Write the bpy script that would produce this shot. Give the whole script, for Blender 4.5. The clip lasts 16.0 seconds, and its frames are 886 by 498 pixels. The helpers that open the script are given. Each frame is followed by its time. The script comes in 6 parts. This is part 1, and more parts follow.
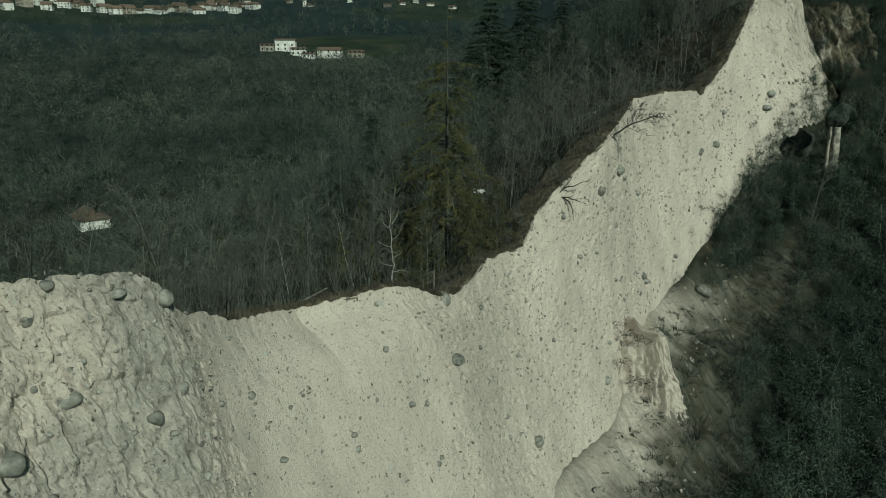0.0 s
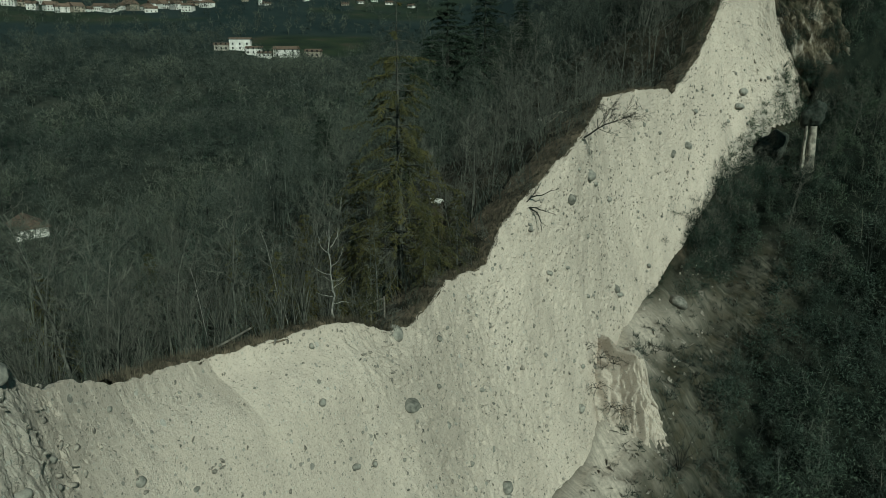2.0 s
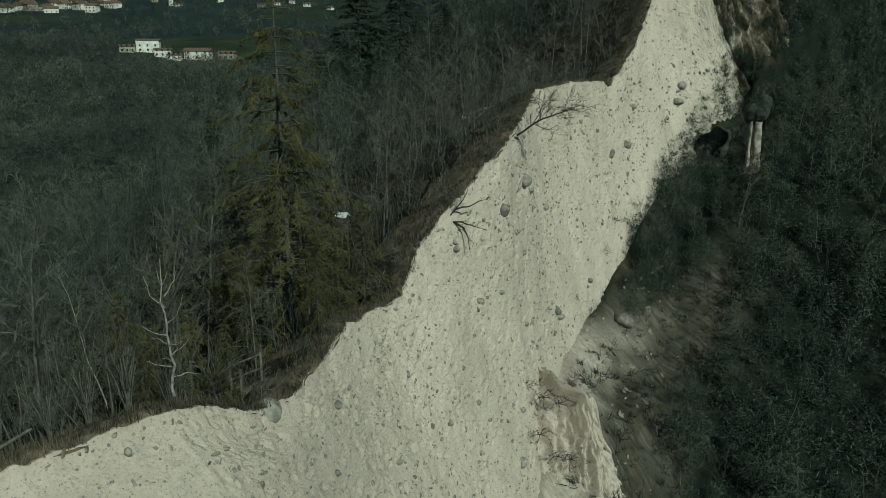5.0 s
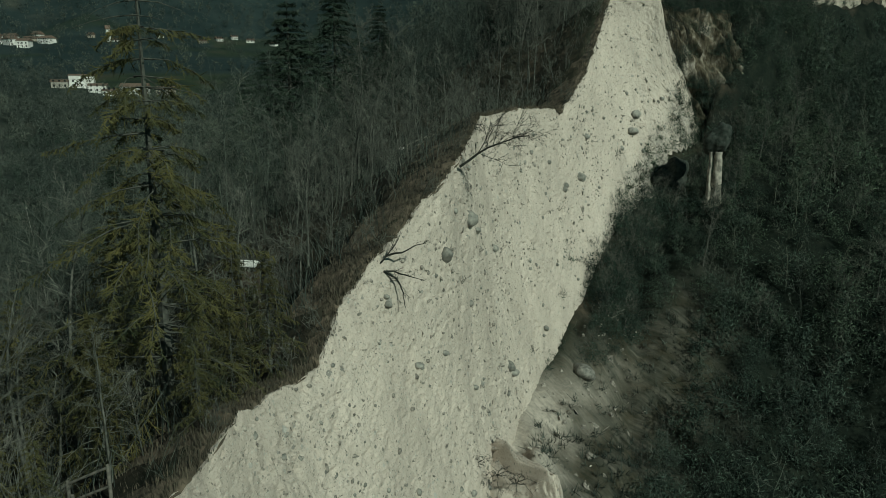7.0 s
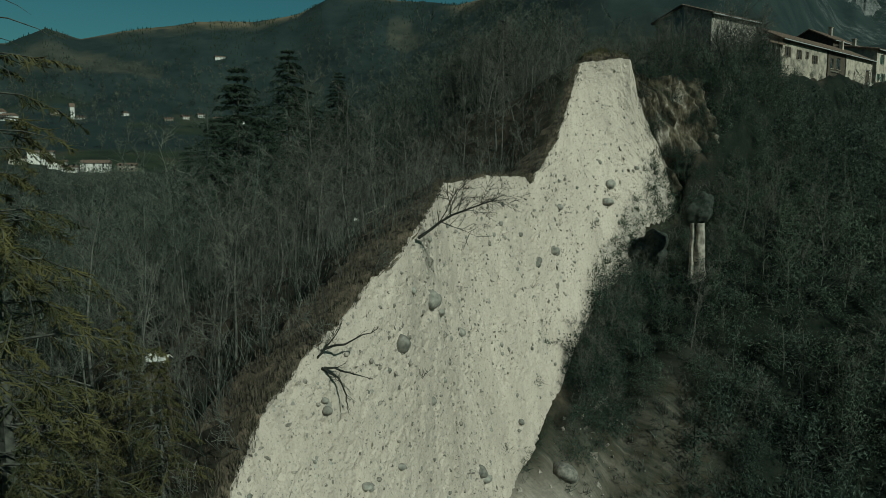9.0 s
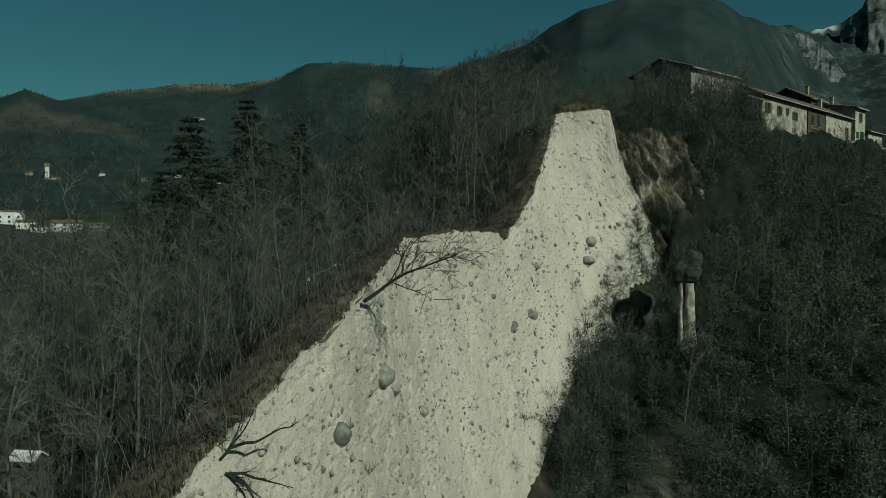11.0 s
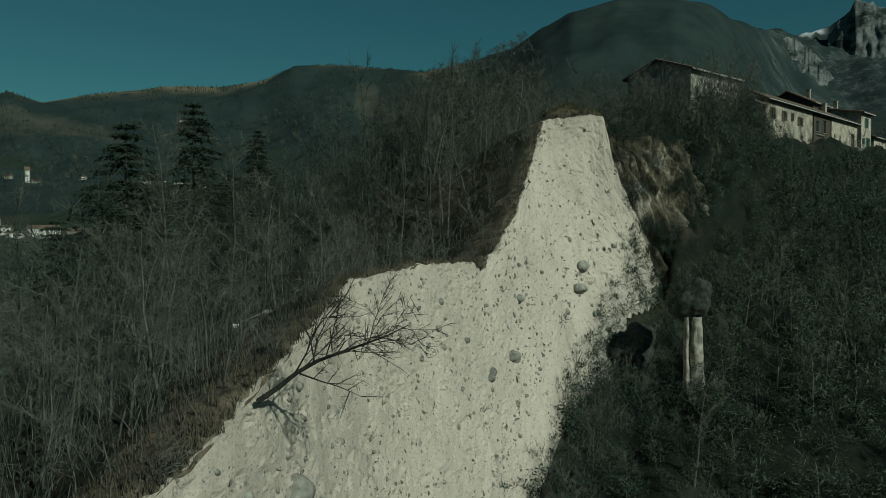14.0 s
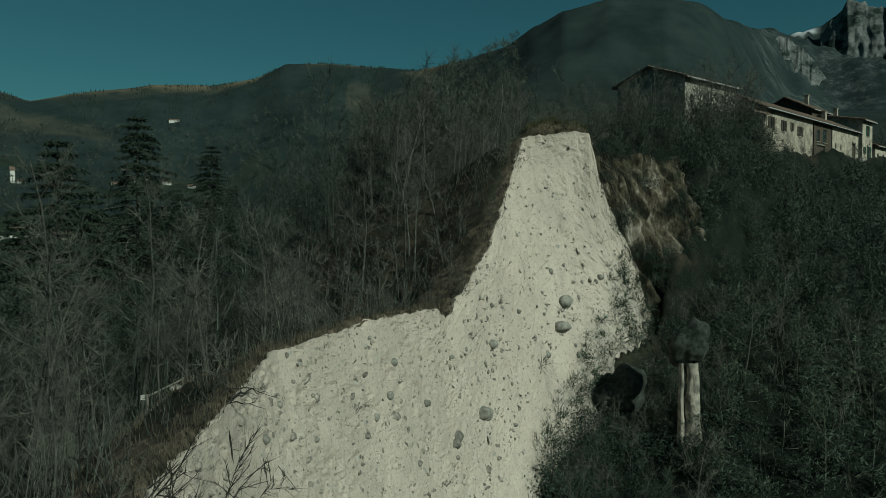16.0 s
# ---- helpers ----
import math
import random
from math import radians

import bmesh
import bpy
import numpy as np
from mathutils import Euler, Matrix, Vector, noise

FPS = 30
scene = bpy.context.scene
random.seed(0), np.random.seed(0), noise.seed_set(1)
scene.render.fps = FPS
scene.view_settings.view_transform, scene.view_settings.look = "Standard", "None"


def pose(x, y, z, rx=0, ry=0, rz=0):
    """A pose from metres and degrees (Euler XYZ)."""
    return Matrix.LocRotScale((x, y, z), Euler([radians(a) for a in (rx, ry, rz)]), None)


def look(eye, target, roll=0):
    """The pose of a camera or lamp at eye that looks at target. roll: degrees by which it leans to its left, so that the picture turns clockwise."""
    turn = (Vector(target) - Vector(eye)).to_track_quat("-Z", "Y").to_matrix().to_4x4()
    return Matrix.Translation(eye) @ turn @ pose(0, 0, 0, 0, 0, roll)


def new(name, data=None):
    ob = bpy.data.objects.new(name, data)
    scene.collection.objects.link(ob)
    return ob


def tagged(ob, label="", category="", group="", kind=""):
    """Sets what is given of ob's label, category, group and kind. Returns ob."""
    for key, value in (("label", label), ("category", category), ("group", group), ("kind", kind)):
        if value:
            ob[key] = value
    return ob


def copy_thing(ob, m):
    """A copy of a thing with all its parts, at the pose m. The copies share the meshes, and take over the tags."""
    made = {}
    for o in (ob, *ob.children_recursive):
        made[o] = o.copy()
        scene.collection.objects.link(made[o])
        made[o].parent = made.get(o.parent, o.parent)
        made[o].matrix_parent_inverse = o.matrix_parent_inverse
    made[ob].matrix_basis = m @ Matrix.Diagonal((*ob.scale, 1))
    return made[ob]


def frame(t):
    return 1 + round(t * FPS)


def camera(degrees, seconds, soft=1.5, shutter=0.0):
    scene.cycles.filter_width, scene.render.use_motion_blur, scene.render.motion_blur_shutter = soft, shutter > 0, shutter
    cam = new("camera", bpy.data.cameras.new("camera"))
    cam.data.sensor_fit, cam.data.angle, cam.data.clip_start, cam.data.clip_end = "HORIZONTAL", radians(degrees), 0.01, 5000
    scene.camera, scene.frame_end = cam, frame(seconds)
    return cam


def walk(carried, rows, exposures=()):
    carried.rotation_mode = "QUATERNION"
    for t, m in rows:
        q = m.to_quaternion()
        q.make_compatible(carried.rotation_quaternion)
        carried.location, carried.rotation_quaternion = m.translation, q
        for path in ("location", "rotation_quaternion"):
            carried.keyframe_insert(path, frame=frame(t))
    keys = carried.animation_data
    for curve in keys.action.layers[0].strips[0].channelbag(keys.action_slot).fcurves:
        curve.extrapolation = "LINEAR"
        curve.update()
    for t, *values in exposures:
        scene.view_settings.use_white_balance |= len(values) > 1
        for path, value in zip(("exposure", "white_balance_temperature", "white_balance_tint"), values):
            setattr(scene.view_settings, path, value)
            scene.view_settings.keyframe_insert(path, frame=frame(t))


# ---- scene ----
EXPO, KELVIN, TINT = -0.32, 5700, -22
SUN_STRENGTH, SKY_STRENGTH, SUN_COLOR = 5.0, 0.035, (1.0, 0.88, 0.80)
SKY_CAST = (0.62, 0.98, 0.84, 1)
cam = camera(62.37, 16.0, soft=0.8)
# seconds, eye in metres, yaw, pitch
ROWS = [
    (0.0, 0.002, 0.005, 0.001, -0.00, -15.56),
    (0.5, 0.131, 1.724, -0.037, -0.70, -15.63),
    (1.0, 0.286, 3.392, -0.199, -1.52, -15.58),
    (1.5, 0.486, 5.064, -0.317, -2.28, -15.56),
    (2.0, 0.681, 6.722, -0.500, -3.02, -15.58),
    (2.5, 0.862, 8.451, -0.828, -3.83, -15.59),
    (3.0, 1.075, 10.181, -1.179, -4.63, -15.57),
    (3.5, 1.339, 11.860, -1.481, -5.61, -15.57),
    (4.0, 1.642, 13.506, -1.717, -6.68, -15.54),
    (6.5, 4.294, 22.727, -2.812, -12.05, -13.62),
    (7.0, 4.767, 24.492, -3.186, -12.97, -12.54),
    (7.5, 5.214, 26.252, -3.527, -13.76, -11.31),
    (8.0, 5.706, 27.881, -3.789, -14.38, -9.92),
    (8.5, 6.263, 29.408, -3.959, -14.97, -8.29),
    (9.0, 6.831, 30.926, -4.141, -15.53, -6.61),
    (9.5, 7.474, 32.472, -4.328, -15.97, -4.89),
    (10.0, 8.140, 33.934, -4.562, -16.44, -3.19),
    (12.5, 11.518, 39.966, -4.646, -17.56, -1.51),
    (13.0, 12.168, 41.445, -4.226, -17.65, -1.58),
    (13.5, 12.921, 42.953, -3.590, -17.75, -1.63),
    (14.0, 13.637, 44.392, -2.978, -17.93, -1.66),
    (14.5, 14.356, 45.796, -2.342, -18.08, -1.72),
    (15.0, 15.140, 47.151, -1.718, -18.24, -1.74),
    (15.5, 16.123, 48.524, -1.118, -18.36, -1.80),
    (16.0, 17.432, 49.841, -0.583, -18.47, -1.79),
]
walk(cam, [(t, pose(x, y, z, 90 + p, 0, w)) for t, x, y, z, w, p in ROWS],
     exposures=[(0.0, EXPO, KELVIN, TINT), (8.0, EXPO - 0.08, KELVIN, TINT), (16.0, EXPO - 0.15, KELVIN, TINT)])

# ---- light ----
SUN_DIR = Vector((0.32, -0.76, 0.56)).normalized()
world = bpy.data.worlds.new("sky")
scene.world = world
world.use_nodes = True
wn = world.node_tree
sky = wn.nodes.new("ShaderNodeTexSky")
sky.sky_type = "NISHITA"
sky.sun_disc = False
sky.sun_elevation = math.asin(SUN_DIR.z)
sky.sun_rotation = math.atan2(SUN_DIR.x, SUN_DIR.y)
sky.altitude = 700
wn.nodes["Background"].inputs["Strength"].default_value = SKY_STRENGTH
cast = wn.nodes.new("ShaderNodeMix")
cast.data_type, cast.blend_type = "RGBA", "MULTIPLY"
cast.inputs[0].default_value, cast.inputs[7].default_value = 1.0, SKY_CAST
wn.links.new(sky.outputs[0], cast.inputs[6])
wn.links.new(cast.outputs[2], wn.nodes["Background"].inputs["Color"])
sun = new("sun", bpy.data.lights.new("sun", "SUN"))
sun.data.energy, sun.data.angle, sun.data.color = SUN_STRENGTH, radians(0.53), SUN_COLOR
sun.matrix_world = look((0, 0, 60), Vector((0, 0, 60)) - SUN_DIR)


# ---- materials ----
class Nodes:
    """A small builder for node materials."""

    def __init__(self, name, rough=0.9, spec=0.2):
        self.mat = bpy.data.materials.new(name)
        self.mat.use_nodes = True
        self.t = self.mat.node_tree
        self.b = self.t.nodes["Principled BSDF"]
        self.b.inputs["Roughness"].default_value = rough
        self.b.inputs["Specular IOR Level"].default_value = spec
        self.pos = self.t.nodes.new("ShaderNodeNewGeometry").outputs["Position"]

    def link(self, a, b):
        self.t.links.new(a, b)

    def tone(self):
        a = self.t.nodes.new("ShaderNodeAttribute")
        a.attribute_name = "tone"
        return a.outputs["Fac"]

    def turned(self, degrees):
        """The position turned about the upright axis."""
        m = self.t.nodes.new("ShaderNodeMapping")
        m.inputs["Rotation"].default_value = (0, 0, radians(degrees))
        self.link(self.pos, m.inputs["Vector"])
        return m.outputs[0]

    def noise(self, scale, detail=4, stretch=(1, 1, 1), rough=0.55, src=None):
        m = self.t.nodes.new("ShaderNodeMapping")
        m.inputs["Scale"].default_value = stretch
        self.link(src or self.pos, m.inputs["Vector"])
        n = self.t.nodes.new("ShaderNodeTexNoise")
        n.inputs["Scale"].default_value, n.inputs["Detail"].default_value = scale, detail
        n.inputs["Roughness"].default_value = rough
        self.link(m.outputs[0], n.inputs["Vector"])
        return n.outputs["Fac"]

    def cells(self, scale, feature="F1", out="Distance", rand=1.0):
        n = self.t.nodes.new("ShaderNodeTexVoronoi")
        n.feature = feature
        n.inputs["Scale"].default_value = scale
        n.inputs["Randomness"].default_value = rand
        self.link(self.pos, n.inputs["Vector"])
        return n.outputs[out]

    def ramp(self, fac, stops):
        r = self.t.nodes.new("ShaderNodeValToRGB")
        e = r.color_ramp.elements
        while len(e) < len(stops):
            e.new(0.5)
        for k, (p, c) in zip(e, stops):
            k.position = p
            k.color = (*c, 1) if len(c) == 3 else (c[0], c[0], c[0], 1)
        self.link(fac, r.inputs[0])
        return r.outputs[0]

    def mix(self, fac, a, b, how="MIX"):
        m = self.t.nodes.new("ShaderNodeMix")
        m.data_type, m.blend_type = "RGBA", how
        for k, v in ((0, fac), (6, a), (7, b)):
            if isinstance(v, (int, float)):
                m.inputs[k].default_value = v
            elif isinstance(v, tuple):
                m.inputs[k].default_value = (*v, 1)
            else:
                self.link(v, m.inputs[k])
        return m.outputs[2]

    def math(self, how, a, b=0.0):
        m = self.t.nodes.new("ShaderNodeMath")
        m.operation = how
        for k, v in ((0, a), (1, b)):
            if isinstance(v, (int, float)):
                m.inputs[k].default_value = v
            else:
                self.link(v, m.inputs[k])
        return m.outputs[0]

    def info(self, what="Random"):
        return self.t.nodes.new("ShaderNodeObjectInfo").outputs[what]

    def island(self):
        return self.t.nodes.new("ShaderNodeNewGeometry").outputs["Random Per Island"]

    def done(self, color, bump=None, strength=0.4, dist=0.05):
        if isinstance(color, tuple):
            self.b.inputs["Base Color"].default_value = (*color, 1)
        else:
            self.link(color, self.b.inputs["Base Color"])
        if bump is not None:
            n = self.t.nodes.new("ShaderNodeBump")
            n.inputs["Strength"].default_value, n.inputs["Distance"].default_value = strength, dist
            self.link(bump, n.inputs["Height"])
            self.link(n.outputs[0], self.b.inputs["Normal"])
        return self.mat


def plain(name, lo, hi, scale=3.0, rough=0.85, bump=0.3, dist=0.02, per=None):
    n = Nodes(name, rough)
    c = n.ramp(n.noise(scale, 5), [(0.3, lo), (0.7, hi)])
    if per == "island":
        c = n.mix(1.0, c, n.ramp(n.island(), [(0.0, (0.7,)), (1.0, (1.25,))]), "MULTIPLY")
    if per == "object":
        c = n.mix(1.0, c, n.ramp(n.info(), [(0.0, (0.75,)), (1.0, (1.2,))]), "MULTIPLY")
    return n.done(c, n.noise(scale * 6, 3), bump, dist)


def make_marl():
    """Pale cemented moraine: cream matrix, grey and dark pebbles, greyer in places for weathering and painted shade."""
    n = Nodes("moraine", 0.95, 0.1)
    base = n.ramp(n.noise(0.22, 6, (1, 1, 0.4)), [(0.30, (0.380, 0.334, 0.284)), (0.52, (0.458, 0.402, 0.342)), (0.75, (0.527, 0.462, 0.396))])
    shaded_crust = n.t.nodes.new("ShaderNodeAttribute")
    shaded_crust.attribute_name = "shaded_crust"
    grey = n.ramp(n.noise(1.1, 8, (1, 1, 0.5), 0.75), [(0.36, (0.13, 0.128, 0.116)), (0.5, (0.30, 0.278, 0.244)), (0.64, (0.42, 0.38, 0.328))])
    c = n.mix(shaded_crust.outputs["Fac"], base, grey)
    streak = n.ramp(n.noise(1.3, 6, (1, 1, 0.06), 0.7), [(0.33, (0.74, 0.745, 0.75)), (0.47, (1.0, 1.0, 1.0)), (0.75, (1.06, 1.05, 1.03))])
    c = n.mix(0.55, c, streak, "MULTIPLY")
    fine = n.ramp(n.noise(11, 7, (1, 1, 0.8), 0.75), [(0.34, (0.55, 0.555, 0.555)), (0.45, (0.96, 0.96, 0.96)), (0.66, (1.10, 1.09, 1.08))])
    c = n.mix(0.9, c, fine, "MULTIPLY")
    patch = n.ramp(n.noise(0.55, 5, (1, 1, 0.6)), [(0.40, (0.0,)), (0.62, (1.0,))])
    h = n.math("MULTIPLY", n.noise(5.5, 9, (1, 1, 0.7), 0.8), 0.7)
    for scale, size, add, dark, keep in ((1.5, 0.24, 0.20, (0.11, 0.108, 0.098), 0.84), (3.2, 0.30, 0.20, (0.10, 0.098, 0.088), 0.74), (6.5, 0.32, 0.22, (0.11, 0.107, 0.094), 0.66), (12.0, 0.36, 0.26, (0.14, 0.135, 0.118), 0.60)):
        dist = n.cells(scale)
        rnd = n.t.nodes.new("ShaderNodeSeparateColor")
        n.link(n.cells(scale, out="Color"), rnd.inputs[0])
        inside = n.math("LESS_THAN", n.math("ADD", dist, n.math("MULTIPLY", n.noise(scale * 1.8, 4, (1, 1, 1.5)), 0.34)), n.math("ADD", n.math("MULTIPLY", rnd.outputs[2], size), add))
        some = n.math("MULTIPLY", inside, n.math("GREATER_THAN", n.math("ADD", rnd.outputs[0], n.math("MULTIPLY", patch, 0.30)), keep + 0.12))
        c = n.mix(n.math("MULTIPLY", some, 0.78), c, n.mix(rnd.outputs[1], dark, tuple(v * 3.8 for v in dark)))
        h = n.math("ADD", h, n.math("MULTIPLY", some, n.math("SUBTRACT", n.math("MULTIPLY", rnd.outputs[1], 0.9), 0.35)))
    return n.done(c, h, 0.9, 0.12)


def make_ground():
    """Leaf litter and moss by the cliff; grey scree, pasture, far woods, rock and snow where the plan has them."""
    n = Nodes("hillside", 0.95, 0.1)

    def zone(name):
        a = n.t.nodes.new("ShaderNodeAttribute")
        a.attribute_name = name
        return a.outputs["Fac"]

    litter = n.ramp(n.noise(0.9, 8, rough=0.7), [(0.3, (0.012, 0.013, 0.010)), (0.5, (0.031, 0.028, 0.020)), (0.72, (0.075, 0.060, 0.042))])
    moss = n.ramp(n.noise(0.13, 5), [(0.45, (0.0,)), (0.62, (1.0,))])
    c = n.mix(n.math("MULTIPLY", moss, 0.6), litter, (0.014, 0.020, 0.012))
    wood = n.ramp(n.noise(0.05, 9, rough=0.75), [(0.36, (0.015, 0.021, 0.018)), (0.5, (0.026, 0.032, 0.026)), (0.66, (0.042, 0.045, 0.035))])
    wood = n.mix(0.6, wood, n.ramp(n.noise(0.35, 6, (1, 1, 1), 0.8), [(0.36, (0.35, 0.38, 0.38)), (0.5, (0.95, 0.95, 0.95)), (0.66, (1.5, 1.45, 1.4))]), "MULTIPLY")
    # bluish haze of distance, mixed into the base colour of the far woods
    wood = n.mix(zone("distant_haze"), wood, n.ramp(n.noise(0.02, 8, rough=0.7), [(0.35, (0.013, 0.022, 0.022)), (0.65, (0.025, 0.036, 0.034))]))
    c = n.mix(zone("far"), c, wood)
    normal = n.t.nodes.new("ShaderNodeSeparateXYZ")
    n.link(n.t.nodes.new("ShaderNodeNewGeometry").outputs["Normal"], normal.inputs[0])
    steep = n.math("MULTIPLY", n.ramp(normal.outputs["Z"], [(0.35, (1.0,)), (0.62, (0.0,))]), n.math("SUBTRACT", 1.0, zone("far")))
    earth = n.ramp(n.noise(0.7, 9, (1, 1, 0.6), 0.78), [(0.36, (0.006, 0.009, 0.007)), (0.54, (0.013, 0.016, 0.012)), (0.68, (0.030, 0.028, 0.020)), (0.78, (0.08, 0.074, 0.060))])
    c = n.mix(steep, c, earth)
    down = n.turned(58)
    scree = n.ramp(n.noise(2.6, 9, (0.10, 1, 0.02), 0.72, down), [(0.34, (0.026, 0.029, 0.022)), (0.48, (0.050, 0.050, 0.039)), (0.62, (0.090, 0.083, 0.066)), (0.80, (0.18, 0.165, 0.138))])
    scree = n.mix(n.ramp(n.noise(0.5, 5), [(0.45, (0.0,)), (0.6, (0.7,))]), scree, n.ramp(n.noise(5, 6, (0.2, 1, 0.03), 0.7, down), [(0.35, (0.014, 0.018, 0.011)), (0.65, (0.055, 0.046, 0.029))]))
    # dark green gully ground; its colour includes the shade under the scrub
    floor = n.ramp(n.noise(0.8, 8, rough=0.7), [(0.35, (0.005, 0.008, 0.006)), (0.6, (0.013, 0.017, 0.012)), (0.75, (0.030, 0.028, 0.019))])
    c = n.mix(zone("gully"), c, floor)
    c = n.mix(zone("talus"), c, scree)
    c = n.mix(n.math("MULTIPLY", zone("sand"), n.ramp(n.noise(2.4, 9, (0.08, 1, 0.02), 0.75, down), [(0.34, (0.55,)), (0.58, (1.0,))])), c, n.ramp(n.noise(3, 7, rough=0.75), [(0.35, (0.26, 0.235, 0.20)), (0.6, (0.40, 0.355, 0.30))]))
    grass = n.ramp(n.noise(0.03, 6), [(0.35, (0.016, 0.023, 0.016)), (0.55, (0.026, 0.036, 0.020)), (0.7, (0.044, 0.042, 0.029))])
    c = n.mix(zone("field"), c, grass)
    tan = n.ramp(n.noise(0.02, 6), [(0.35, (0.09, 0.085, 0.055)), (0.65, (0.22, 0.175, 0.11))])
    c = n.mix(n.math("MULTIPLY", zone("alp"), 0.85), c, tan)
    cliff = n.ramp(n.noise(0.045, 10, (1, 1, 0.22), 0.85), [(0.42, (0.008, 0.014, 0.014)), (0.5, (0.026, 0.036, 0.036)), (0.56, (0.09, 0.10, 0.10)), (0.68, (0.24, 0.25, 0.245))])
    c = n.mix(zone("rock"), c, cliff)
    c = n.mix(n.math("MULTIPLY", zone("snow"), 0.7), c, (0.70, 0.73, 0.75))
    return n.done(c, n.noise(4, 6), 0.6, 0.1)


MARL = make_marl()
GROUND = make_ground()
def make_earth():
    n = Nodes("brown_earth", 0.95, 0.1)
    c = n.ramp(n.noise(0.45, 10, (1, 1, 0.5), 0.72), [(0.37, (0.014, 0.019, 0.013)), (0.45, (0.042, 0.042, 0.029)), (0.51, (0.095, 0.080, 0.056)), (0.56, (0.17, 0.150, 0.115)), (0.63, (0.40, 0.36, 0.305))])
    rust = n.ramp(n.noise(0.33, 4), [(0.55, (0.0,)), (0.68, (0.5,))])
    return n.done(n.mix(rust, c, (0.082, 0.066, 0.042)), n.noise(2.5, 8, (1, 1, 0.5), 0.7), 1.0, 0.3)


EARTH = make_earth()
TURF = plain("dead_turf", (0.034, 0.031, 0.023), (0.155, 0.124, 0.088), 2.2, 0.95, 0.8, 0.1)
STONE = plain("grey_stone", (0.09, 0.09, 0.08), (0.29, 0.278, 0.24), 3.5, 0.8, 0.5, 0.03, "object")
PEBBLE = plain("pebble", (0.055, 0.054, 0.048), (0.36, 0.325, 0.275), 5.0, 0.85, 0.4, 0.02, "island")
BARK = plain("grey_bark", (0.026, 0.029, 0.024), (0.108, 0.110, 0.092), 4.0, 0.95, 0.5, 0.02, "object")
TWIGS = plain("grey_twigs", (0.030, 0.034, 0.028), (0.140, 0.140, 0.116), 0.8, 0.95, 0.1, 0.02, "object")


def toned_leaf(name, lo, hi, dull, warm):
    """Twigs or leaves whose shade changes from plant to plant and from leaf to leaf."""
    n = Nodes(name, 0.9, 0.15)
    c = n.ramp(n.island(), [(0.0, lo), (1.0, hi)])
    c = n.mix(1.0, c, n.ramp(n.tone(), [(0.0, dull), (0.5, (1.0, 1.0, 1.0)), (1.0, warm)]), "MULTIPLY")
    return n.done(c)


FARTWIGS = toned_leaf("far_twigs", (0.015, 0.021, 0.017), (0.095, 0.107, 0.089), (0.32, 0.38, 0.39), (1.45, 1.36, 1.22))
SCRUB = toned_leaf("scrub_leaves", (0.006, 0.012, 0.009), (0.070, 0.092, 0.071), (0.40, 0.48, 0.48), (1.50, 1.45, 1.25))
DARKSTONE = plain("mossy_shaded_stone", (0.012, 0.017, 0.014), (0.052, 0.058, 0.048), 2.5, 0.9, 0.6, 0.04)
DARKBARK = plain("dark_bark", (0.010, 0.012, 0.010), (0.042, 0.041, 0.034), 4.0, 0.95, 0.5, 0.02)
PALEBARK = plain("pale_bark", (0.11, 0.112, 0.10), (0.29, 0.285, 0.255), 5.0, 0.9, 0.4, 0.02)
NEEDLE = plain("spruce_needles", (0.014, 0.020, 0.010), (0.085, 0.076, 0.026), 0.9, 0.9, 0.1, 0.02, "object")
DARKNEEDLE = plain("dark_needles", (0.010, 0.018, 0.013), (0.028, 0.040, 0.025), 0.9, 0.9, 0.1, 0.02, "object")
IVY = plain("evergreen_leaves", (0.006, 0.014, 0.011), (0.050, 0.072, 0.053), 0.5, 0.85, 0.1, 0.02, "island")


# ---- geometry helpers ----
def mesh_of(name, verts, faces, mat, smooth=False):
    me = bpy.data.meshes.new(name)
    me.from_pydata([tuple(v) for v in verts], [], [tuple(f) for f in faces])
    if mat:
        me.materials.append(mat)
    if smooth:
        me.polygons.foreach_set("use_smooth", [True] * len(me.polygons))
    me.update()
    return me


def grid_mesh(name, pts, mat, smooth=True):
    """pts: array rows x columns x 3."""
    r, c = pts.shape[:2]
    i = np.arange(r * c).reshape(r, c)
    f = np.stack([i[:-1, :-1], i[:-1, 1:], i[1:, 1:], i[1:, :-1]], -1).reshape(-1, 4)
    me = bpy.data.meshes.new(name)
    me.vertices.add(r * c)
    me.vertices.foreach_set("co", pts.reshape(-1).astype(np.float32))
    me.loops.add(len(f) * 4)
    me.loops.foreach_set("vertex_index", f.reshape(-1).astype(np.int32))
    me.polygons.add(len(f))
    me.polygons.foreach_set("loop_start", np.arange(0, len(f) * 4, 4, dtype=np.int32))
    me.polygons.foreach_set("use_smooth", np.full(len(f), smooth))
    me.update(calc_edges=True)
    me.materials.append(mat)
    return me


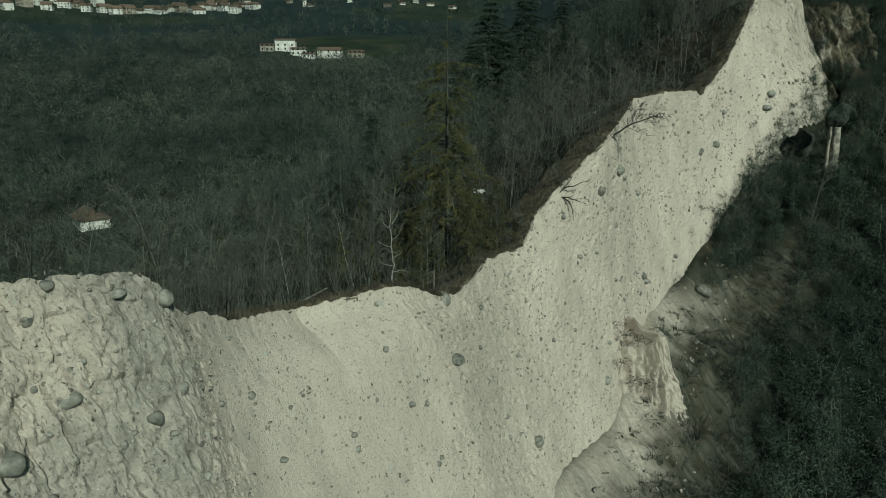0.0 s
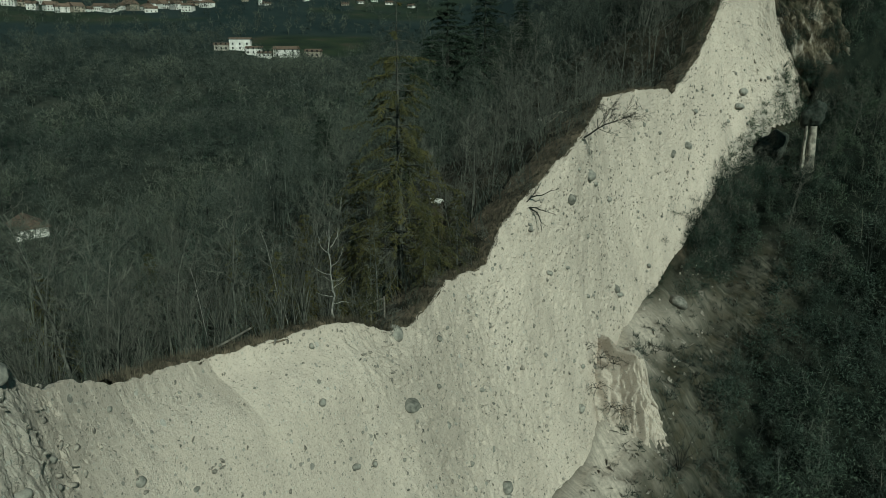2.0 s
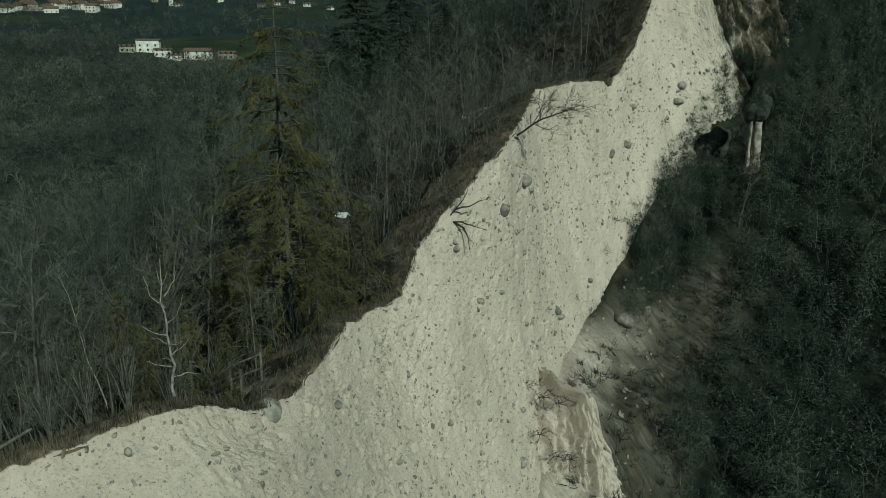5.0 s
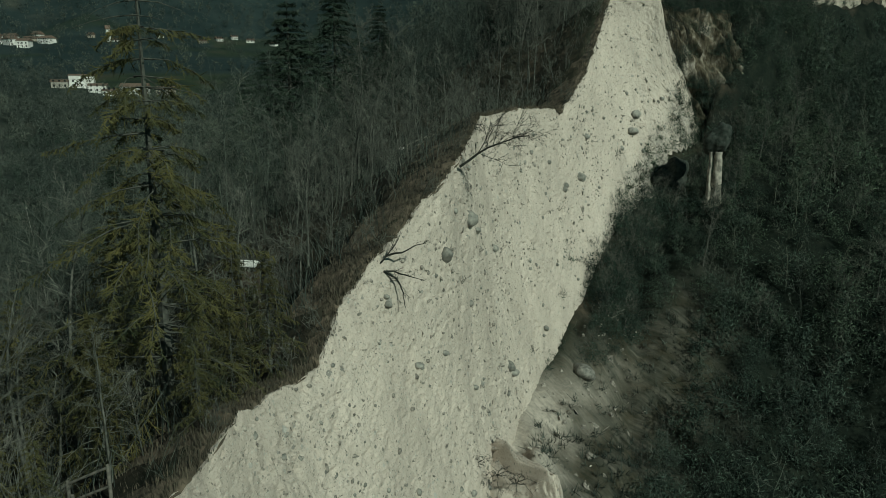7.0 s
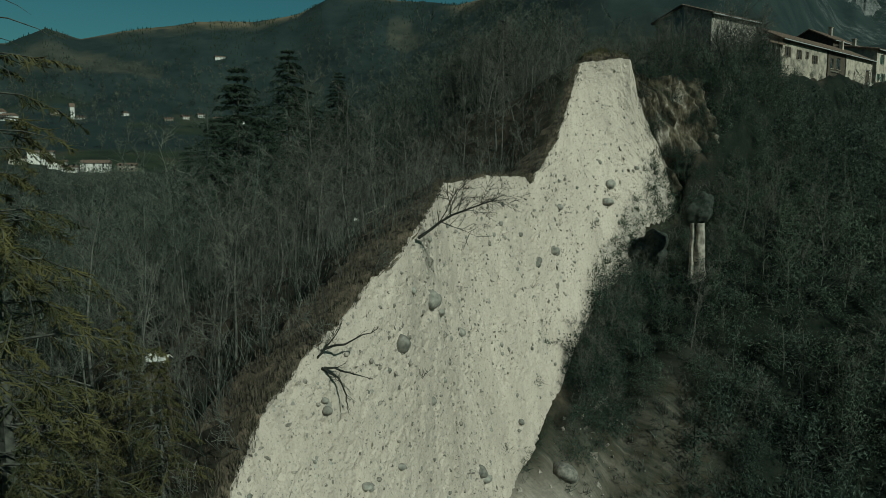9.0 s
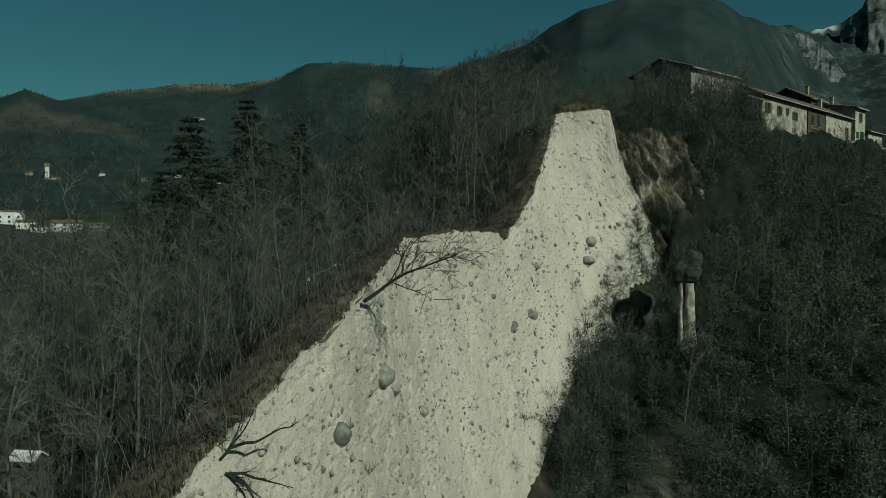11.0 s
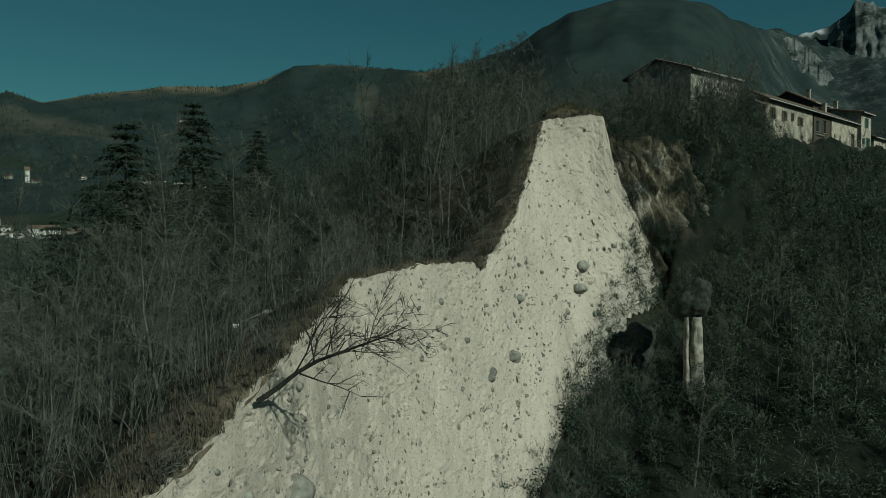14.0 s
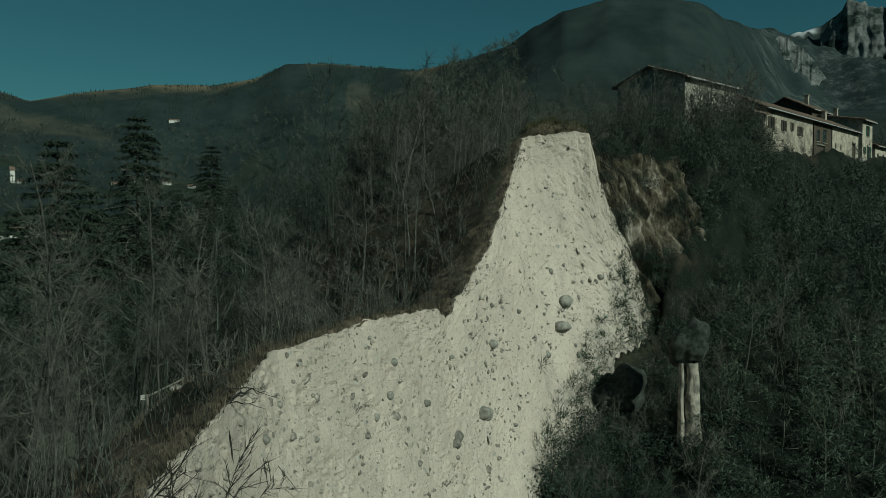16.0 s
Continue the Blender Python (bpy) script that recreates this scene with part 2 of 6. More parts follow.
def soup(name, verts, faces, mats, mat_index=None, smooth=False):
    """A joined mesh from arrays: verts n x 3, faces m x 3 or m x 4."""
    verts, faces = np.asarray(verts, np.float32), np.asarray(faces, np.int32)
    k = faces.shape[1]
    me = bpy.data.meshes.new(name)
    me.vertices.add(len(verts))
    me.vertices.foreach_set("co", verts.reshape(-1))
    me.loops.add(faces.size)
    me.loops.foreach_set("vertex_index", faces.reshape(-1))
    me.polygons.add(len(faces))
    me.polygons.foreach_set("loop_start", np.arange(0, faces.size, k, dtype=np.int32))
    me.polygons.foreach_set("use_smooth", np.full(len(faces), smooth))
    for m in mats:
        me.materials.append(m)
    if mat_index is not None:
        me.polygons.foreach_set("material_index", np.asarray(mat_index, np.int32))
    me.update(calc_edges=True)
    return me


def part(name, me, parent=None, label=""):
    ob = new(name, me)
    if parent is not None:
        ob.parent = parent
    return tagged(ob, label)


def bm_mesh(name, bm, mat, smooth=False):
    me = bpy.data.meshes.new(name)
    bm.to_mesh(me)
    bm.free()
    me.materials.append(mat)
    if smooth:
        me.polygons.foreach_set("use_smooth", [True] * len(me.polygons))
    return me


def tubes(segs, sides=3):
    """Segments rows (p0, p1, r0, r1) as tapered tubes: verts and quads."""
    segs = np.asarray(segs, float)
    p0, p1, r0, r1 = segs[:, :3], segs[:, 3:6], segs[:, 6], segs[:, 7]
    d = p1 - p0
    d /= np.linalg.norm(d, axis=1)[:, None] + 1e-9
    ref = np.where(np.abs(d[:, 2:3]) > 0.9, np.array([[1.0, 0, 0]]), np.array([[0, 0, 1.0]]))
    u = np.cross(d, ref)
    u /= np.linalg.norm(u, axis=1)[:, None]
    w = np.cross(d, u)
    out = []
    for p, r in ((p0, r0), (p1, r1)):
        for k in range(sides):
            a = 2 * math.pi * k / sides
            out.append(p + (math.cos(a) * u + math.sin(a) * w) * r[:, None])
    v = np.stack(out, 1).reshape(-1, 3)
    base = np.arange(len(segs))[:, None] * 2 * sides
    f = []
    for k in range(sides):
        k2 = (k + 1) % sides
        f.append(np.concatenate([base + k, base + k2, base + sides + k2, base + sides + k], 1))
    return v, np.stack(f, 1).reshape(-1, 4)


def fbm(x, y, scale, octaves=4, seed=0):
    """Vectorised value noise in two dimensions, about -1 to 1."""
    rs = np.random.RandomState(seed)
    tab = rs.rand(256, 256) * 2 - 1
    out, amp, tot = np.zeros(np.shape(x)), 1.0, 0.0
    for _ in range(octaves):
        a, b = np.asarray(x) * scale, np.asarray(y) * scale
        i, j = np.floor(a).astype(int), np.floor(b).astype(int)
        u, w = a - i, b - j
        u, w = u * u * (3 - 2 * u), w * w * (3 - 2 * w)
        q = lambda m, n: tab[(i + m) % 256, (j + n) % 256]
        out += amp * ((q(0, 0) * (1 - u) + q(1, 0) * u) * (1 - w) + (q(0, 1) * (1 - u) + q(1, 1) * u) * w)
        tot += amp
        amp *= 0.5
        scale *= 2.03
    return out / tot * 1.6


def step(a, b, x):
    k = np.clip((x - a) / (b - a), 0, 1)
    return k * k * (3 - 2 * k)


# ---- plan of the cliff: edge and foot of the wall, column by column ----
EDGE = np.array([
    (-30, -14, -4.6), (-21, 2, -5.0), (-14.8, 15, -5.7), (-13.0, 20.2, -6.7), (-11.5, 21.4, -6.5), (-10.2, 23.6, -7.3), (-9.9, 24.7, -8.4),
    (-10.0, 25.8, -9.5), (-9.2, 30, -11.6), (-7.5, 34.9, -12.85), (-2.7, 38.8, -12.9), (-0.6, 40.8, -14.2), (0.8, 43.5, -15.0),
    (3.4, 50.1, -14.6), (6.2, 54.5, -15.0), (7.4, 56.9, -13.0), (9.7, 58.8, -10.9), (14.9, 64.6, -7.4), (20.2, 78.7, -5.4), (25.4, 84.0, -5.0),
    (30.0, 88.8, -5.1), (31.0, 89.8, -6.0), (35.6, 94.6, -2.0), (41.8, 102.9, 6.45), (46.8, 101.3, 6.9),
    (48.2, 102.0, 3.2), (50.5, 102.8, -0.8), (53.5, 103.5, -4.8), (55.0, 103.5, -7.6)])
FOOT = np.array([
    (-19, -20, -34), (-11, -2, -35), (-6.5, 11.5, -35), (-4.6, 15.5, -35), (-3.6, 17.5, -35), (-2.9, 19.5, -35), (-2.6, 20.8, -35),
    (-2.4, 22, -35), (-0.6, 27, -35.5), (2.2, 32, -35.5), (5.4, 37.0, -34.6), (6.6, 39.8, -33.8), (7.4, 42.3, -33.3),
    (9.1, 47.2, -32.3), (12.1, 51.8, -32.8), (14.8, 55.4, -33.2), (17.2, 60.6, -31.5), (20.4, 70.0, -29), (25.0, 76.7, -28.0), (27.8, 78.9, -28.2),
    (30.4, 81.4, -26.2), (32.4, 84.0, -25), (36.8, 88.8, -21.5), (43.0, 94.8, -17), (47.4, 96.6, -16.5),
    (49.0, 97.2, -16.5), (50.8, 98.0, -16), (53.2, 99.2, -15), (56, 101.0, -13)])
CROWN = 25
RIDGE = np.array([(46.8, 101.6, 6.9), (52, 104.0, 5.6), (61, 106.0, 5.6), (71, 110.5, 7.0), (87, 119.0, 8.2), (121, 134, 8.2), (200, 160, 8), (420, 222, 0)], float)
LINE = np.concatenate([np.array([(-80, -110, -6.0)]), EDGE[:CROWN], RIDGE[1:]])


def near_line(line, x, y):
    """Signed distance (right of the line's way is positive) to a line in plan, and the line's height there."""
    x, y = np.asarray(x, float), np.asarray(y, float)
    best, sd, z = np.full(x.shape, 1e18), np.zeros(x.shape), np.zeros(x.shape)
    for a, b in zip(line[:-1], line[1:]):
        dx, dy = b[0] - a[0], b[1] - a[1]
        l2 = dx * dx + dy * dy
        k = np.clip(((x - a[0]) * dx + (y - a[1]) * dy) / l2, 0, 1)
        ex, ey = x - a[0] - k * dx, y - a[1] - k * dy
        d2 = ex * ex + ey * ey
        side = np.sign((x - a[0]) * dy - (y - a[1]) * dx)
        m = d2 < best - 1e-9
        best = np.where(m, d2, best)
        sd = np.where(m, side * np.sqrt(d2), sd)
        z = np.where(m, a[2] + k * (b[2] - a[2]), z)
    return sd, z


CREST_AZ = [-40, -31, -15.0, -12.6, -10.6, -7.5, -2.7, 1.3, 4.5, 6.6, 9.2, 13.0, 16.5, 23.5, 25.3, 27.8, 31.2, 35.3, 38.1, 40.4, 43.3, 45.5, 46.8, 48.2, 49.4, 58, 70]
CREST_EL = [7.0, 7.5, 7.8, 9.0, 8.4, 9.2, 10.2, 10.4, 10.9, 11.9, 12.1, 12.1, 11.8, 13.5, 14.7, 16.0, 16.4, 16.1, 15.1, 14.0, 13.0, 13.4, 14.2, 14.2, 13.6, 13.5, 12]
CREST_R = [1340] * 12 + [1200, 950, 900, 880, 880, 900, 980, 1150, 1500, 1650, 1700, 1700, 1700, 1700, 1700]
LEFT_R, LEFT_Z = [0, 110, 200, 350, 480, 575, 700, 860, 1000], [-52, -49, -41.5, -27, -14, -1.5, 13, 41, 72]
RIGHT_R, RIGHT_Z = [0, 100, 200, 400, 600, 1000], [-6, -2, 9, 40, 105, 180]
HUB = (12.0, 40.0)


def valley(x, y):
    dx, dy = x - HUB[0], y - HUB[1]
    r, az = np.hypot(dx, dy), np.degrees(np.arctan2(dx, dy))
    w = step(24, 2, az)
    low = np.interp(r, LEFT_R, LEFT_Z) * w + np.interp(r, RIGHT_R, RIGHT_Z) * (1 - w)
    low = low * (1 - 0.27 * step(38.5, 42, az) * step(150, 500, r))
    rc = np.interp(az, CREST_AZ, CREST_R)
    top = rc * np.tan(np.radians(np.interp(az, CREST_AZ, CREST_EL)))
    start = 0.62 * rc
    z0 = (np.interp(start, LEFT_R, LEFT_Z) * w + np.interp(start, RIGHT_R, RIGHT_Z) * (1 - w)) * (1 - 0.27 * step(38.5, 42, az))
    k = np.clip((r - start) / (rc - start), 0, 1)
    hill = z0 + (top - z0) * (0.45 * k + 0.55 * k * k * (3 - 2 * k))
    hill = np.where(r > rc, top - (r - rc) * 0.55, hill)
    z = np.where(r < start, low, hill)
    rough = step(150, 900, r) * fbm(x, y, 0.006, 5, 3) * (4 + 22 * np.sin(np.pi * np.clip(k, 0, 1)))
    rough = rough + w * step(70, 130, r) * step(620, 450, r) * 7.5 * fbm(x, y, 0.016, 3, 8)
    rock = step(40.5, 43, az) * step(0.2, 0.6, k) * np.where(r < rc + 200, 1, 0)
    rough = rough + rock * (fbm(x, y, 0.01, 4, 9) * 18 + 7 * fbm(az * 3, r * 0.006, 1.0, 4, 10)) * step(1.0, 0.9, k)
    return z + rough


def ground_z(x, y):
    x, y = np.asarray(x, float), np.asarray(y, float)
    d, zr = near_line(LINE, x, y)
    f, zf = near_line(FOOT, x, y)
    q, zq = near_line(RIDGE, x, y)
    q = np.abs(q)
    v = valley(x, y)
    left = -d
    bank = zr - 0.48 * np.clip(left - 0.7, 0, 3) - 0.75 * np.clip(left - 3.7, 0, 3.2) - 0.40 * np.maximum(left - 6.9, 0)
    bank = bank - 0.9 * step(37, 31, y) * step(0.2, 1.0, left)
    bank = bank + 0.35 * fbm(x, y, 0.15, 3, 5) * step(2, 8, left)
    k = step(-6, 6, v - bank)
    upper = bank * (1 - k) + np.maximum(v, bank) * k
    knoll = 14 * np.exp(-((x - 48) / np.where(x < 48, 19, 14)) ** 2 - ((y - 140) / 22) ** 2)
    upper = upper + knoll * step(4, 18, left)
    drop = np.interp(x, [46, 58, 80], [18, 12, 8])
    slope = np.maximum(zq, 3) - drop * step(0, 5, q) - np.interp(x, [46, 60], [0.55, 0.46]) * np.maximum(q - 3, 0) - 0.25 * np.maximum(q - 19, 0)
    talus = zf + 1.4 + 1.1 * step(76, 81, y) * step(96, 90, y) * step(9, 2, f) - 0.45 * np.maximum(f, -1)
    slope = slope - 3.0 * step(8, 0, f) * step(60, 52, x)
    talus = talus + 0.7 * fbm(x, y, 0.5, 3, 68) * step(-1, 0.5, f)
    talus = talus + 3.4 * np.exp(-((x - 20.0) ** 2 + (y - 64.6) ** 2) / 9.0) * step(-0.6, 1.6, f)
    gully = -37 - 0.06 * (60 - y)
    lower = np.maximum(np.maximum(slope, talus), gully)
    hide = step(59, 54, x) * step(-1.2, -2.8, f) * (y > -30)
    lower = lower * (1 - hide) + (zf - 1.5) * hide
    lower = lower + (0.7 + 1.6 * step(16, 6, q) * step(56, 62, x)) * fbm(x, y, 0.12, 4, 6) * step(0.5, 5, np.abs(f))
    past = step(110, 320, np.hypot(x - 40, y - 60))
    lower = lower * (1 - past) + np.maximum(lower, -40) * past
    return np.where(d > -0.55, lower, upper)


# ---- ground: one sheet from under the camera to the mountains ----
def build_ground():
    az = np.concatenate([np.linspace(-180, -42, 30, endpoint=False), np.linspace(-42, 62, 360, endpoint=False), np.linspace(62, 180, 26)])
    rr = np.concatenate([np.linspace(0.5, 12, 8, endpoint=False), 12 * np.exp(np.linspace(0, math.log(60 / 12), 70, endpoint=False)), np.arange(60, 130, 0.6), 130 * np.exp(np.linspace(0, math.log(2600 / 130), 190))])
    a = np.radians(az)[None, :]
    x, y = rr[:, None] * np.sin(a), -6 + rr[:, None] * np.cos(a)
    z = ground_z(x, y)
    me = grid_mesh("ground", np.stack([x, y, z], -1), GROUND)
    dx, dy = x - HUB[0], y - HUB[1]
    r, way = np.hypot(dx, dy), np.degrees(np.arctan2(dx, dy))
    rc = np.interp(way, CREST_AZ, CREST_R)
    f, _ = near_line(FOOT, x, y)
    d, _ = near_line(LINE, x, y)
    wave = fbm(x, y, 0.004, 4, 61)
    field = step(548, 570, y) * step(700, 660, y) * step(72, 50, np.abs(x + 84 + 30 * wave))
    field = np.maximum(field, step(745, 765, r) * step(985, 955, r) * step(8, 2, way) * 0.8 * step(0.0, 0.35, fbm(x, y, 0.011, 3, 62)))
    alp = step(0.90, 0.985, r / rc + 0.05 * wave) * step(22, 14, way) * step(0.0, 0.4, fbm(x, y, 0.009, 4, 63))
    alp = np.maximum(alp, 0.2 * step(0.72, 0.8, r / rc) * step(0.62, 0.75, fbm(x, y, 0.008, 3, 64)) * step(20, 12, way) * step(600, 900, r))
    rock = 0.45 * step(39.5, 42.5, way) * step(0.25, 0.5, fbm(x, y, 0.012, 4, 65) * 0.55 + 0.42) * step(0.55, 0.75, r / rc)
    snow = step(0.93, 0.97, r / rc + 0.03 * wave) * step(43.5, 43.9, way) * step(45.4, 44.9, way)
    talus = step(-1, 0.3, f) * step(14, 8, f + 2.5 * fbm(x, y, 0.3, 3, 66)) * step(38, 46, y) * step(86, 78, y) * (d > 0)
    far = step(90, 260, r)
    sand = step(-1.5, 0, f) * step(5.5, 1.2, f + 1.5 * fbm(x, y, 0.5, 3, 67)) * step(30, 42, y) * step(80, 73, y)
    for name, val in (("field", field), ("alp", alp), ("rock", rock), ("snow", snow), ("talus", talus), ("sand", sand), ("far", far), ("distant_haze", step(420, 700, r)), ("gully", (d > 0) * step(1.0, 4.0, f) * step(300, 150, r))):
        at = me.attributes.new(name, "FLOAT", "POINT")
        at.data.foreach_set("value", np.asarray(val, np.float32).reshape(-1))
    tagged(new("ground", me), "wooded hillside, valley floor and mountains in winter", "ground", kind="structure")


build_ground()


def make_crag():
    n = Nodes("mountain_rock", 0.95, 0.1)
    c = n.ramp(n.noise(0.10, 10, (1, 1, 0.28), 0.75), [(0.33, (0.022, 0.030, 0.030)), (0.42, (0.075, 0.083, 0.081)), (0.54, (0.125, 0.132, 0.129)), (0.70, (0.20, 0.206, 0.198))])
    green = n.ramp(n.noise(0.02, 8, (1, 1, 1.6), 0.7), [(0.50, (0.0,)), (0.60, (1.0,))])
    return n.done(n.mix(green, c, (0.018, 0.026, 0.024)), n.noise(0.12, 8, (1, 1, 0.3), 0.75), 0.7, 2.0)


CRAG = make_crag()


def rock_face(label, ways, tops, low, r, seed):
    """A mountain crag: ways and tops give its skyline in degrees as seen from the cliff."""
    a, v = np.meshgrid(np.linspace(ways[0], ways[-1], 120), np.linspace(0, 1, 70), indexing="ij")
    el = low + (np.interp(a, ways, tops) + 0.30 * fbm(a, a * 0, 2.0, 4, seed) - low) * v
    rr = r + 120 * v + 11 * fbm(a, el * 0.3, 0.9, 4, seed + 1) + 5 * np.abs(fbm(a, el * 0.4, 2.2, 4, seed + 2))
    rr = rr + 12 * step(ways[-1] - 0.8, ways[-1], a)
    ar = np.radians(a)
    pts = np.stack([HUB[0] + rr * np.sin(ar), HUB[1] + rr * np.cos(ar), rr * np.tan(np.radians(el))], -1)
    crown = pts[:, -1:] + np.array([0.67, 0.74, -0.4]) * 130
    tagged(new("rock_face", grid_mesh("rock_face", np.concatenate([pts, crown], 1), CRAG)), label, "mountain", kind="structure")


rock_face("pale grey limestone crag on the mountain side", [41.0, 41.9, 42.8, 44.0, 45.0, 46.4], [10.6, 12.4, 12.9, 12.3, 11.4, 9.0], 6.5, 1150, 131)
rock_face("grey rocky mountain peak", [45.4, 46.3, 47.2, 48.0, 49.4, 52.0, 56.0], [13.0, 14.0, 14.8, 14.6, 14.2, 13.6, 12.5], 8.0, 1330, 141)


# ---- the cliff ----


S_EDGE = np.concatenate([[0], np.cumsum(np.hypot(np.diff((EDGE[:, 0] + FOOT[:, 0]) / 2), np.diff((EDGE[:, 1] + FOOT[:, 1]) / 2)))])


def wall_point(s, v, rounded=True):
    """A point of the undisturbed wall: s metres along it, v from 0 (edge) to 1 (foot)."""
    e = np.stack([np.interp(s, S_EDGE, EDGE[:, k]) for k in range(3)], -1)
    f = np.stack([np.interp(s, S_EDGE, FOOT[:, k]) for k in range(3)], -1)
    near = np.asarray(v)
    v = near[..., None]
    h = v ** 1.12
    sharp = np.concatenate([e[..., :2] + (f - e)[..., :2] * h, e[..., 2:] + (f - e)[..., 2:] * v], -1)
    if not rounded:
        return sharp
    soft = sum(wall_point(np.asarray(s) + d, near, False) for d in (-3.0, -1.5, 1.5, 3.0)) / 4
    return sharp + (soft - sharp) * (0.8 * step(0.02, 0.22, near) * step(46.5, 49.5, np.asarray(s)))[..., None]


def wall_out(s):
    e = wall_point(s, np.full(np.shape(s), 0.5))
    e2 = wall_point(np.asarray(s) + 3.5, np.full(np.shape(s), 0.5))
    e1 = wall_point(np.asarray(s) - 3.5, np.full(np.shape(s), 0.5))
    t = e2 - e1
    n = np.stack([t[..., 1], -t[..., 0], np.full(np.shape(s), 0.0)], -1)
    n /= np.linalg.norm(n[..., :2], axis=-1)[..., None] + 1e-9
    n[..., 2] = 0.25
    return n / np.linalg.norm(n, axis=-1)[..., None]


def bastion(s):
    """1 on the deeply weathered first buttress, 0 on the fresh scar beyond it."""
    return step(46.0, 43.6, s)


def wall_relief(s, v):
    depth = v * 22
    big = 0.20 * fbm(s, depth, 0.09, 3, 11)
    deep = bastion(s)
    rills = (0.05 + 0.06 * deep) * fbm(s + 0.5 * fbm(s, depth, 0.3, 2, 19), depth * 0.12, 0.5, 5, 12)
    slant = s - depth * (0.05 + 0.20 * deep) + 0.7 * fbm(s, depth, 0.35, 4, 17)
    cut = lambda w, f, seed: np.maximum(0, 1 - np.abs(fbm(slant, depth * f, w, 4, seed)) / 0.065)
    where = step(-0.1, 0.35, fbm(s, depth, 0.16, 3, 18))
    crev = -cut(0.30, 0.10, 15) * (0.25 + where) - 0.5 * cut(0.75, 0.18, 16) * where
    rills = rills + (0.04 + 0.44 * deep) * step(0.03, 0.2, v) * crev
    big = big + 1.5 * step(46, 56.5, s) * step(68, 57.5, s) * step(0.0, 0.14, v) * step(1.0, 0.55, v)
    grit = fbm(s, depth, 1.2, 5, 13)
    pits = -np.maximum(0, fbm(s, depth, 1.9, 4, 14) - 0.22)
    knobs = np.maximum(0, fbm(s, depth, 2.6, 3, 23) - 0.35)
    sharp = 0.5 - np.abs(fbm(s, depth, 1.7, 4, 24))
    lumps = (0.05 + 0.05 * deep) * grit + (0.15 + 0.10 * deep) * pits + (0.11 + 0.10 * deep) * knobs + (0.01 + 0.03 * deep) * sharp
    lumps = lumps + deep * (0.05 * fbm(slant, depth * 0.6, 3.4, 4, 25) + 0.06 * np.maximum(0, fbm(s, depth, 5.5, 2, 26)))
    calm = 1 - 0.85 * step(45.5, 47.5, s) * step(64, 56, s)
    return (big + rills * calm) * step(0.0, 0.08, v) + lumps * calm


def overgrown(s, v):
    """Where scrub and lichen spread over the lower and outer wall."""
    patch = 0.22 * fbm(s, v * 22, 0.3, 4, 27)
    a = step(139.5, 143.5, s) * step(0.18, 0.50, v + patch)
    b = step(113, 124, s) * step(0.62, 0.84, v + patch)
    return np.maximum(a, b)


def wall_at(s, v):
    s, v = np.asarray(s, float), np.asarray(v, float)
    return wall_point(s, v) + wall_out(s) * wall_relief(s, v)[..., None]


S_MAX = S_EDGE[-1]


def rim_jag(s):
    return (0.16 + 0.08 * bastion(np.asarray(s))) * fbm(s, np.asarray(s) * 0, 0.8, 5, 21) * (1 - 0.6 * step(45.5, 47.5, np.asarray(s)) * step(64, 58, np.asarray(s))) + 0.08 * fbm(s, np.asarray(s) * 0 + 7, 3.0, 3, 22)


def build_wall():
    s = np.concatenate([np.arange(0, 30, 0.4), np.arange(30, 47, 0.065), np.arange(47, 60, 0.11), np.arange(60, S_MAX, 0.15)])
    v = np.concatenate([np.linspace(0, 0.1, 28, endpoint=False), np.linspace(0.1, 0.5, 100, endpoint=False), np.linspace(0.5, 1.0, 85)])
    ss, vv = np.meshgrid(s, v, indexing="ij")
    pts = wall_at(ss, vv)
    pts[..., 2] += rim_jag(ss) * step(0.06, 0.0, vv)
    back = []
    for k, (dist, drop) in enumerate(((0.25, 0.06), (0.7, 0.45), (0.9, 3.0))):
        b = pts[:, 0].copy() - wall_out(s) * np.array([dist, dist, 0])
        b[:, 2] = pts[:, 0, 2] - drop
        back.insert(0, b)
    pts = np.concatenate([np.stack(back, 1), pts], 1)
    me = grid_mesh("cliff", pts, MARL, False)
    # grey put into the colour: weathered rock and lichen, and shade with them
    shaded_crust = np.maximum(0.75 * bastion(ss) * step(-0.6, 0.3, fbm(ss, vv * 22, 0.2, 3, 28)), 0.65 * overgrown(ss, vv))
    at = me.attributes.new("shaded_crust", "FLOAT", "POINT")
    at.data.foreach_set("value", np.concatenate([shaded_crust[:, :1].repeat(3, 1), shaded_crust], 1).astype(np.float32).reshape(-1))
    tagged(new("cliff", me), "steep eroded cliff of pale cemented moraine studded with stones", "cliff", kind="structure")


build_wall()


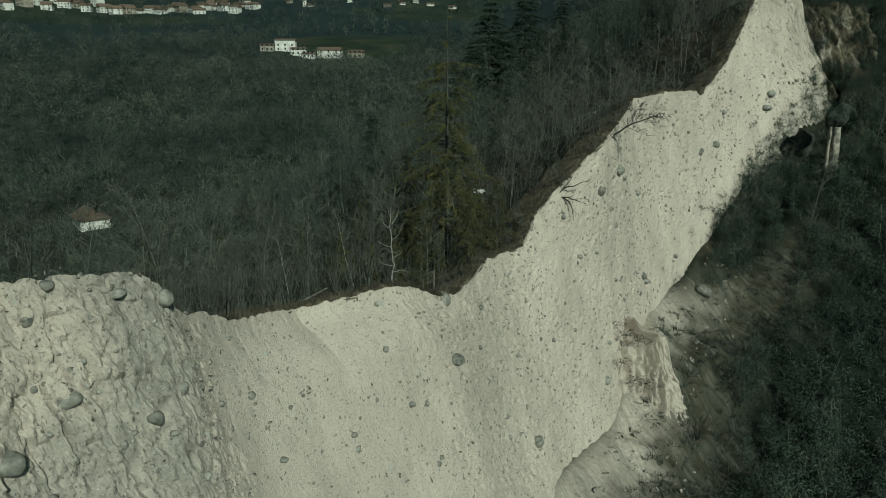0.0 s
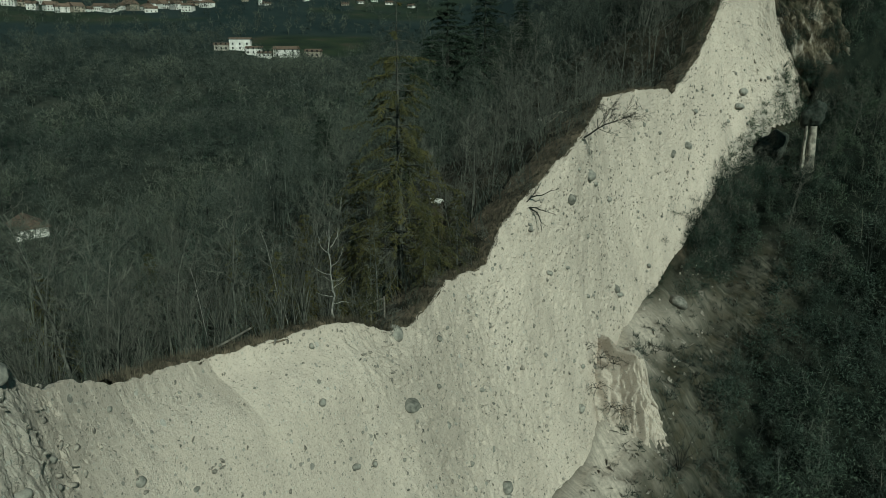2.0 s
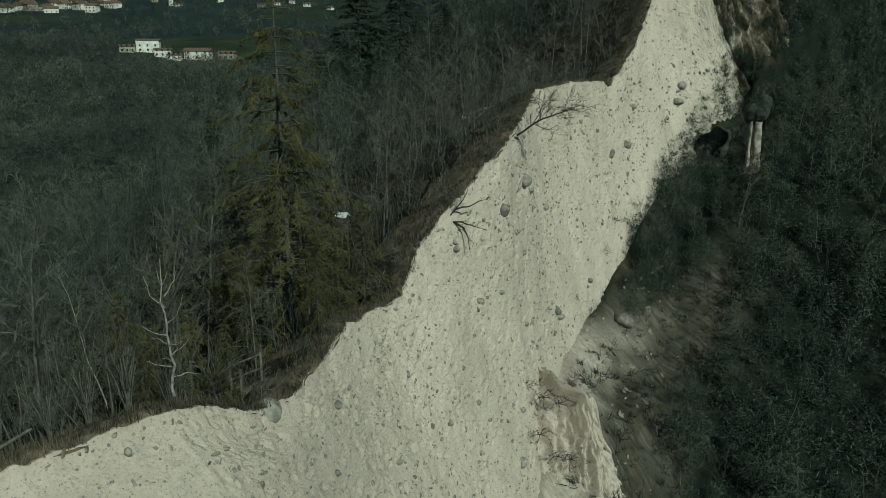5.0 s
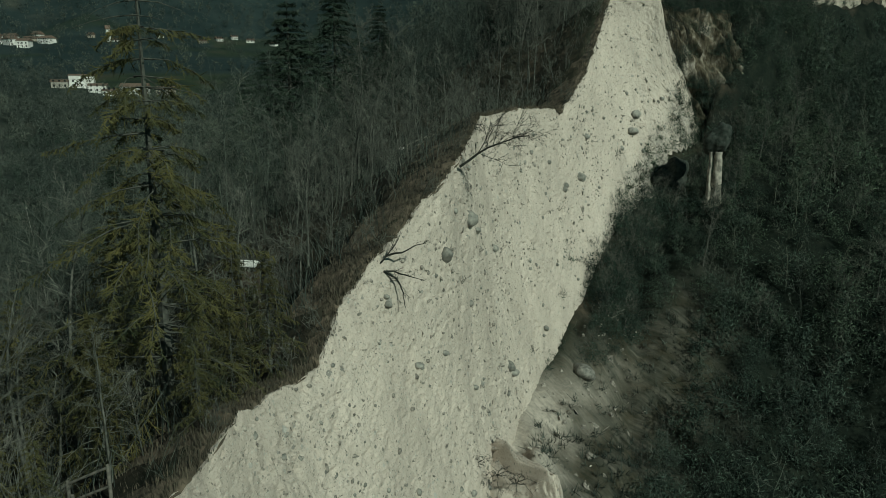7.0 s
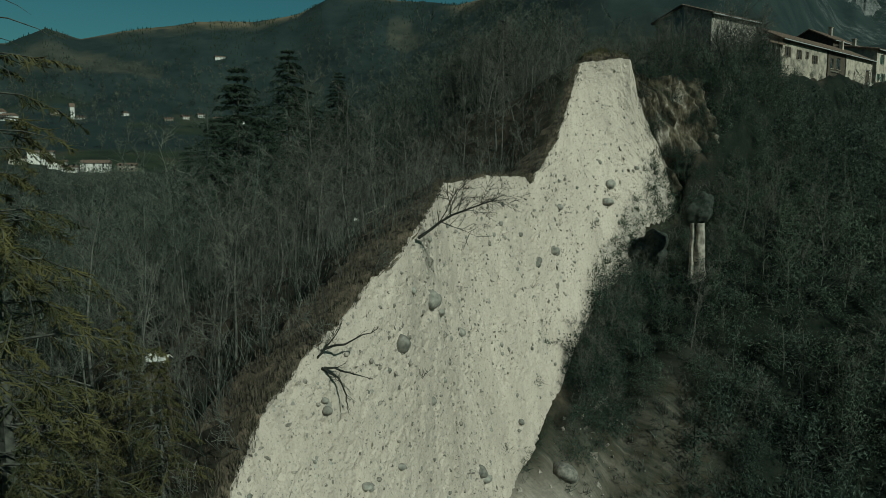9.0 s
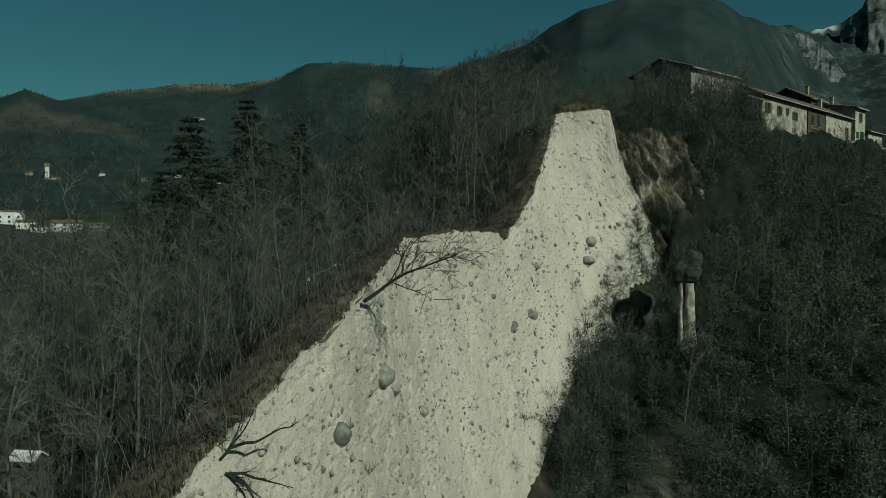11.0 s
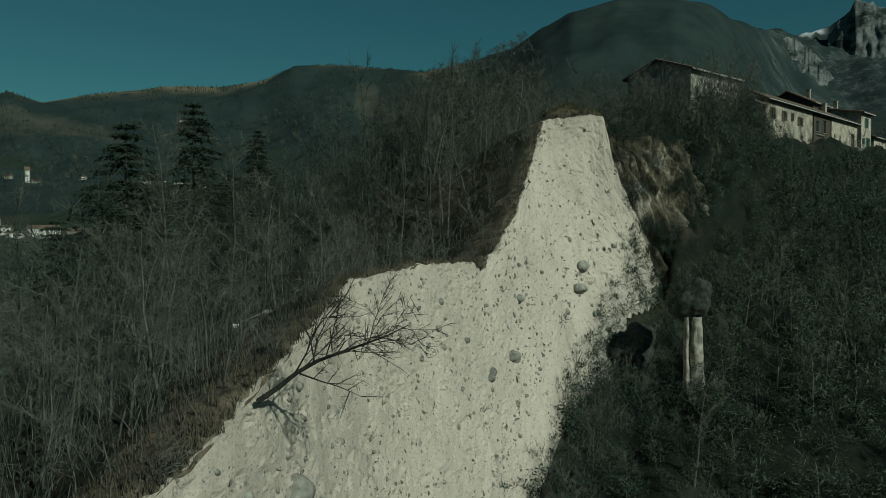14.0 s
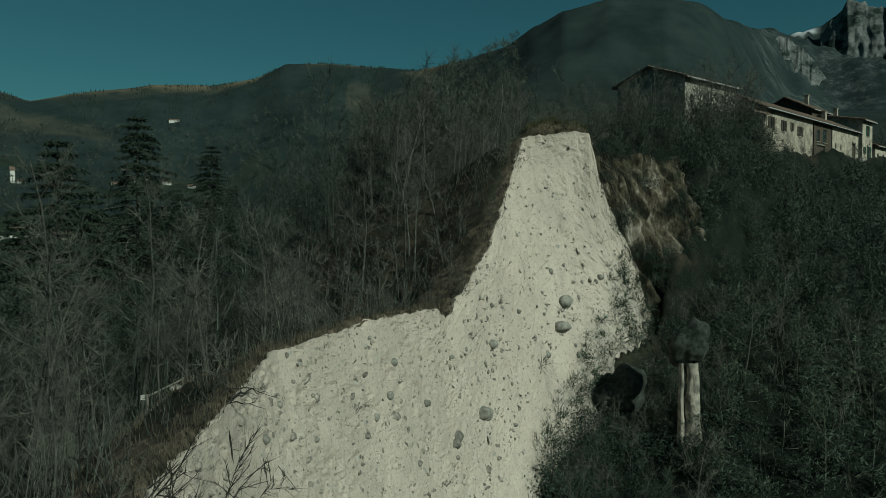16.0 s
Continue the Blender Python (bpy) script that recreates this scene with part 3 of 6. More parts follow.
def build_turf():
    """The sod that covers the ground behind the cliff edge."""
    s = np.arange(S_EDGE[8], S_EDGE[CROWN - 1], 0.3)
    rows = []
    out = wall_out(s)
    top = wall_at(s, np.zeros_like(s))
    top[:, 2] += rim_jag(s)
    for k, dist in enumerate((0.05, 0.2, 0.5, 0.9, 1.4, 2.0, 2.8, 3.8)):
        p = top - out * np.array([1, 1, 0]) * (dist + 0.12 * fbm(s, s * 0 + k, 1.1, 2, 31))[:, None]
        zz = top[:, 2] + 0.02 - 0.48 * max(dist - 0.55, 0) - 0.27 * max(dist - 3.4, 0)
        p[:, 2] = zz + 0.07 * fbm(p[:, 0], p[:, 1], 0.8, 3, 32) + (-0.10 if k == 0 else 0.05 if k == 1 else 0.08)
        rows.append(p)
    tagged(new("turf_edge", grid_mesh("turf_edge", np.stack(rows, 1), TURF)), "brown dead turf along the cliff edge", "turf", kind="structure")


build_turf()


# ---- trees ----
def grow(rng, height, lean=0.0, limbs=14, spread=0.34, subs=5, twigs=3, start=0.25, r=0.011, rise=1.0):
    """Segments of a bare broadleaf tree, thick ones first."""
    wood, fine = [], []
    n = 7
    p, d = np.zeros(3), np.array([lean, 0.0, 1.0])
    pts = [p.copy()]
    for k in range(n):
        d = d + rng.normal(0, 0.09, 3) * (1, 1, 0.2)
        d /= np.linalg.norm(d)
        p = p + d * height / n
        pts.append(p.copy())
    rad = lambda f: height * r * (1 - 0.88 * f) + 0.004
    for k in range(n):
        wood.append((*pts[k], *pts[k + 1], rad(k / n), rad((k + 1) / n)))
    for j in range(limbs):
        f = start + (0.97 - start) * (j + rng.rand()) / limbs
        k = min(int(f * n), n - 1)
        b = pts[k] + (pts[k + 1] - pts[k]) * (f * n - k)
        a = rng.rand() * 2 * math.pi + j * 2.4
        up = (0.55 + 0.5 * f) * rise + rng.normal(0, 0.12)
        dirn = np.array([math.cos(a), math.sin(a), up])
        dirn /= np.linalg.norm(dirn)
        length = height * spread * (1.15 - 0.75 * f) * rng.uniform(0.7, 1.15)
        q, r0 = b, rad(f) * 0.45
        limb = [q]
        for m in range(3):
            dirn = dirn + rng.normal(0, 0.16, 3) + np.array([0, 0, 0.10])
            dirn /= np.linalg.norm(dirn)
            q2 = q + dirn * length / 3
            wood.append((*q, *q2, r0 * (1 - m * 0.28), r0 * (1 - (m + 1) * 0.28)))
            q = q2
            limb.append(q)
        for m in range(subs):
            g = 0.25 + 0.75 * (m + rng.rand()) / subs
            i = min(int(g * 3), 2)
            b2 = limb[i] + (limb[i + 1] - limb[i]) * (g * 3 - i)
            d2 = dirn * 0.7 + rng.normal(0, 0.55, 3) + np.array([0, 0, 0.25])
            d2 /= np.linalg.norm(d2)
            l2 = length * 0.45 * rng.uniform(0.6, 1.2)
            b3 = b2 + d2 * l2
            fine.append((*b2, *b3, r0 * 0.35 + 0.003, 0.005))
            for _ in range(twigs):
                g2 = rng.uniform(0.25, 1)
                b4 = b2 + d2 * l2 * g2
                d3 = d2 + rng.normal(0, 0.6, 3)
                d3 /= np.linalg.norm(d3)
                fine.append((*b4, *(b4 + d3 * l2 * rng.uniform(0.35, 0.7)), 0.006, 0.003))
    return np.array(wood), np.array(fine)


def slivers(rng, b, d, ln, width):
    """Thin twigs as slender three-sided spikes' faces: verts and triangles."""
    n = len(b)
    side = np.cross(d, rng.normal(0, 1, (n, 3)))
    side /= np.linalg.norm(side, axis=1)[:, None] + 1e-9
    v = np.stack([b - side * width / 2, b + side * width / 2, b + d * ln], 1).reshape(-1, 3)
    return v, np.arange(n * 3).reshape(-1, 3)


def bare_tree(name, seed, height, label, bark=None, twig=None, fuzz=12, **kw):
    rng = np.random.RandomState(seed)
    wood, fine = grow(rng, height, **{**kw, "twigs": 0})
    root = tagged(new(name), label, "tree")
    v, f = tubes(wood, 5)
    part("trunk", soup("trunk", v, f, [bark or BARK], smooth=True), root)
    fine[:, 6:] *= 1.25
    v, q = tubes(fine, 3)
    tri = np.concatenate([q[:, [0, 1, 2]], q[:, [0, 2, 3]]])
    src = np.repeat(fine, fuzz, 0)
    g = rng.uniform(0.15, 1.0, (len(src), 1))
    b = src[:, :3] * (1 - g) + src[:, 3:6] * g
    along = src[:, 3:6] - src[:, :3]
    size = np.linalg.norm(along, axis=1)[:, None]
    d = along / size * 0.7 + rng.normal(0, 0.65, b.shape) + np.array([0, 0, 0.08])
    d /= np.linalg.norm(d, axis=1)[:, None]
    sv, st = slivers(rng, b, d, size * rng.uniform(0.35, 0.9, (len(b), 1)), 0.014)
    part("crown", soup("crown", np.concatenate([v, sv]), np.concatenate([tri, st + len(v)]), [twig or TWIGS]), root)
    return root


def spruce_arrays(rng, height, whorls=22, per=7, tufts=15, width=0.22, droop=0.35, bare=0.12, thin=1.0, dead=1.1, wild=0.25):
    segs, tips = [], []
    for k in range(6):
        segs.append((0, 0, height * k / 6, 0, 0, height * (k + 1) / 6, height * 0.012 * (1 - k / 6) + 0.01, height * 0.012 * (1 - (k + 1) / 6) + 0.008))
    for w in range(whorls):
        f = bare + (1 - bare) * (w + rng.rand() * 0.6) / whorls
        z = f * height
        length0 = height * width * (1 - f) ** 0.75 * (1 - 0.35 * step(0.25, 0.0, f)) + 0.12
        leader = f > dead
        for j in range(per):
            if rng.rand() > (0.45 if leader else thin):
                continue
            a = 2 * math.pi * (j + rng.rand() * 0.7) / per + w
            ln = length0 * rng.uniform(1 - 2 * wild, 1 + wild)
            d = np.array([math.cos(a), math.sin(a), 0.0])
            hang = droop * rng.uniform(0.3, 1.3)
            lift = rng.uniform(-0.05, 0.25)
            pts = [np.array([0, 0, z]) + d * ln * g + np.array([-d[1], d[0], 0]) * ln * 0.12 * math.sin(g * 2.6 + w) + np.array([0, 0, lift * g - (hang + lift) * g * g]) * ln for g in (0, 0.35, 0.7, 1.0)]
            for m in range(3):
                segs.append((*pts[m], *pts[m + 1], (0.010 + 0.008 * ln) * (1 - 0.3 * m), (0.010 + 0.008 * ln) * (0.7 - 0.3 * m)))
            bald = rng.rand() < (0.75 if leader else 0.12)
            for m in range(0 if bald else tufts):
                g = 0.25 + 0.75 * (m + rng.rand()) / tufts
                i = min(int(g * 3), 2)
                b = pts[i] + (pts[i + 1] - pts[i]) * (g * 3 - i)
                side = np.array([-d[1], d[0], 0]) * rng.choice([-1, 1])
                t = d * 0.35 + side * rng.uniform(0.1, 0.9) + np.array([0, 0, -rng.uniform(0.0, 1.1)])
                t /= np.linalg.norm(t)
                size = (0.12 + 0.15 * ln * (1.15 - g)) * rng.uniform(0.5, 1.5)
                mid = b + t * size * 0.5
                tips.append((*b, *(b + t * size), 0.022, 0.008))
                for _ in range(3):
                    q = t * 0.6 + rng.normal(0, 0.55, 3)
                    tips.append((*mid, *(mid + q * size * 0.55), 0.017, 0.006))
    return np.array(segs), np.array(tips)


def spruce(name, seed, height, label, needles=None, **kw):
    rng = np.random.RandomState(seed)
    segs, tips = spruce_arrays(rng, height, **kw)
    root = tagged(new(name), label, "tree")
    v, f = tubes(segs, 4)
    part("trunk", soup("trunk", v, f, [BARK]), root)
    v, f = tubes(tips, 3)
    part("crown", soup("crown", v, f, [needles or NEEDLE]), root)
    return root


def leaf_soup(rng, n, size, spread):
    """n folded leaves in an uneven crown: verts and triangles."""
    c = np.clip(rng.normal(0, 1, (n, 3)), -1.7, 1.7) * spread
    c[:, 2] = np.abs(c[:, 2]) * 1.0
    c += rng.normal(0, 0.25, (n, 3)) * np.sin(c[:, [1, 2, 0]] * 3)
    a = rng.normal(0, 1, (n, 3))
    a /= np.linalg.norm(a, axis=1)[:, None]
    b = np.cross(a, rng.normal(0, 1, (n, 3)))
    b /= np.linalg.norm(b, axis=1)[:, None]
    s = size * rng.uniform(0.6, 1.4, (n, 1))
    up = np.cross(a, b) * s * 0.25
    v = np.stack([c - a * s, c + b * s * 0.5 + up, c + a * s, c - b * s * 0.5 + up], 1).reshape(-1, 3)
    i = np.arange(n)[:, None] * 4
    f = np.concatenate([np.concatenate([i, i + 1, i + 2], 1), np.concatenate([i, i + 2, i + 3], 1)])
    return v, f


def scatter(rng, x0, x1, y0, y1, gap):
    nx, ny = int((x1 - x0) / gap), int((y1 - y0) / gap)
    gx, gy = np.meshgrid(np.arange(nx), np.arange(ny))
    x = x0 + (gx + rng.rand(ny, nx)) * gap
    y = y0 + (gy + rng.rand(ny, nx)) * gap
    return x.ravel(), y.ravel()


def replicate(temps, places, rng):
    """Copies of templates (verts, faces) at rows (x, y, z, scale), turned at random: one pair of arrays."""
    vs, fs, ts, off = [], [], [], 0
    pick = rng.randint(0, len(temps), len(places))
    turn = rng.rand(len(places)) * 6.283
    shade = np.clip(0.22 + 0.55 * rng.rand(len(places)) + 0.38 * fbm(places[:, 0], places[:, 1], 0.035, 3, 46), 0, 1)
    tall = rng.uniform(0.8, 1.25, len(places))
    for k, (tv, tf) in enumerate(temps):
        idx = np.where(pick == k)[0]
        if not len(idx):
            continue
        p = places[idx]
        c, s = np.cos(turn[idx])[:, None], np.sin(turn[idx])[:, None]
        sc = p[:, 3:4]
        v = np.stack([p[:, 0:1] + sc * (tv[None, :, 0] * c - tv[None, :, 1] * s), p[:, 1:2] + sc * (tv[None, :, 0] * s + tv[None, :, 1] * c), p[:, 2:3] + sc * tall[idx][:, None] * tv[None, :, 2]], -1)
        f = tf[None] + (np.arange(len(idx)) * len(tv))[:, None, None] + off
        vs.append(v.reshape(-1, 3))
        fs.append(f.reshape(-1, tf.shape[1]))
        ts.append(np.repeat(shade[idx], len(tv)))
        off += v.shape[0] * v.shape[1]
    return np.concatenate(vs), np.concatenate(fs), np.concatenate(ts)


def thicket(name, label, category, temps, places, rng, mat):
    """Countless plants as one mesh, each with a shade of its own."""
    v, f, t = replicate(temps, places, rng)
    return thicket_of(name, label, category, v, f, t, mat)


def thicket_of(name, label, category, v, f, t, mat):
    me = soup(name, v, f, [mat])
    at = me.attributes.new("tone", "FLOAT", "POINT")
    at.data.foreach_set("value", t.astype(np.float32))
    return tagged(new(name, me), label, category, kind="stuff")


def puff(seed, size, twigs, width, stem=True):
    """A bare tree seen from afar: a stem and a rounded crown of fine twigs."""
    rng = np.random.RandomState(seed)
    v, q = tubes([(0, 0, 0, 0.02 * size, 0, (0.75 if stem else 0.3) * size, width * 0.5, width * 0.3)], 3)
    tri = np.concatenate([q[:, [0, 1, 2]], q[:, [0, 2, 3]]])
    u = rng.normal(0, 1, (twigs, 3))
    u /= np.linalg.norm(u, axis=1)[:, None]
    rad = rng.uniform(0.15, 1.0, (twigs, 1)) ** 0.6
    b = u * rad * np.array([0.34, 0.34, 0.36]) * size * (1 + 0.25 * np.sin(3 * u[:, [1, 2, 0]] + seed)) + np.array([0, 0, 0.60 * size])
    d = u * 0.55 + rng.normal(0, 0.55, (twigs, 3)) + np.array([0, 0, 0.35])
    d /= np.linalg.norm(d, axis=1)[:, None]
    sv, st = slivers(rng, b, d, size * rng.uniform(0.10, 0.24, (twigs, 1)), width)
    return np.concatenate([v, sv]), np.concatenate([tri, st + len(v)])


def bush(seed, lobes, leaves, leaf, size):
    """An evergreen bush: uneven lobes with their leaves near the surface."""
    rng = np.random.RandomState(seed)
    vs, fs = [], []
    for k in range(lobes):
        a, h = rng.rand() * 6.283, rng.uniform(0.15, 1.0)
        c = np.array([math.cos(a), math.sin(a), 0]) * size * rng.uniform(0.1, 0.6) * (1.2 - 0.7 * h) + np.array([0, 0, h * size * 1.25])
        r = size * rng.uniform(0.22, 0.42)
        u = rng.normal(0, 1, (leaves, 3))
        u /= np.linalg.norm(u, axis=1)[:, None]
        p = c + u * r * rng.uniform(0.55, 1.1, (leaves, 1)) * np.array([1, 1, 1.15])
        t = np.cross(u + rng.normal(0, 0.5, u.shape), rng.normal(0, 1, u.shape))
        t /= np.linalg.norm(t, axis=1)[:, None]
        w = np.cross(u, t)
        z = leaf * rng.uniform(0.6, 1.5, (leaves, 1))
        vs.append(np.stack([p - t * z, p + w * z * 0.45, p + t * z], 1).reshape(-1, 3))
    n = lobes * leaves
    return np.concatenate(vs), np.arange(n * 3).reshape(-1, 3)


def cheap(seed, size, limbs, twigs, width, spread=0.30, start=0.22):
    """A lighter bare tree for woods farther off, its twigs thin slivers: verts and triangles."""
    rng = np.random.RandomState(seed)
    w, _ = grow(rng, size, limbs=limbs, spread=spread, subs=1, twigs=0, start=start, r=0.009, rise=0.65)
    trunk, limb = w[:7], w[7:]
    trunk[:, 6:] = np.maximum(trunk[:, 6:] * 0.8, width * 0.36)
    limb[:, 6:] = np.maximum(limb[:, 6:] * 0.6, width * 0.20)
    v, q = tubes(np.concatenate([trunk[0::1], limb]), 3)
    tri = np.concatenate([q[:, [0, 1, 2]], q[:, [0, 2, 3]]])
    pick = limb[rng.randint(0, len(limb), twigs)]
    g = rng.rand(twigs, 1)
    b = pick[:, :3] * (1 - g) + pick[:, 3:6] * g
    out = pick[:, 3:6] - pick[:, :3]
    out /= np.linalg.norm(out, axis=1)[:, None]
    d = out * 0.55 + rng.normal(0, 0.7, (twigs, 3)) + np.array([0, 0, 0.12])
    d /= np.linalg.norm(d, axis=1)[:, None]
    side = np.cross(d, rng.normal(0, 1, (twigs, 3)))
    side /= np.linalg.norm(side, axis=1)[:, None]
    ln = size * rng.uniform(0.06, 0.17, (twigs, 1))
    sv = np.stack([b - side * width / 2, b + side * width / 2, b + d * ln], 1).reshape(-1, 3)
    st = np.arange(twigs * 3).reshape(-1, 3) + len(v)
    return np.concatenate([v, sv]), np.concatenate([tri, st])


def build_woods():
    rng = np.random.RandomState(7)
    kinds = [bare_tree("broadleaf_tree", 100 + k, 1.0 * h, "bare grey winter tree in the wood above the cliff", limbs=li, spread=sp * 1.15, start=st, lean=le, subs=6, rise=0.75)
             for k, (h, li, sp, st, le) in enumerate(((8.0, 14, 0.34, 0.22, 0.05), (9.5, 14, 0.28, 0.30, -0.06), (6.5, 12, 0.42, 0.15, 0.12), (10.5, 15, 0.26, 0.35, 0.03), (5.0, 11, 0.5, 0.1, 0.1)))]
    for k in kinds:
        tagged(k, group="bare trees of the wood")
    used = [False] * len(kinds)
    x, y = scatter(rng, -42, 78, 16, 172, 2.45)
    d, _ = near_line(LINE, x, y)
    az = np.degrees(np.arctan2(x, y + 8))
    ok = (d < -1.5) & (az > -42) & (d > -66) & (np.hypot(x - 0.3, y - 53) > 3.0) & (np.hypot(x - 16.2, y - 82) > 3.4) & (np.hypot(x - 16.7, y - 77) > 2.8) & (np.hypot(x + 3, y - 43) > 2.2)
    ok &= ~((x > 66) & (y > 116) & (x < 140))
    x, y, d = x[ok], y[ok], d[ok]
    z = ground_z(x, y)
    order = np.argsort(-d)
    for n, i in enumerate(order[:240]):
        k = rng.randint(len(kinds))
        sc = rng.uniform(0.55, 1.05) * (0.45 + 0.65 * step(1, 12, -d[i]))
        m = pose(x[i], y[i], z[i] - 0.15, rng.normal(0, 3), rng.normal(0, 3), rng.rand() * 360) @ Matrix.Diagonal((sc, sc, sc * rng.uniform(0.9, 1.2), 1))
        if not used[k]:
            kinds[k].matrix_world = m
            used[k] = True
        else:
            copy_thing(kinds[k], pose(0, 0, 0)).matrix_basis = m
    for n in range(62):
        k = rng.randint(len(kinds))
        if n < 44:
            px, py = rng.uniform(38, 100), rng.uniform(66, 108)
            if near_line(FOOT, px, py)[0] < 5 or near_line(LINE, px, py)[0] < 6 or math.hypot(px - 48.3, py - 90) < 4:
                continue
            sc = rng.uniform(0.55, 0.85)
        else:
            px, py = rng.uniform(31, 47), rng.uniform(107, 121)
            sc = rng.uniform(0.9, 1.12)
        copy_thing(kinds[k], pose(0, 0, 0)).matrix_basis = pose(px, py, float(ground_z(px, py)) - 0.2, rng.normal(0, 5), rng.normal(0, 5), rng.rand() * 360) @ Matrix.Diagonal((sc, sc, sc, 1))
    rest = order[240:]
    temps = [cheap(200 + k, 8.0, 8, 340, 0.026, 0.50, 0.18) for k in range(6)]
    tall = rng.uniform(0.7, 1.25, len(rest)) * (1 + 0.10 * step(98, 120, y[rest]) * step(20, 38, x[rest]))
    places = np.stack([x[rest], y[rest], z[rest] - 0.2, tall], 1)
    thicket("bare_wood", "dense bare grey wood behind the cliff", "wood", temps, places, rng, FARTWIGS)

    # brushwood between the trees: thin upright stems
    x, y = scatter(rng, -42, 66, 16, 125, 1.6)
    d, _ = near_line(LINE, x, y)
    az = np.degrees(np.arctan2(x, y + 8))
    ok = (d < -0.5) & (d > -26) & (az > -42) & (np.hypot(x - 16.4, y - 80.5) > 3.6) & (np.hypot(x + 3, y - 43) > 1.6)
    x, y, d = x[ok], y[ok], d[ok]
    temps = []
    for k in range(5):
        r = np.random.RandomState(250 + k)
        segs = []
        for _ in range(8):
            a, b = r.normal(0, 0.45, 2), r.normal(0, 0.6, 2)
            h = r.uniform(0.8, 2.6)
            mid = (a + b * 0.4, h * 0.5)
            segs.append((*a, 0, *mid[0], mid[1], 0.016, 0.012))
            segs.append((*mid[0], mid[1], *(a + b), h, 0.012, 0.005))
        temps.append(tubes(segs, 3))
    places = np.stack([x, y, ground_z(x, y) - 0.05, rng.uniform(0.5, 1.2, len(x)) * (0.6 + 0.4 * step(0.5, 3, -d))], 1)
    thicket("brushwood", "thin grey brushwood under the trees", "brush", temps, places, rng, FARTWIGS)

    # the wood of the valley and the far slopes, thinner with distance
    vs, fs, ts, off = [], [], [], 0
    for r0, r1, gap, tw, wd, size in ((70, 170, 3.9, 190, 0.060, 8.0), (170, 330, 5.2, 125, 0.125, 9.0), (330, 640, 7.4, 80, 0.26, 10.0), (640, 1150, 13.0, 46, 0.50, 11.0)):
        x, y = scatter(rng, -r1, r1, 0, r1, gap)
        r, az = np.hypot(x, y), np.degrees(np.arctan2(x, y))
        d, _ = near_line(LINE, x, y)
        ok = (r > r0) & (r <= r1) & (az > -36) & (az < (53 if r0 < 300 else 24)) & (d < (-52 if r0 < 100 else -12)) & ~((x > 60) & (x < 160) & (y < 185))
        wave = fbm(x, y, 0.004, 4, 61)
        ok &= ~((y > 535) & (y < 690) & (np.abs(x + 84 + 30 * wave) < 62))
        ok &= ~((np.hypot((x + 100) / 1.1, (y - 195)) < 10))
        ok &= ~((r > 730) & (r < 975) & (az < 5) & (rng.rand(len(x)) < 0.55))
        ok &= ~((fbm(x, y, 0.012, 3, 44) > 0.6) & (r > 300))
        x, y = x[ok], y[ok]
        temps = [cheap(300 + k, size, 3, tw - 30, wd, 0.46, 0.2) if r0 < 100 and k < 3 else puff(310 + k, size, tw, wd, r0 < 300) for k in range(6)]
        places = np.stack([x, y, ground_z(x, y) - 0.3, rng.uniform(0.6, 1.2, len(x))], 1)
        v, f, t = replicate(temps, places, rng)
        vs.append(v)
        fs.append(f + off)
        ts.append(t)
        off += len(v)
    thicket_of("valley_wood", "bare winter wood covering the valley and slopes", "wood", np.concatenate(vs), np.concatenate(fs), np.concatenate(ts), FARTWIGS)


build_woods()


def build_evergreens():
    """Clumps of evergreen undergrowth among the bare trees of the valley."""
    rng = np.random.RandomState(47)
    x, y = scatter(rng, -170, 60, 60, 400, 5.0)
    d = near_line(LINE, x, y)[0]
    ok = (d < -9) & (fbm(x, y, 0.022, 3, 48) > rng.uniform(0.0, 0.7, len(x))) & (np.hypot(x + 100, y - 195) > 9) & (np.degrees(np.arctan2(x, y)) > -36)
    x, y = x[ok], y[ok]
    temps = [bush(490 + k, 6, 30, 0.24, 2.2) for k in range(4)]
    places = np.stack([x, y, ground_z(x, y) - 0.4, rng.uniform(0.7, 1.6, len(x))], 1)
    thicket("evergreens", "dark evergreen clumps in the valley wood", "wood", temps, places, rng, SCRUB)


build_evergreens()


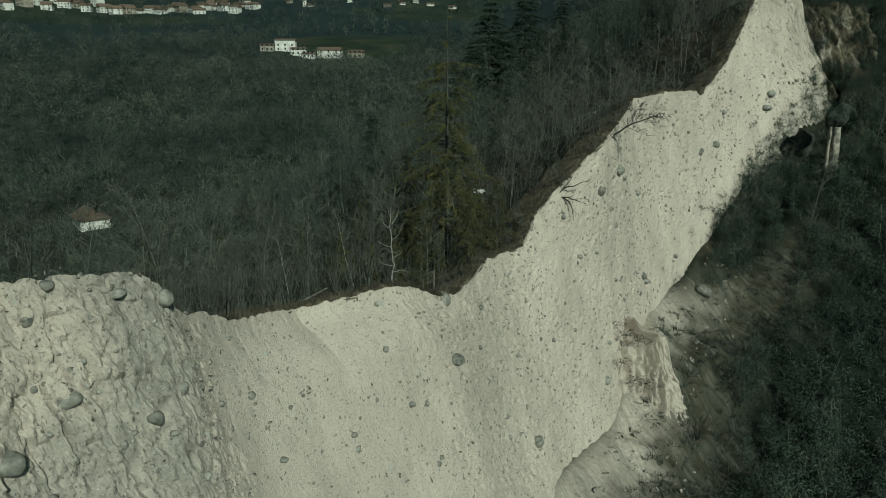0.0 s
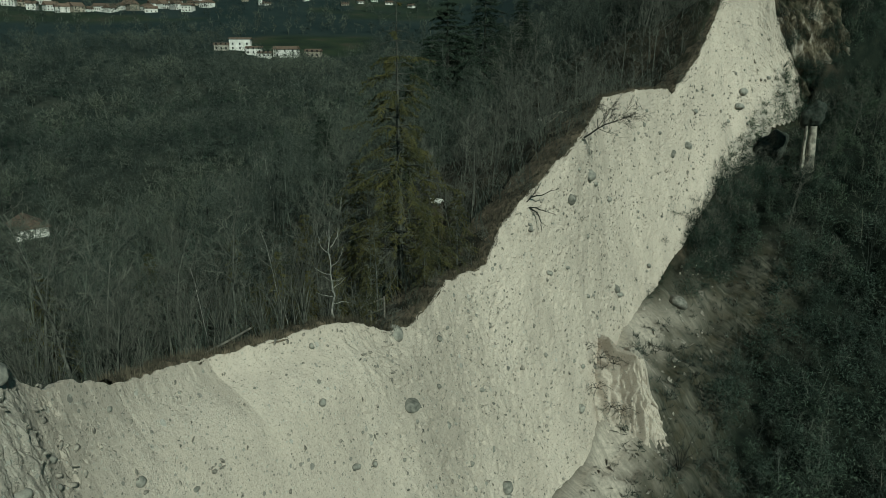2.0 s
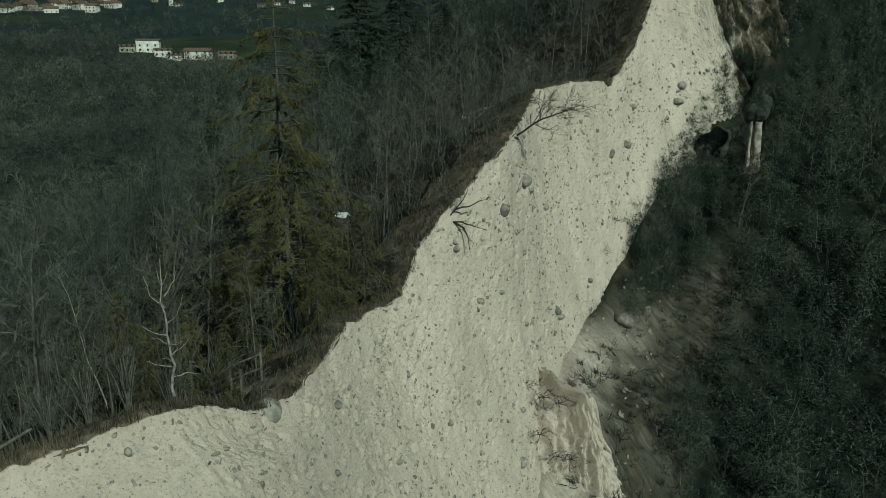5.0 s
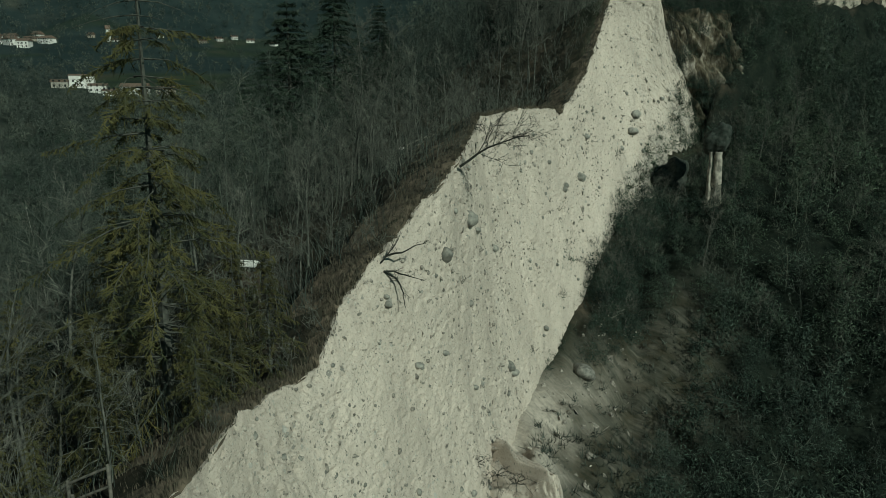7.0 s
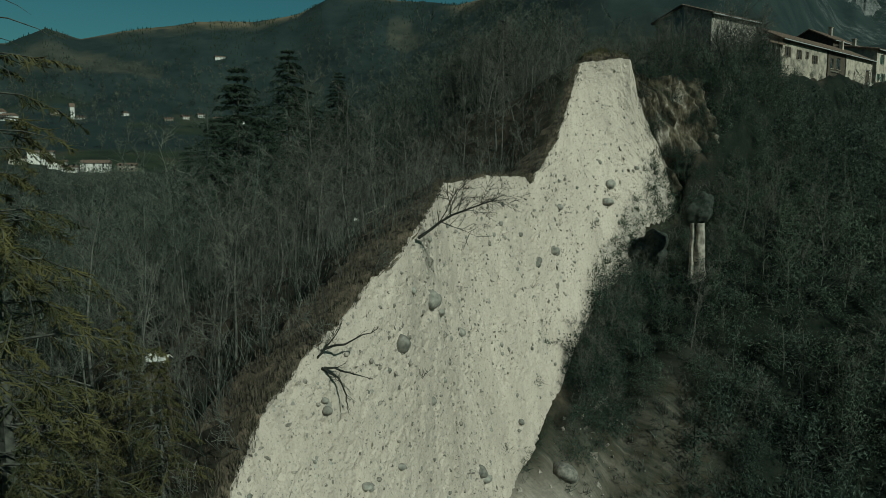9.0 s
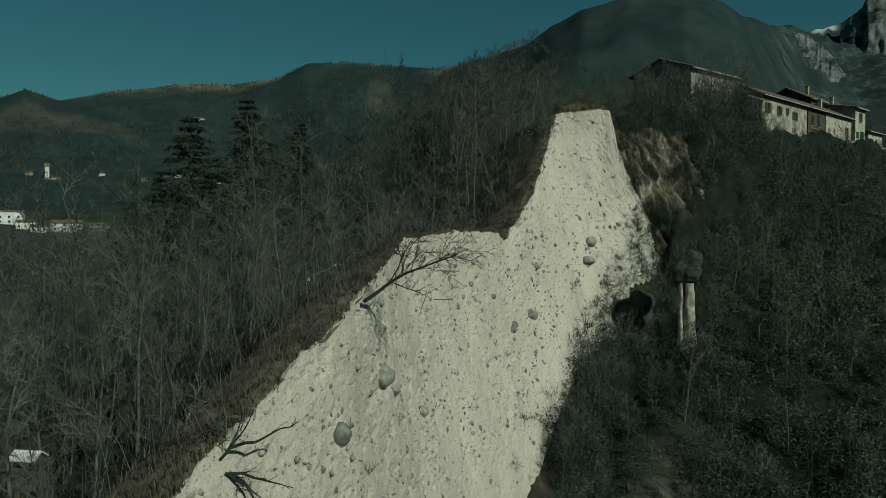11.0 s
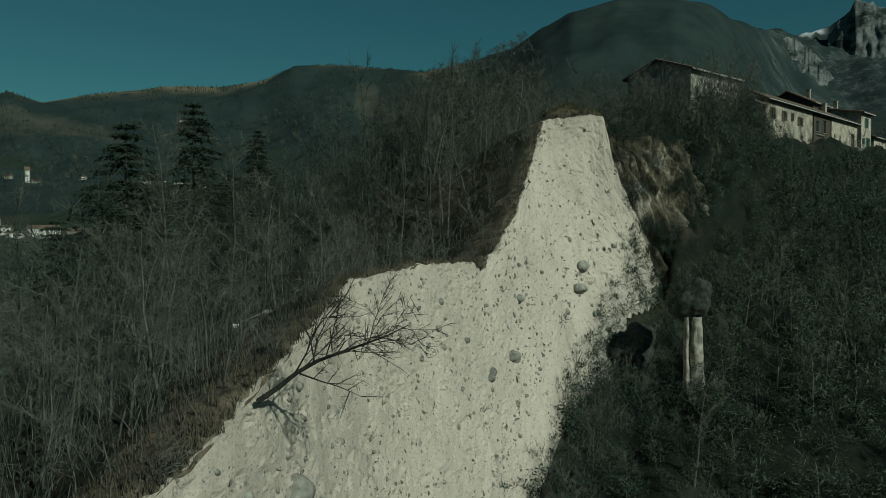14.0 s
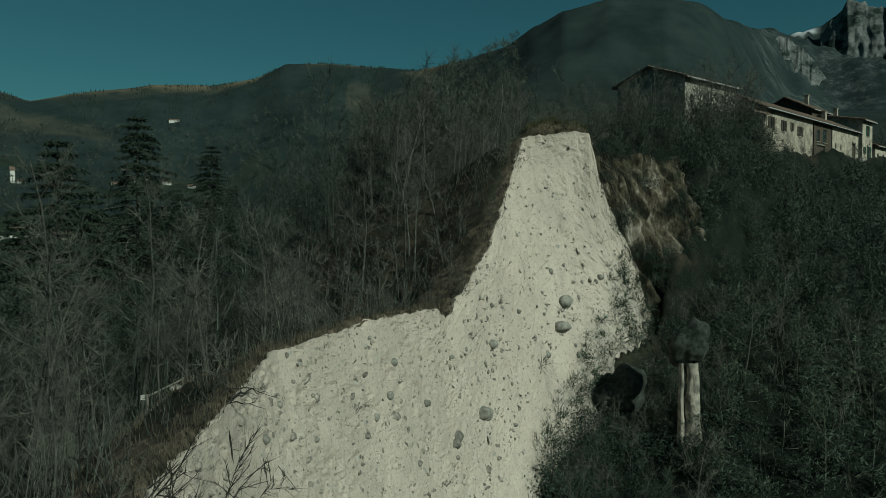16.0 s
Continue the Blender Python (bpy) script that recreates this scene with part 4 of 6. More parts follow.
def build_spruces():
    a = spruce("spruce_tree", 1, 18.4, "tall olive green spruce with drooping branches", tufts=32, whorls=34, per=9, width=0.28, droop=0.42, thin=0.62, bare=0.05, dead=0.80, wild=0.42)
    a.matrix_world = pose(0.3, 53.4, -15.6)
    b = spruce("spruce_tree", 2, 9.0, "olive green spruce at the wood's edge", tufts=14, whorls=24, thin=0.75, droop=0.40, width=0.28, wild=0.38)
    spots = [(-7.4, 45.5, 5.0), (-6.5, 58, 9), (1.8, 49.5, 5), (4.2, 55, 6), (-1.5, 50, 6.5), (-12.5, 62, 9), (-3, 62, 10), (-19, 45, 8), (-22, 70, 11), (2.5, 60.5, 7), (-5.2, 48.2, 5.5), (-2.6, 53.5, 7.0), (2.8, 52.2, 4.5), (-7.2, 50.5, 7.5), (-1.4, 43.0, 3.6), (-4.4, 43.2, 4.2), (-3.0, 44.2, 4.8)]
    for k, (x, y, h) in enumerate(spots):
        ob = b if k == 0 else copy_thing(b, pose(0, 0, 0))
        s = h / 9.0
        ob.matrix_basis = pose(x, y, float(ground_z(x, y)) - 0.2, 0, 0, 77 * k) @ Matrix.Diagonal((s, s, s, 1))
        tagged(ob, group="spruces at the cliff edge")
    c = spruce("spruce_tree", 3, 13.0, "dark green spruce standing above the bare wood", DARKNEEDLE, whorls=36, per=10, tufts=15, width=0.22, thin=0.95, wild=0.28)
    spots = [(7.0, 114, 0, 6.5), (9.4, 113, 0, 2.5), (12.6, 117, 0, 9.0), (4.6, 112, 0, 1.0), (18.6, 120, 0, 7.0), (15.6, 121, 0, 3.0), (33, 118, 9, 0), (38, 116, 11, 0), (-9, 95, 12, 0), (-2, 125, 13, 0), (21, 131, 0, 4.0), (2.2, 110, 0, -2.0)]
    for k, (x, y, h, top) in enumerate(spots):
        ob = c if k == 0 else copy_thing(c, pose(0, 0, 0))
        s = (h or top - float(ground_z(x, y))) / 13.0
        ob.matrix_basis = pose(x, y, float(ground_z(x, y)) - 0.2, 0, 0, 77 * k) @ Matrix.Diagonal((s * 1.55, s * 1.55, s, 1))
        tagged(ob, group="dark spruces in the wood")


build_spruces()


def build_slope_scrub():
    """Evergreen scrub and thin trees of the gully and the slope under the houses."""
    rng = np.random.RandomState(17)
    x, y = scatter(rng, 12, 125, 36, 140, 2.0)
    d, _ = near_line(LINE, x, y)
    f, _ = near_line(FOOT, x, y)
    az = np.degrees(np.arctan2(x, y))
    ok = (d > np.where(x > 75, 2.6, 0.4)) & (f > 1.0) & (az < 55) & ~((f < 1.8) & (y > 40) & (y < 78)) & (np.hypot(x - 48.5, y - 90.5) > 1.6) & (np.hypot(x - 46.5, y - 95.5) > 2.0)
    x, y, f, d = x[ok], y[ok], f[ok], d[ok]
    bx, by = scatter(rng, 50, 128, 95, 140, 1.9)
    bd, bf = near_line(LINE, bx, by)[0], near_line(FOOT, bx, by)[0]
    more = (bd > np.where(bx > 75, 3.2, 0.2)) & (bd < 13) & ((bf > 1.5) | (bx > 58))
    x, y, d, f = np.concatenate([x, bx[more]]), np.concatenate([y, by[more]]), np.concatenate([d, bd[more]]), np.concatenate([f, np.full(more.sum(), 9.0)])
    z = ground_z(x, y)
    temps = [cheap(400 + k, 5.5, 6, 120, 0.034, 0.46, 0.12) for k in range(6)]
    leaves = [bush(500 + k, 12, 42, 0.165, 2.6) for k in range(3)] + [bush(510 + k, 14, 42, 0.155, 3.4) for k in range(2)]
    near = 0.5 + 0.5 * step(3, 14, f) - 0.22 * step(7, 3, f) * step(80, 74, y)
    sc = rng.uniform(0.55, 1.25, len(x)) * near
    open_fan = (f < 9) & (y > 44) & (y < 79) & (x < 40)
    places = np.stack([x, y, z - 0.2, sc], 1)
    thin = (rng.rand(len(x)) < 0.75) & ~(open_fan & (rng.rand(len(x)) < 0.8))
    thicket("slope_wood", "thin bare trees on the gully slope", "wood", temps, places[thin], rng, FARTWIGS)
    leafy = (rng.rand(len(x)) < 0.90) & ~open_fan
    thicket("slope_scrub", "dark evergreen scrub and ivy on the gully slope", "scrub", leaves, places[leafy], rng, SCRUB)


build_slope_scrub()


def build_crest_trees():
    """Dark conifers standing along the far ridges."""
    rng = np.random.RandomState(88)
    n = 3600
    az = rng.uniform(-16, 21, n)
    keep = fbm(az, az * 0, 0.9, 3, 45) > -0.25
    az = az[keep]
    r = np.interp(az, CREST_AZ, CREST_R) * rng.uniform(0.84, 1.0, len(az))
    x, y = HUB[0] + r * np.sin(np.radians(az)), HUB[1] + r * np.cos(np.radians(az))
    temps = []
    for k in range(3):
        q = np.random.RandomState(600 + k)
        segs = [(0, 0, z, q.normal(0, 0.3), q.normal(0, 0.3), z + 4.6, 2.1 * (1 - z / 12) + 0.3, 0.15) for z in (0.5, 3.0, 5.5, 8.0)]
        temps.append(tubes(segs, 5))
    places = np.stack([x, y, ground_z(x, y) - 1.0, rng.uniform(0.16, 0.42, len(x))], 1)
    v, f, _ = replicate(temps, places, rng)
    tagged(new("ridge_conifers", soup("ridge_conifers", v, f, [DARKNEEDLE])), "dark conifers along the far mountain ridge", "wood", kind="stuff")


build_crest_trees()


# ---- rock: a spur, earth pillars, boulders ----
def sheet_between(edge, foot, n, m, seed, amp):
    """A weathered rock face between an upper and a lower line."""
    edge, foot = np.asarray(edge, float), np.asarray(foot, float)
    k = np.linspace(0, len(edge) - 1, n)
    i = np.arange(len(edge))
    e = np.stack([np.interp(k, i, edge[:, c]) for c in range(3)], -1)
    f = np.stack([np.interp(k, i, foot[:, c]) for c in range(3)], -1)
    v = np.linspace(0, 1, m)[None, :, None]
    p = e[:, None] + (f - e)[:, None] * v
    kk, vv = np.meshgrid(k * 2.0, np.linspace(0, 7, m), indexing="ij")
    h = amp * (fbm(kk, vv * 0.25, 0.9, 4, seed) + 0.5 * fbm(kk, vv, 1.4, 3, seed + 1))
    out = np.array([0.35, -0.9, 0.25])
    return p + out * h[..., None] * step(0, 0.15, v[..., 0])[..., None]


def build_spur():
    edge = [(13.0, 65.0, -26.5), (14.6, 63.6, -26.4), (16.4, 62.0, -26.2), (18.0, 61.0, -26.0), (19.0, 59.9, -24.6), (19.5, 59.7, -24.5), (20.1, 60.3, -26.2), (20.9, 61.3, -28.4), (22.2, 63.2, -32.0)]
    foot = [(14.2, 56.4, -35), (15.6, 56.0, -35), (17.4, 57.0, -35), (18.6, 57.6, -35), (19.6, 56.7, -35), (20.5, 57.2, -35), (21.4, 58.0, -35), (22.4, 59.2, -35), (23.6, 61.6, -35)]
    front = sheet_between(edge, foot, 150, 110, 71, 0.42)
    kk, vv = np.meshgrid(np.linspace(0, 12, 150), np.linspace(0, 10, 110), indexing="ij")
    fine = 0.16 * fbm(kk, vv * 0.4, 1.6, 4, 73) + 0.14 * fbm(kk, vv, 2.6, 4, 74) - 0.14 * np.maximum(0, 1 - np.abs(fbm(kk, vv * 0.15, 0.7, 3, 76)) / 0.12)
    front = front + np.array([0.35, -0.9, 0.2]) * fine[..., None] * step(0, 0.6, vv)[..., None]
    front[:, 0, 2] += 0.25 * fbm(kk[:, 0], kk[:, 0] * 0, 1.2, 4, 77)
    e = front[:, :1]
    k = np.array([1.0, 0.8, 0.6, 0.42, 0.27, 0.15, 0.06])[None, :, None]
    back = e + np.array([-2.2, 4.8, 0.5]) * k
    back[..., 2] += (0.8 * fbm(back[..., 0], back[..., 1], 1.3, 4, 80) - 0.35) * step(0.0, 0.4, k[..., 0])
    tagged(new("cliff_spur", grid_mesh("cliff_spur", np.concatenate([back, front], 1), MARL)), "small pale spur standing out from the cliff foot", "cliff", kind="structure")


build_spur()


BANK_EDGE = [(47.4, 103.4, 6.0), (49.5, 104.0, 5.4), (53.0, 104.4, 5.3), (57, 105.0, 5.4), (61, 105.9, 5.4), (65, 107.6, 5.6), (70, 109.8, 5.8), (76, 112.8, 6.0)]
BANK_FOOT = [(53.0, 102.6, -11), (56.0, 101.2, -11), (58.5, 101.4, -10), (61, 102.0, -9), (64, 103.2, -8), (67.5, 104.6, -7), (72, 107.0, -5.5), (78, 110.0, -4)]


def build_scar():
    """The overgrown bank of earth and pale moraine between the cliff and the houses."""
    pts = sheet_between(BANK_EDGE, BANK_FOOT, 220, 110, 75, 0.75)
    kk, vv = np.meshgrid(np.linspace(0, 26, 220), np.linspace(0, 15, 110), indexing="ij")
    pts = pts + np.array([0.3, -0.9, 0.3]) * (0.7 * fbm(kk, vv * 0.7, 0.4, 5, 79) + 0.30 * fbm(kk, vv * 0.6, 1.7, 4, 78) - 0.8 * np.maximum(0, 1 - np.abs(fbm(kk, vv * 0.2, 0.35, 3, 72)) / 0.2))[..., None]
    tagged(new("earth_bank", grid_mesh("earth_bank", pts, EARTH)), "steep overgrown bank of brown earth with pale patches", "bank", kind="structure")


build_scar()


def stone_mesh(seed, cuts=2, rough=0.22, mat=None, flat=1.0):
    bm = bmesh.new()
    bmesh.ops.create_icosphere(bm, subdivisions=cuts, radius=1.0)
    o = Vector((seed * 3.7, seed * 1.3, seed * 7.1))
    for v in bm.verts:
        p = v.co.copy()
        h = noise.noise(p * 0.9 + o) * rough + noise.noise(p * 2.4 + o) * rough * 0.35
        v.co = Vector((p.x, p.y, p.z * flat)) * (1 + h)
    return bm_mesh("stone", bm, mat or STONE, True)


STONES = [stone_mesh(k, 3, 0.30, flat=fl) for k, fl in enumerate((0.85, 0.7, 1.0, 0.6, 0.9))]
SMALL = [stone_mesh(20 + k, 1, 0.30) for k in range(5)]


def boulder(k, x, y, z, r, label, squash=(1, 1, 1), group="boulders in the cliff"):
    ob = new("boulder", STONES[k % len(STONES)])
    ob.matrix_world = pose(x, y, z, 40 * k % 50 - 20, 33 * k % 40 - 20, 61 * k % 360) @ Matrix.Diagonal((r * squash[0], r * squash[1], r * squash[2], 1))
    return tagged(ob, label, "boulder", group)


# x, y, z, radius of the boulders that stand out of the wall
NEAR_BOULDERS = [(-11.55, 20.52, -10.49, 0.43), (-9.62, 22.09, -12.02, 0.31), (-9.85, 24.39, -8.62, 0.36), (-10.61, 22.61, -7.79, 0.28), (-9.25, 23.68, -11.7, 0.26), (-12.19, 18.18, -11.34, 0.42), (-11.93, 20.95, -6.97, 0.2), (-8.46, 23.12, -14.9, 0.18), (-9.16, 22.43, -12.77, 0.17), (-10.25, 20.97, -12.37, 0.16), (-8.23, 28.54, -14.45, 0.21), (-9.13, 28.98, -12.02, 0.13), (-11.15, 20.91, -9.42, 0.12), (-11.8, 19.68, -11.26, 0.14), (-12.2, 19.9, -9.88, 0.12), (-8.72, 23.51, -13.84, 0.13), (-10.0, 21.27, -12.11, 0.12), (-10.82, 20.98, -10.5, 0.1)]
MID_BOULDERS = [(0.8, 40.15, -17.99, 0.55), (6.69, 46.55, -27.15, 0.46), (12.52, 52.64, -32.52, 0.61), (-1.69, 35.71, -18.63, 0.23), (0.02, 42.24, -14.95, 0.5), (5.36, 48.91, -21.59, 0.21), (4.3, 43.96, -23.79, 0.19), (-4.39, 32.4, -18.56, 0.18), (20.92, 72.1, -23.51, 0.47), (16.16, 67.01, -11.11, 0.54), (17.11, 68.59, -12.15, 0.32), (13.79, 62.83, -12.25, 0.46), (20.0, 74.21, -14.66, 0.36), (9.8, 58.27, -13.52, 0.26), (15.84, 65.43, -15.97, 0.24), (13.31, 61.18, -17.35, 0.24), (11.57, 59.03, -17.13, 0.2), (20.49, 71.52, -22.74, 0.44), (26.22, 79.36, -22.91, 0.3), (-3.02, 35.68, -15.41, 0.19), (11.39, 58.84, -16.99, 0.25), (14.16, 57.79, -27.84, 0.36), (2.5, 46.19, -16.91, 0.23)]
FAR_BOULDERS = [(34.95, 92.48, -8.01, 0.37), (43.26, 98.4, -6.21, 0.55), (42.45, 97.54, -7.91, 0.72), (33.77, 90.31, -11.84, 0.41), (30.89, 87.57, -12.15, 0.34), (33.33, 90.02, -11.66, 0.48), (30.67, 87.21, -12.47, 0.29), (24.56, 81.87, -10.04, 0.18), (25.98, 83.48, -8.62, 0.22), (26.37, 84.33, -7.23, 0.25), (28.6, 86.02, -9.81, 0.27), (19.57, 75.98, -8.06, 0.19), (31.04, 89.05, -8.05, 0.2), (25.09, 82.62, -9.4, 0.21), (27.73, 84.34, -12.35, 0.18), (47.06, 99.92, -4.55, 0.31), (40.59, 96.04, -9.58, 0.29), (24.95, 83.28, -5.79, 0.13), (38.05, 95.31, -6.4, 0.2), (35.26, 93.32, -5.67, 0.18)]
for k, (x, y, z, r) in enumerate(NEAR_BOULDERS + MID_BOULDERS + FAR_BOULDERS):
    boulder(k, x, y, z, r, "rounded grey boulder bedded in the pale cliff" if r > 0.4 else "grey stone bedded in the pale cliff")

OLDMARL = plain("weathered_marl", (0.10, 0.098, 0.085), (0.42, 0.385, 0.32), 1.6, 0.95, 1.0, 0.12)
PILLAR_TOP = (48.3, 90.2, -9.6)
for k, (dx, h, r) in enumerate(((0.0, 6.4, 0.50), (-0.75, 5.4, 0.22))):
    n, m = 20, 36
    a, v = np.meshgrid(np.linspace(0, 2 * math.pi, n), np.linspace(0, 1, m), indexing="ij")
    rad = r * (0.70 + 0.55 * v) * (1 + 0.42 * fbm(a * 1.2 + 9 * k, v * 5, 1.0, 4, 81 + k) * np.sin(a / 2) ** 0.5)
    pts = np.stack([PILLAR_TOP[0] + dx + rad * np.cos(a), PILLAR_TOP[1] + 0.2 * k + rad * np.sin(a), PILLAR_TOP[2] - v * h], -1)
    pts[-1] = pts[0]
    tagged(new("earth_pillar", grid_mesh("earth_pillar", pts, OLDMARL)), "slender pale earth pillar under a capping boulder", "earth pillar", "earth pillars")
cap = boulder(2, 48.2, 90.7, -8.4, 1.2, "mossy dark capping boulder on an earth pillar", (1.0, 0.9, 1.15), "capping boulders")
dark_rock = boulder(2, 46.4, 96.4, -12.9, 1.75, "large boulder at the cliff foot, coloured dark for its shade", (1, 0.9, 1.05), "capping boulders")
# the dark colour is moss on the cap, painted shade on the foot boulder
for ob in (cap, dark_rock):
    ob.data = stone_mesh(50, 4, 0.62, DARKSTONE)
v, f = leaf_soup(np.random.RandomState(59), 1500, 0.055, np.array([0.62, 0.62, 0.75]))
part("ivy", soup("ivy", v - np.array([0, 0, 0.3]), f, [IVY]), cap, "dark ivy growing over the stone")
boulder(1, 29.2, 78.0, float(ground_z(29.2, 78.0)) + 0.2, 1.05, "large grey boulder on the scree", (1, 1, 0.9), "capping boulders")


def build_stones():
    rng = np.random.RandomState(33)
    cliff = bpy.data.objects["cliff"]
    s = rng.uniform(30, S_EDGE[CROWN - 1], 280)
    v = rng.uniform(0.02, 0.8, 280)
    p, o = wall_at(s, v), wall_out(s)
    for k in range(280):
        r = 0.085 + 0.17 * rng.rand() ** 2.2
        ob = new("stone", SMALL[k % len(SMALL)])
        q = p[k] + o[k] * r * rng.uniform(-0.6, 0.2)
        ob.matrix_world = pose(*q, *(rng.rand(3) * 360)) @ Matrix.Diagonal((r * rng.uniform(0.8, 1.3), r, r * rng.uniform(0.6, 1.0), 1))
        ob.parent = cliff
    # countless pebbles in one mesh
    n = 20000
    s, v = rng.uniform(22, S_MAX, n), rng.uniform(0.005, 0.90, n)
    s[:3500], v[:3500] = rng.uniform(31, 46, 3500), rng.uniform(0.0, 0.5, 3500)
    keep = (fbm(s, v * 22, 0.35, 3, 91) > rng.uniform(-1.2, 0.6, n)) | (np.arange(n) < 3500)
    keep &= ~((s > S_EDGE[18]) & (v > 0.62))
    s, v = s[keep], v[keep]
    p, o = wall_at(s, v), wall_out(s)
    r = (0.026 + 0.115 * rng.rand(len(s)) ** 3.0) * (0.75 + 0.3 * step(70, 120, s)) * (1 - 0.35 * bastion(s))
    bm = bmesh.new()
    bmesh.ops.create_icosphere(bm, subdivisions=1, radius=1.0)
    base = np.array([tuple(q.co) for q in bm.verts])
    tri = np.array([[q.index for q in f.verts] for f in bm.faces])
    bm.free()
    sc = rng.uniform(0.6, 1.3, (len(s), 1, 3)) * r[:, None, None]
    tilt = rng.normal(0, 0.42, (len(s), 3, 3)) + np.eye(3)
    verts = np.einsum("nij,vj->nvi", tilt, base) * sc + (p - o * r[:, None] * rng.uniform(-0.25, 0.55, (len(s), 1)))[:, None]
    faces = tri[None] + (np.arange(len(s)) * len(base))[:, None, None]
    tagged(new("pebbles", soup("pebbles", verts.reshape(-1, 3), faces.reshape(-1, 3), [PEBBLE], smooth=True)), "grey pebbles studding the pale cliff", "pebbles", kind="stuff")


build_stones()


def build_talus():
    """Loose stones of the scree below the cliff."""
    rng = np.random.RandomState(58)
    x, y = scatter(rng, 8, 36, 42, 86, 0.42)
    f = near_line(FOOT, x, y)[0]
    ok = (f > 0.2) & (f < 7.5) & (rng.rand(len(x)) < np.interp(f, [0, 3, 7.5], [0.35, 0.25, 0.08]))
    x, y = x[ok], y[ok]
    z = ground_z(x, y)
    n = len(x)
    r = 0.05 + 0.20 * rng.rand(n) ** 3
    base = np.array([(1, 0, 0), (-1, 0, 0), (0, 1, 0), (0, -1, 0), (0, 0, 1), (0, 0, -1)], float)
    tri = np.array([(0, 2, 4), (2, 1, 4), (1, 3, 4), (3, 0, 4), (2, 0, 5), (1, 2, 5), (3, 1, 5), (0, 3, 5)])
    m = rng.normal(0, 0.55, (n, 3, 3)) + np.eye(3)
    v = np.einsum("nij,vj->nvi", m, base) * r[:, None, None] + np.stack([x, y, z + 0.03], -1)[:, None]
    fs = tri[None] + (np.arange(n) * 6)[:, None, None]
    tagged(new("scree", soup("scree", v.reshape(-1, 3), fs.reshape(-1, 3), [PEBBLE])), "loose grey stones of the scree below the cliff", "scree", kind="stuff")


build_talus()


# ---- houses ----
PLASTER = plain("old_plaster", (0.13, 0.12, 0.098), (0.40, 0.358, 0.29), 1.1, 0.9, 0.4, 0.02, "object")
WHITE = plain("white_plaster", (0.42, 0.41, 0.38), (0.66, 0.65, 0.61), 0.4, 0.9, 0.2, 0.02)
RUBBLE = plain("rubble_stone", (0.12, 0.115, 0.10), (0.40, 0.375, 0.32), 2.6, 0.95, 0.9, 0.05)
TILES = plain("roof_tiles", (0.055, 0.045, 0.036), (0.16, 0.115, 0.085), 2.2, 0.9, 0.6, 0.04, "object")
GREEN = plain("green_paint", (0.030, 0.070, 0.055), (0.055, 0.110, 0.085), 2.0, 0.6, 0.1, 0.01)
DARKWOOD = plain("dark_wood", (0.030, 0.026, 0.020), (0.085, 0.070, 0.052), 3.0, 0.85, 0.4, 0.02)
GREYWOOD = plain("weathered_wood", (0.055, 0.055, 0.047), (0.16, 0.15, 0.125), 5.0, 0.9, 0.4, 0.02)
GLASS = Nodes("window_glass", 0.08, 0.5).done((0.012, 0.014, 0.016))
METAL = Nodes("zinc", 0.45, 0.5).done((0.30, 0.31, 0.31))


def box(bm, x0, x1, y0, y1, z0, z1):
    vs = [bm.verts.new((x, y, z)) for z in (z0, z1) for x, y in ((x0, y0), (x1, y0), (x1, y1), (x0, y1))]
    for f in ((3, 2, 1, 0), (4, 5, 6, 7), (0, 1, 5, 4), (1, 2, 6, 5), (2, 3, 7, 6), (3, 0, 4, 7)):
        bm.faces.new([vs[i] for i in f])


def box_mesh(name, mat, *boxes):
    bm = bmesh.new()
    for b in boxes:
        box(bm, *b)
    return bm_mesh(name, bm, mat)


def wall_mesh(name, mat, x0, x1, z0, z1, holes, y0, y1):
    """A wall along x as one connected shell with rectangular openings through it."""
    xs = sorted({x0, x1, *(h[0] for h in holes), *(h[1] for h in holes)})
    zs = sorted({z0, z1, *(h[2] for h in holes), *(h[3] for h in holes)})
    solid = {(i, j) for i in range(len(xs) - 1) for j in range(len(zs) - 1)
             if not any(h[0] < (xs[i] + xs[i + 1]) / 2 < h[1] and h[2] < (zs[j] + zs[j + 1]) / 2 < h[3] for h in holes)}
    bm, made = bmesh.new(), {}

    def vert(i, j, y):
        if (i, j, y) not in made:
            made[i, j, y] = bm.verts.new((xs[i], y, zs[j]))
        return made[i, j, y]

    for i, j in sorted(solid):
        ring = [(i, j), (i + 1, j), (i + 1, j + 1), (i, j + 1)]
        bm.faces.new([vert(a, b, y0) for a, b in ring])
        bm.faces.new([vert(a, b, y1) for a, b in ring[::-1]])
        for k, near in enumerate(((i, j - 1), (i + 1, j), (i, j + 1), (i - 1, j))):
            if near not in solid:
                (a, b), (c, d) = ring[k], ring[(k + 1) % 4]
                bm.faces.new([vert(c, d, y0), vert(a, b, y0), vert(a, b, y1), vert(c, d, y1)])
    return bm_mesh(name, bm, mat)


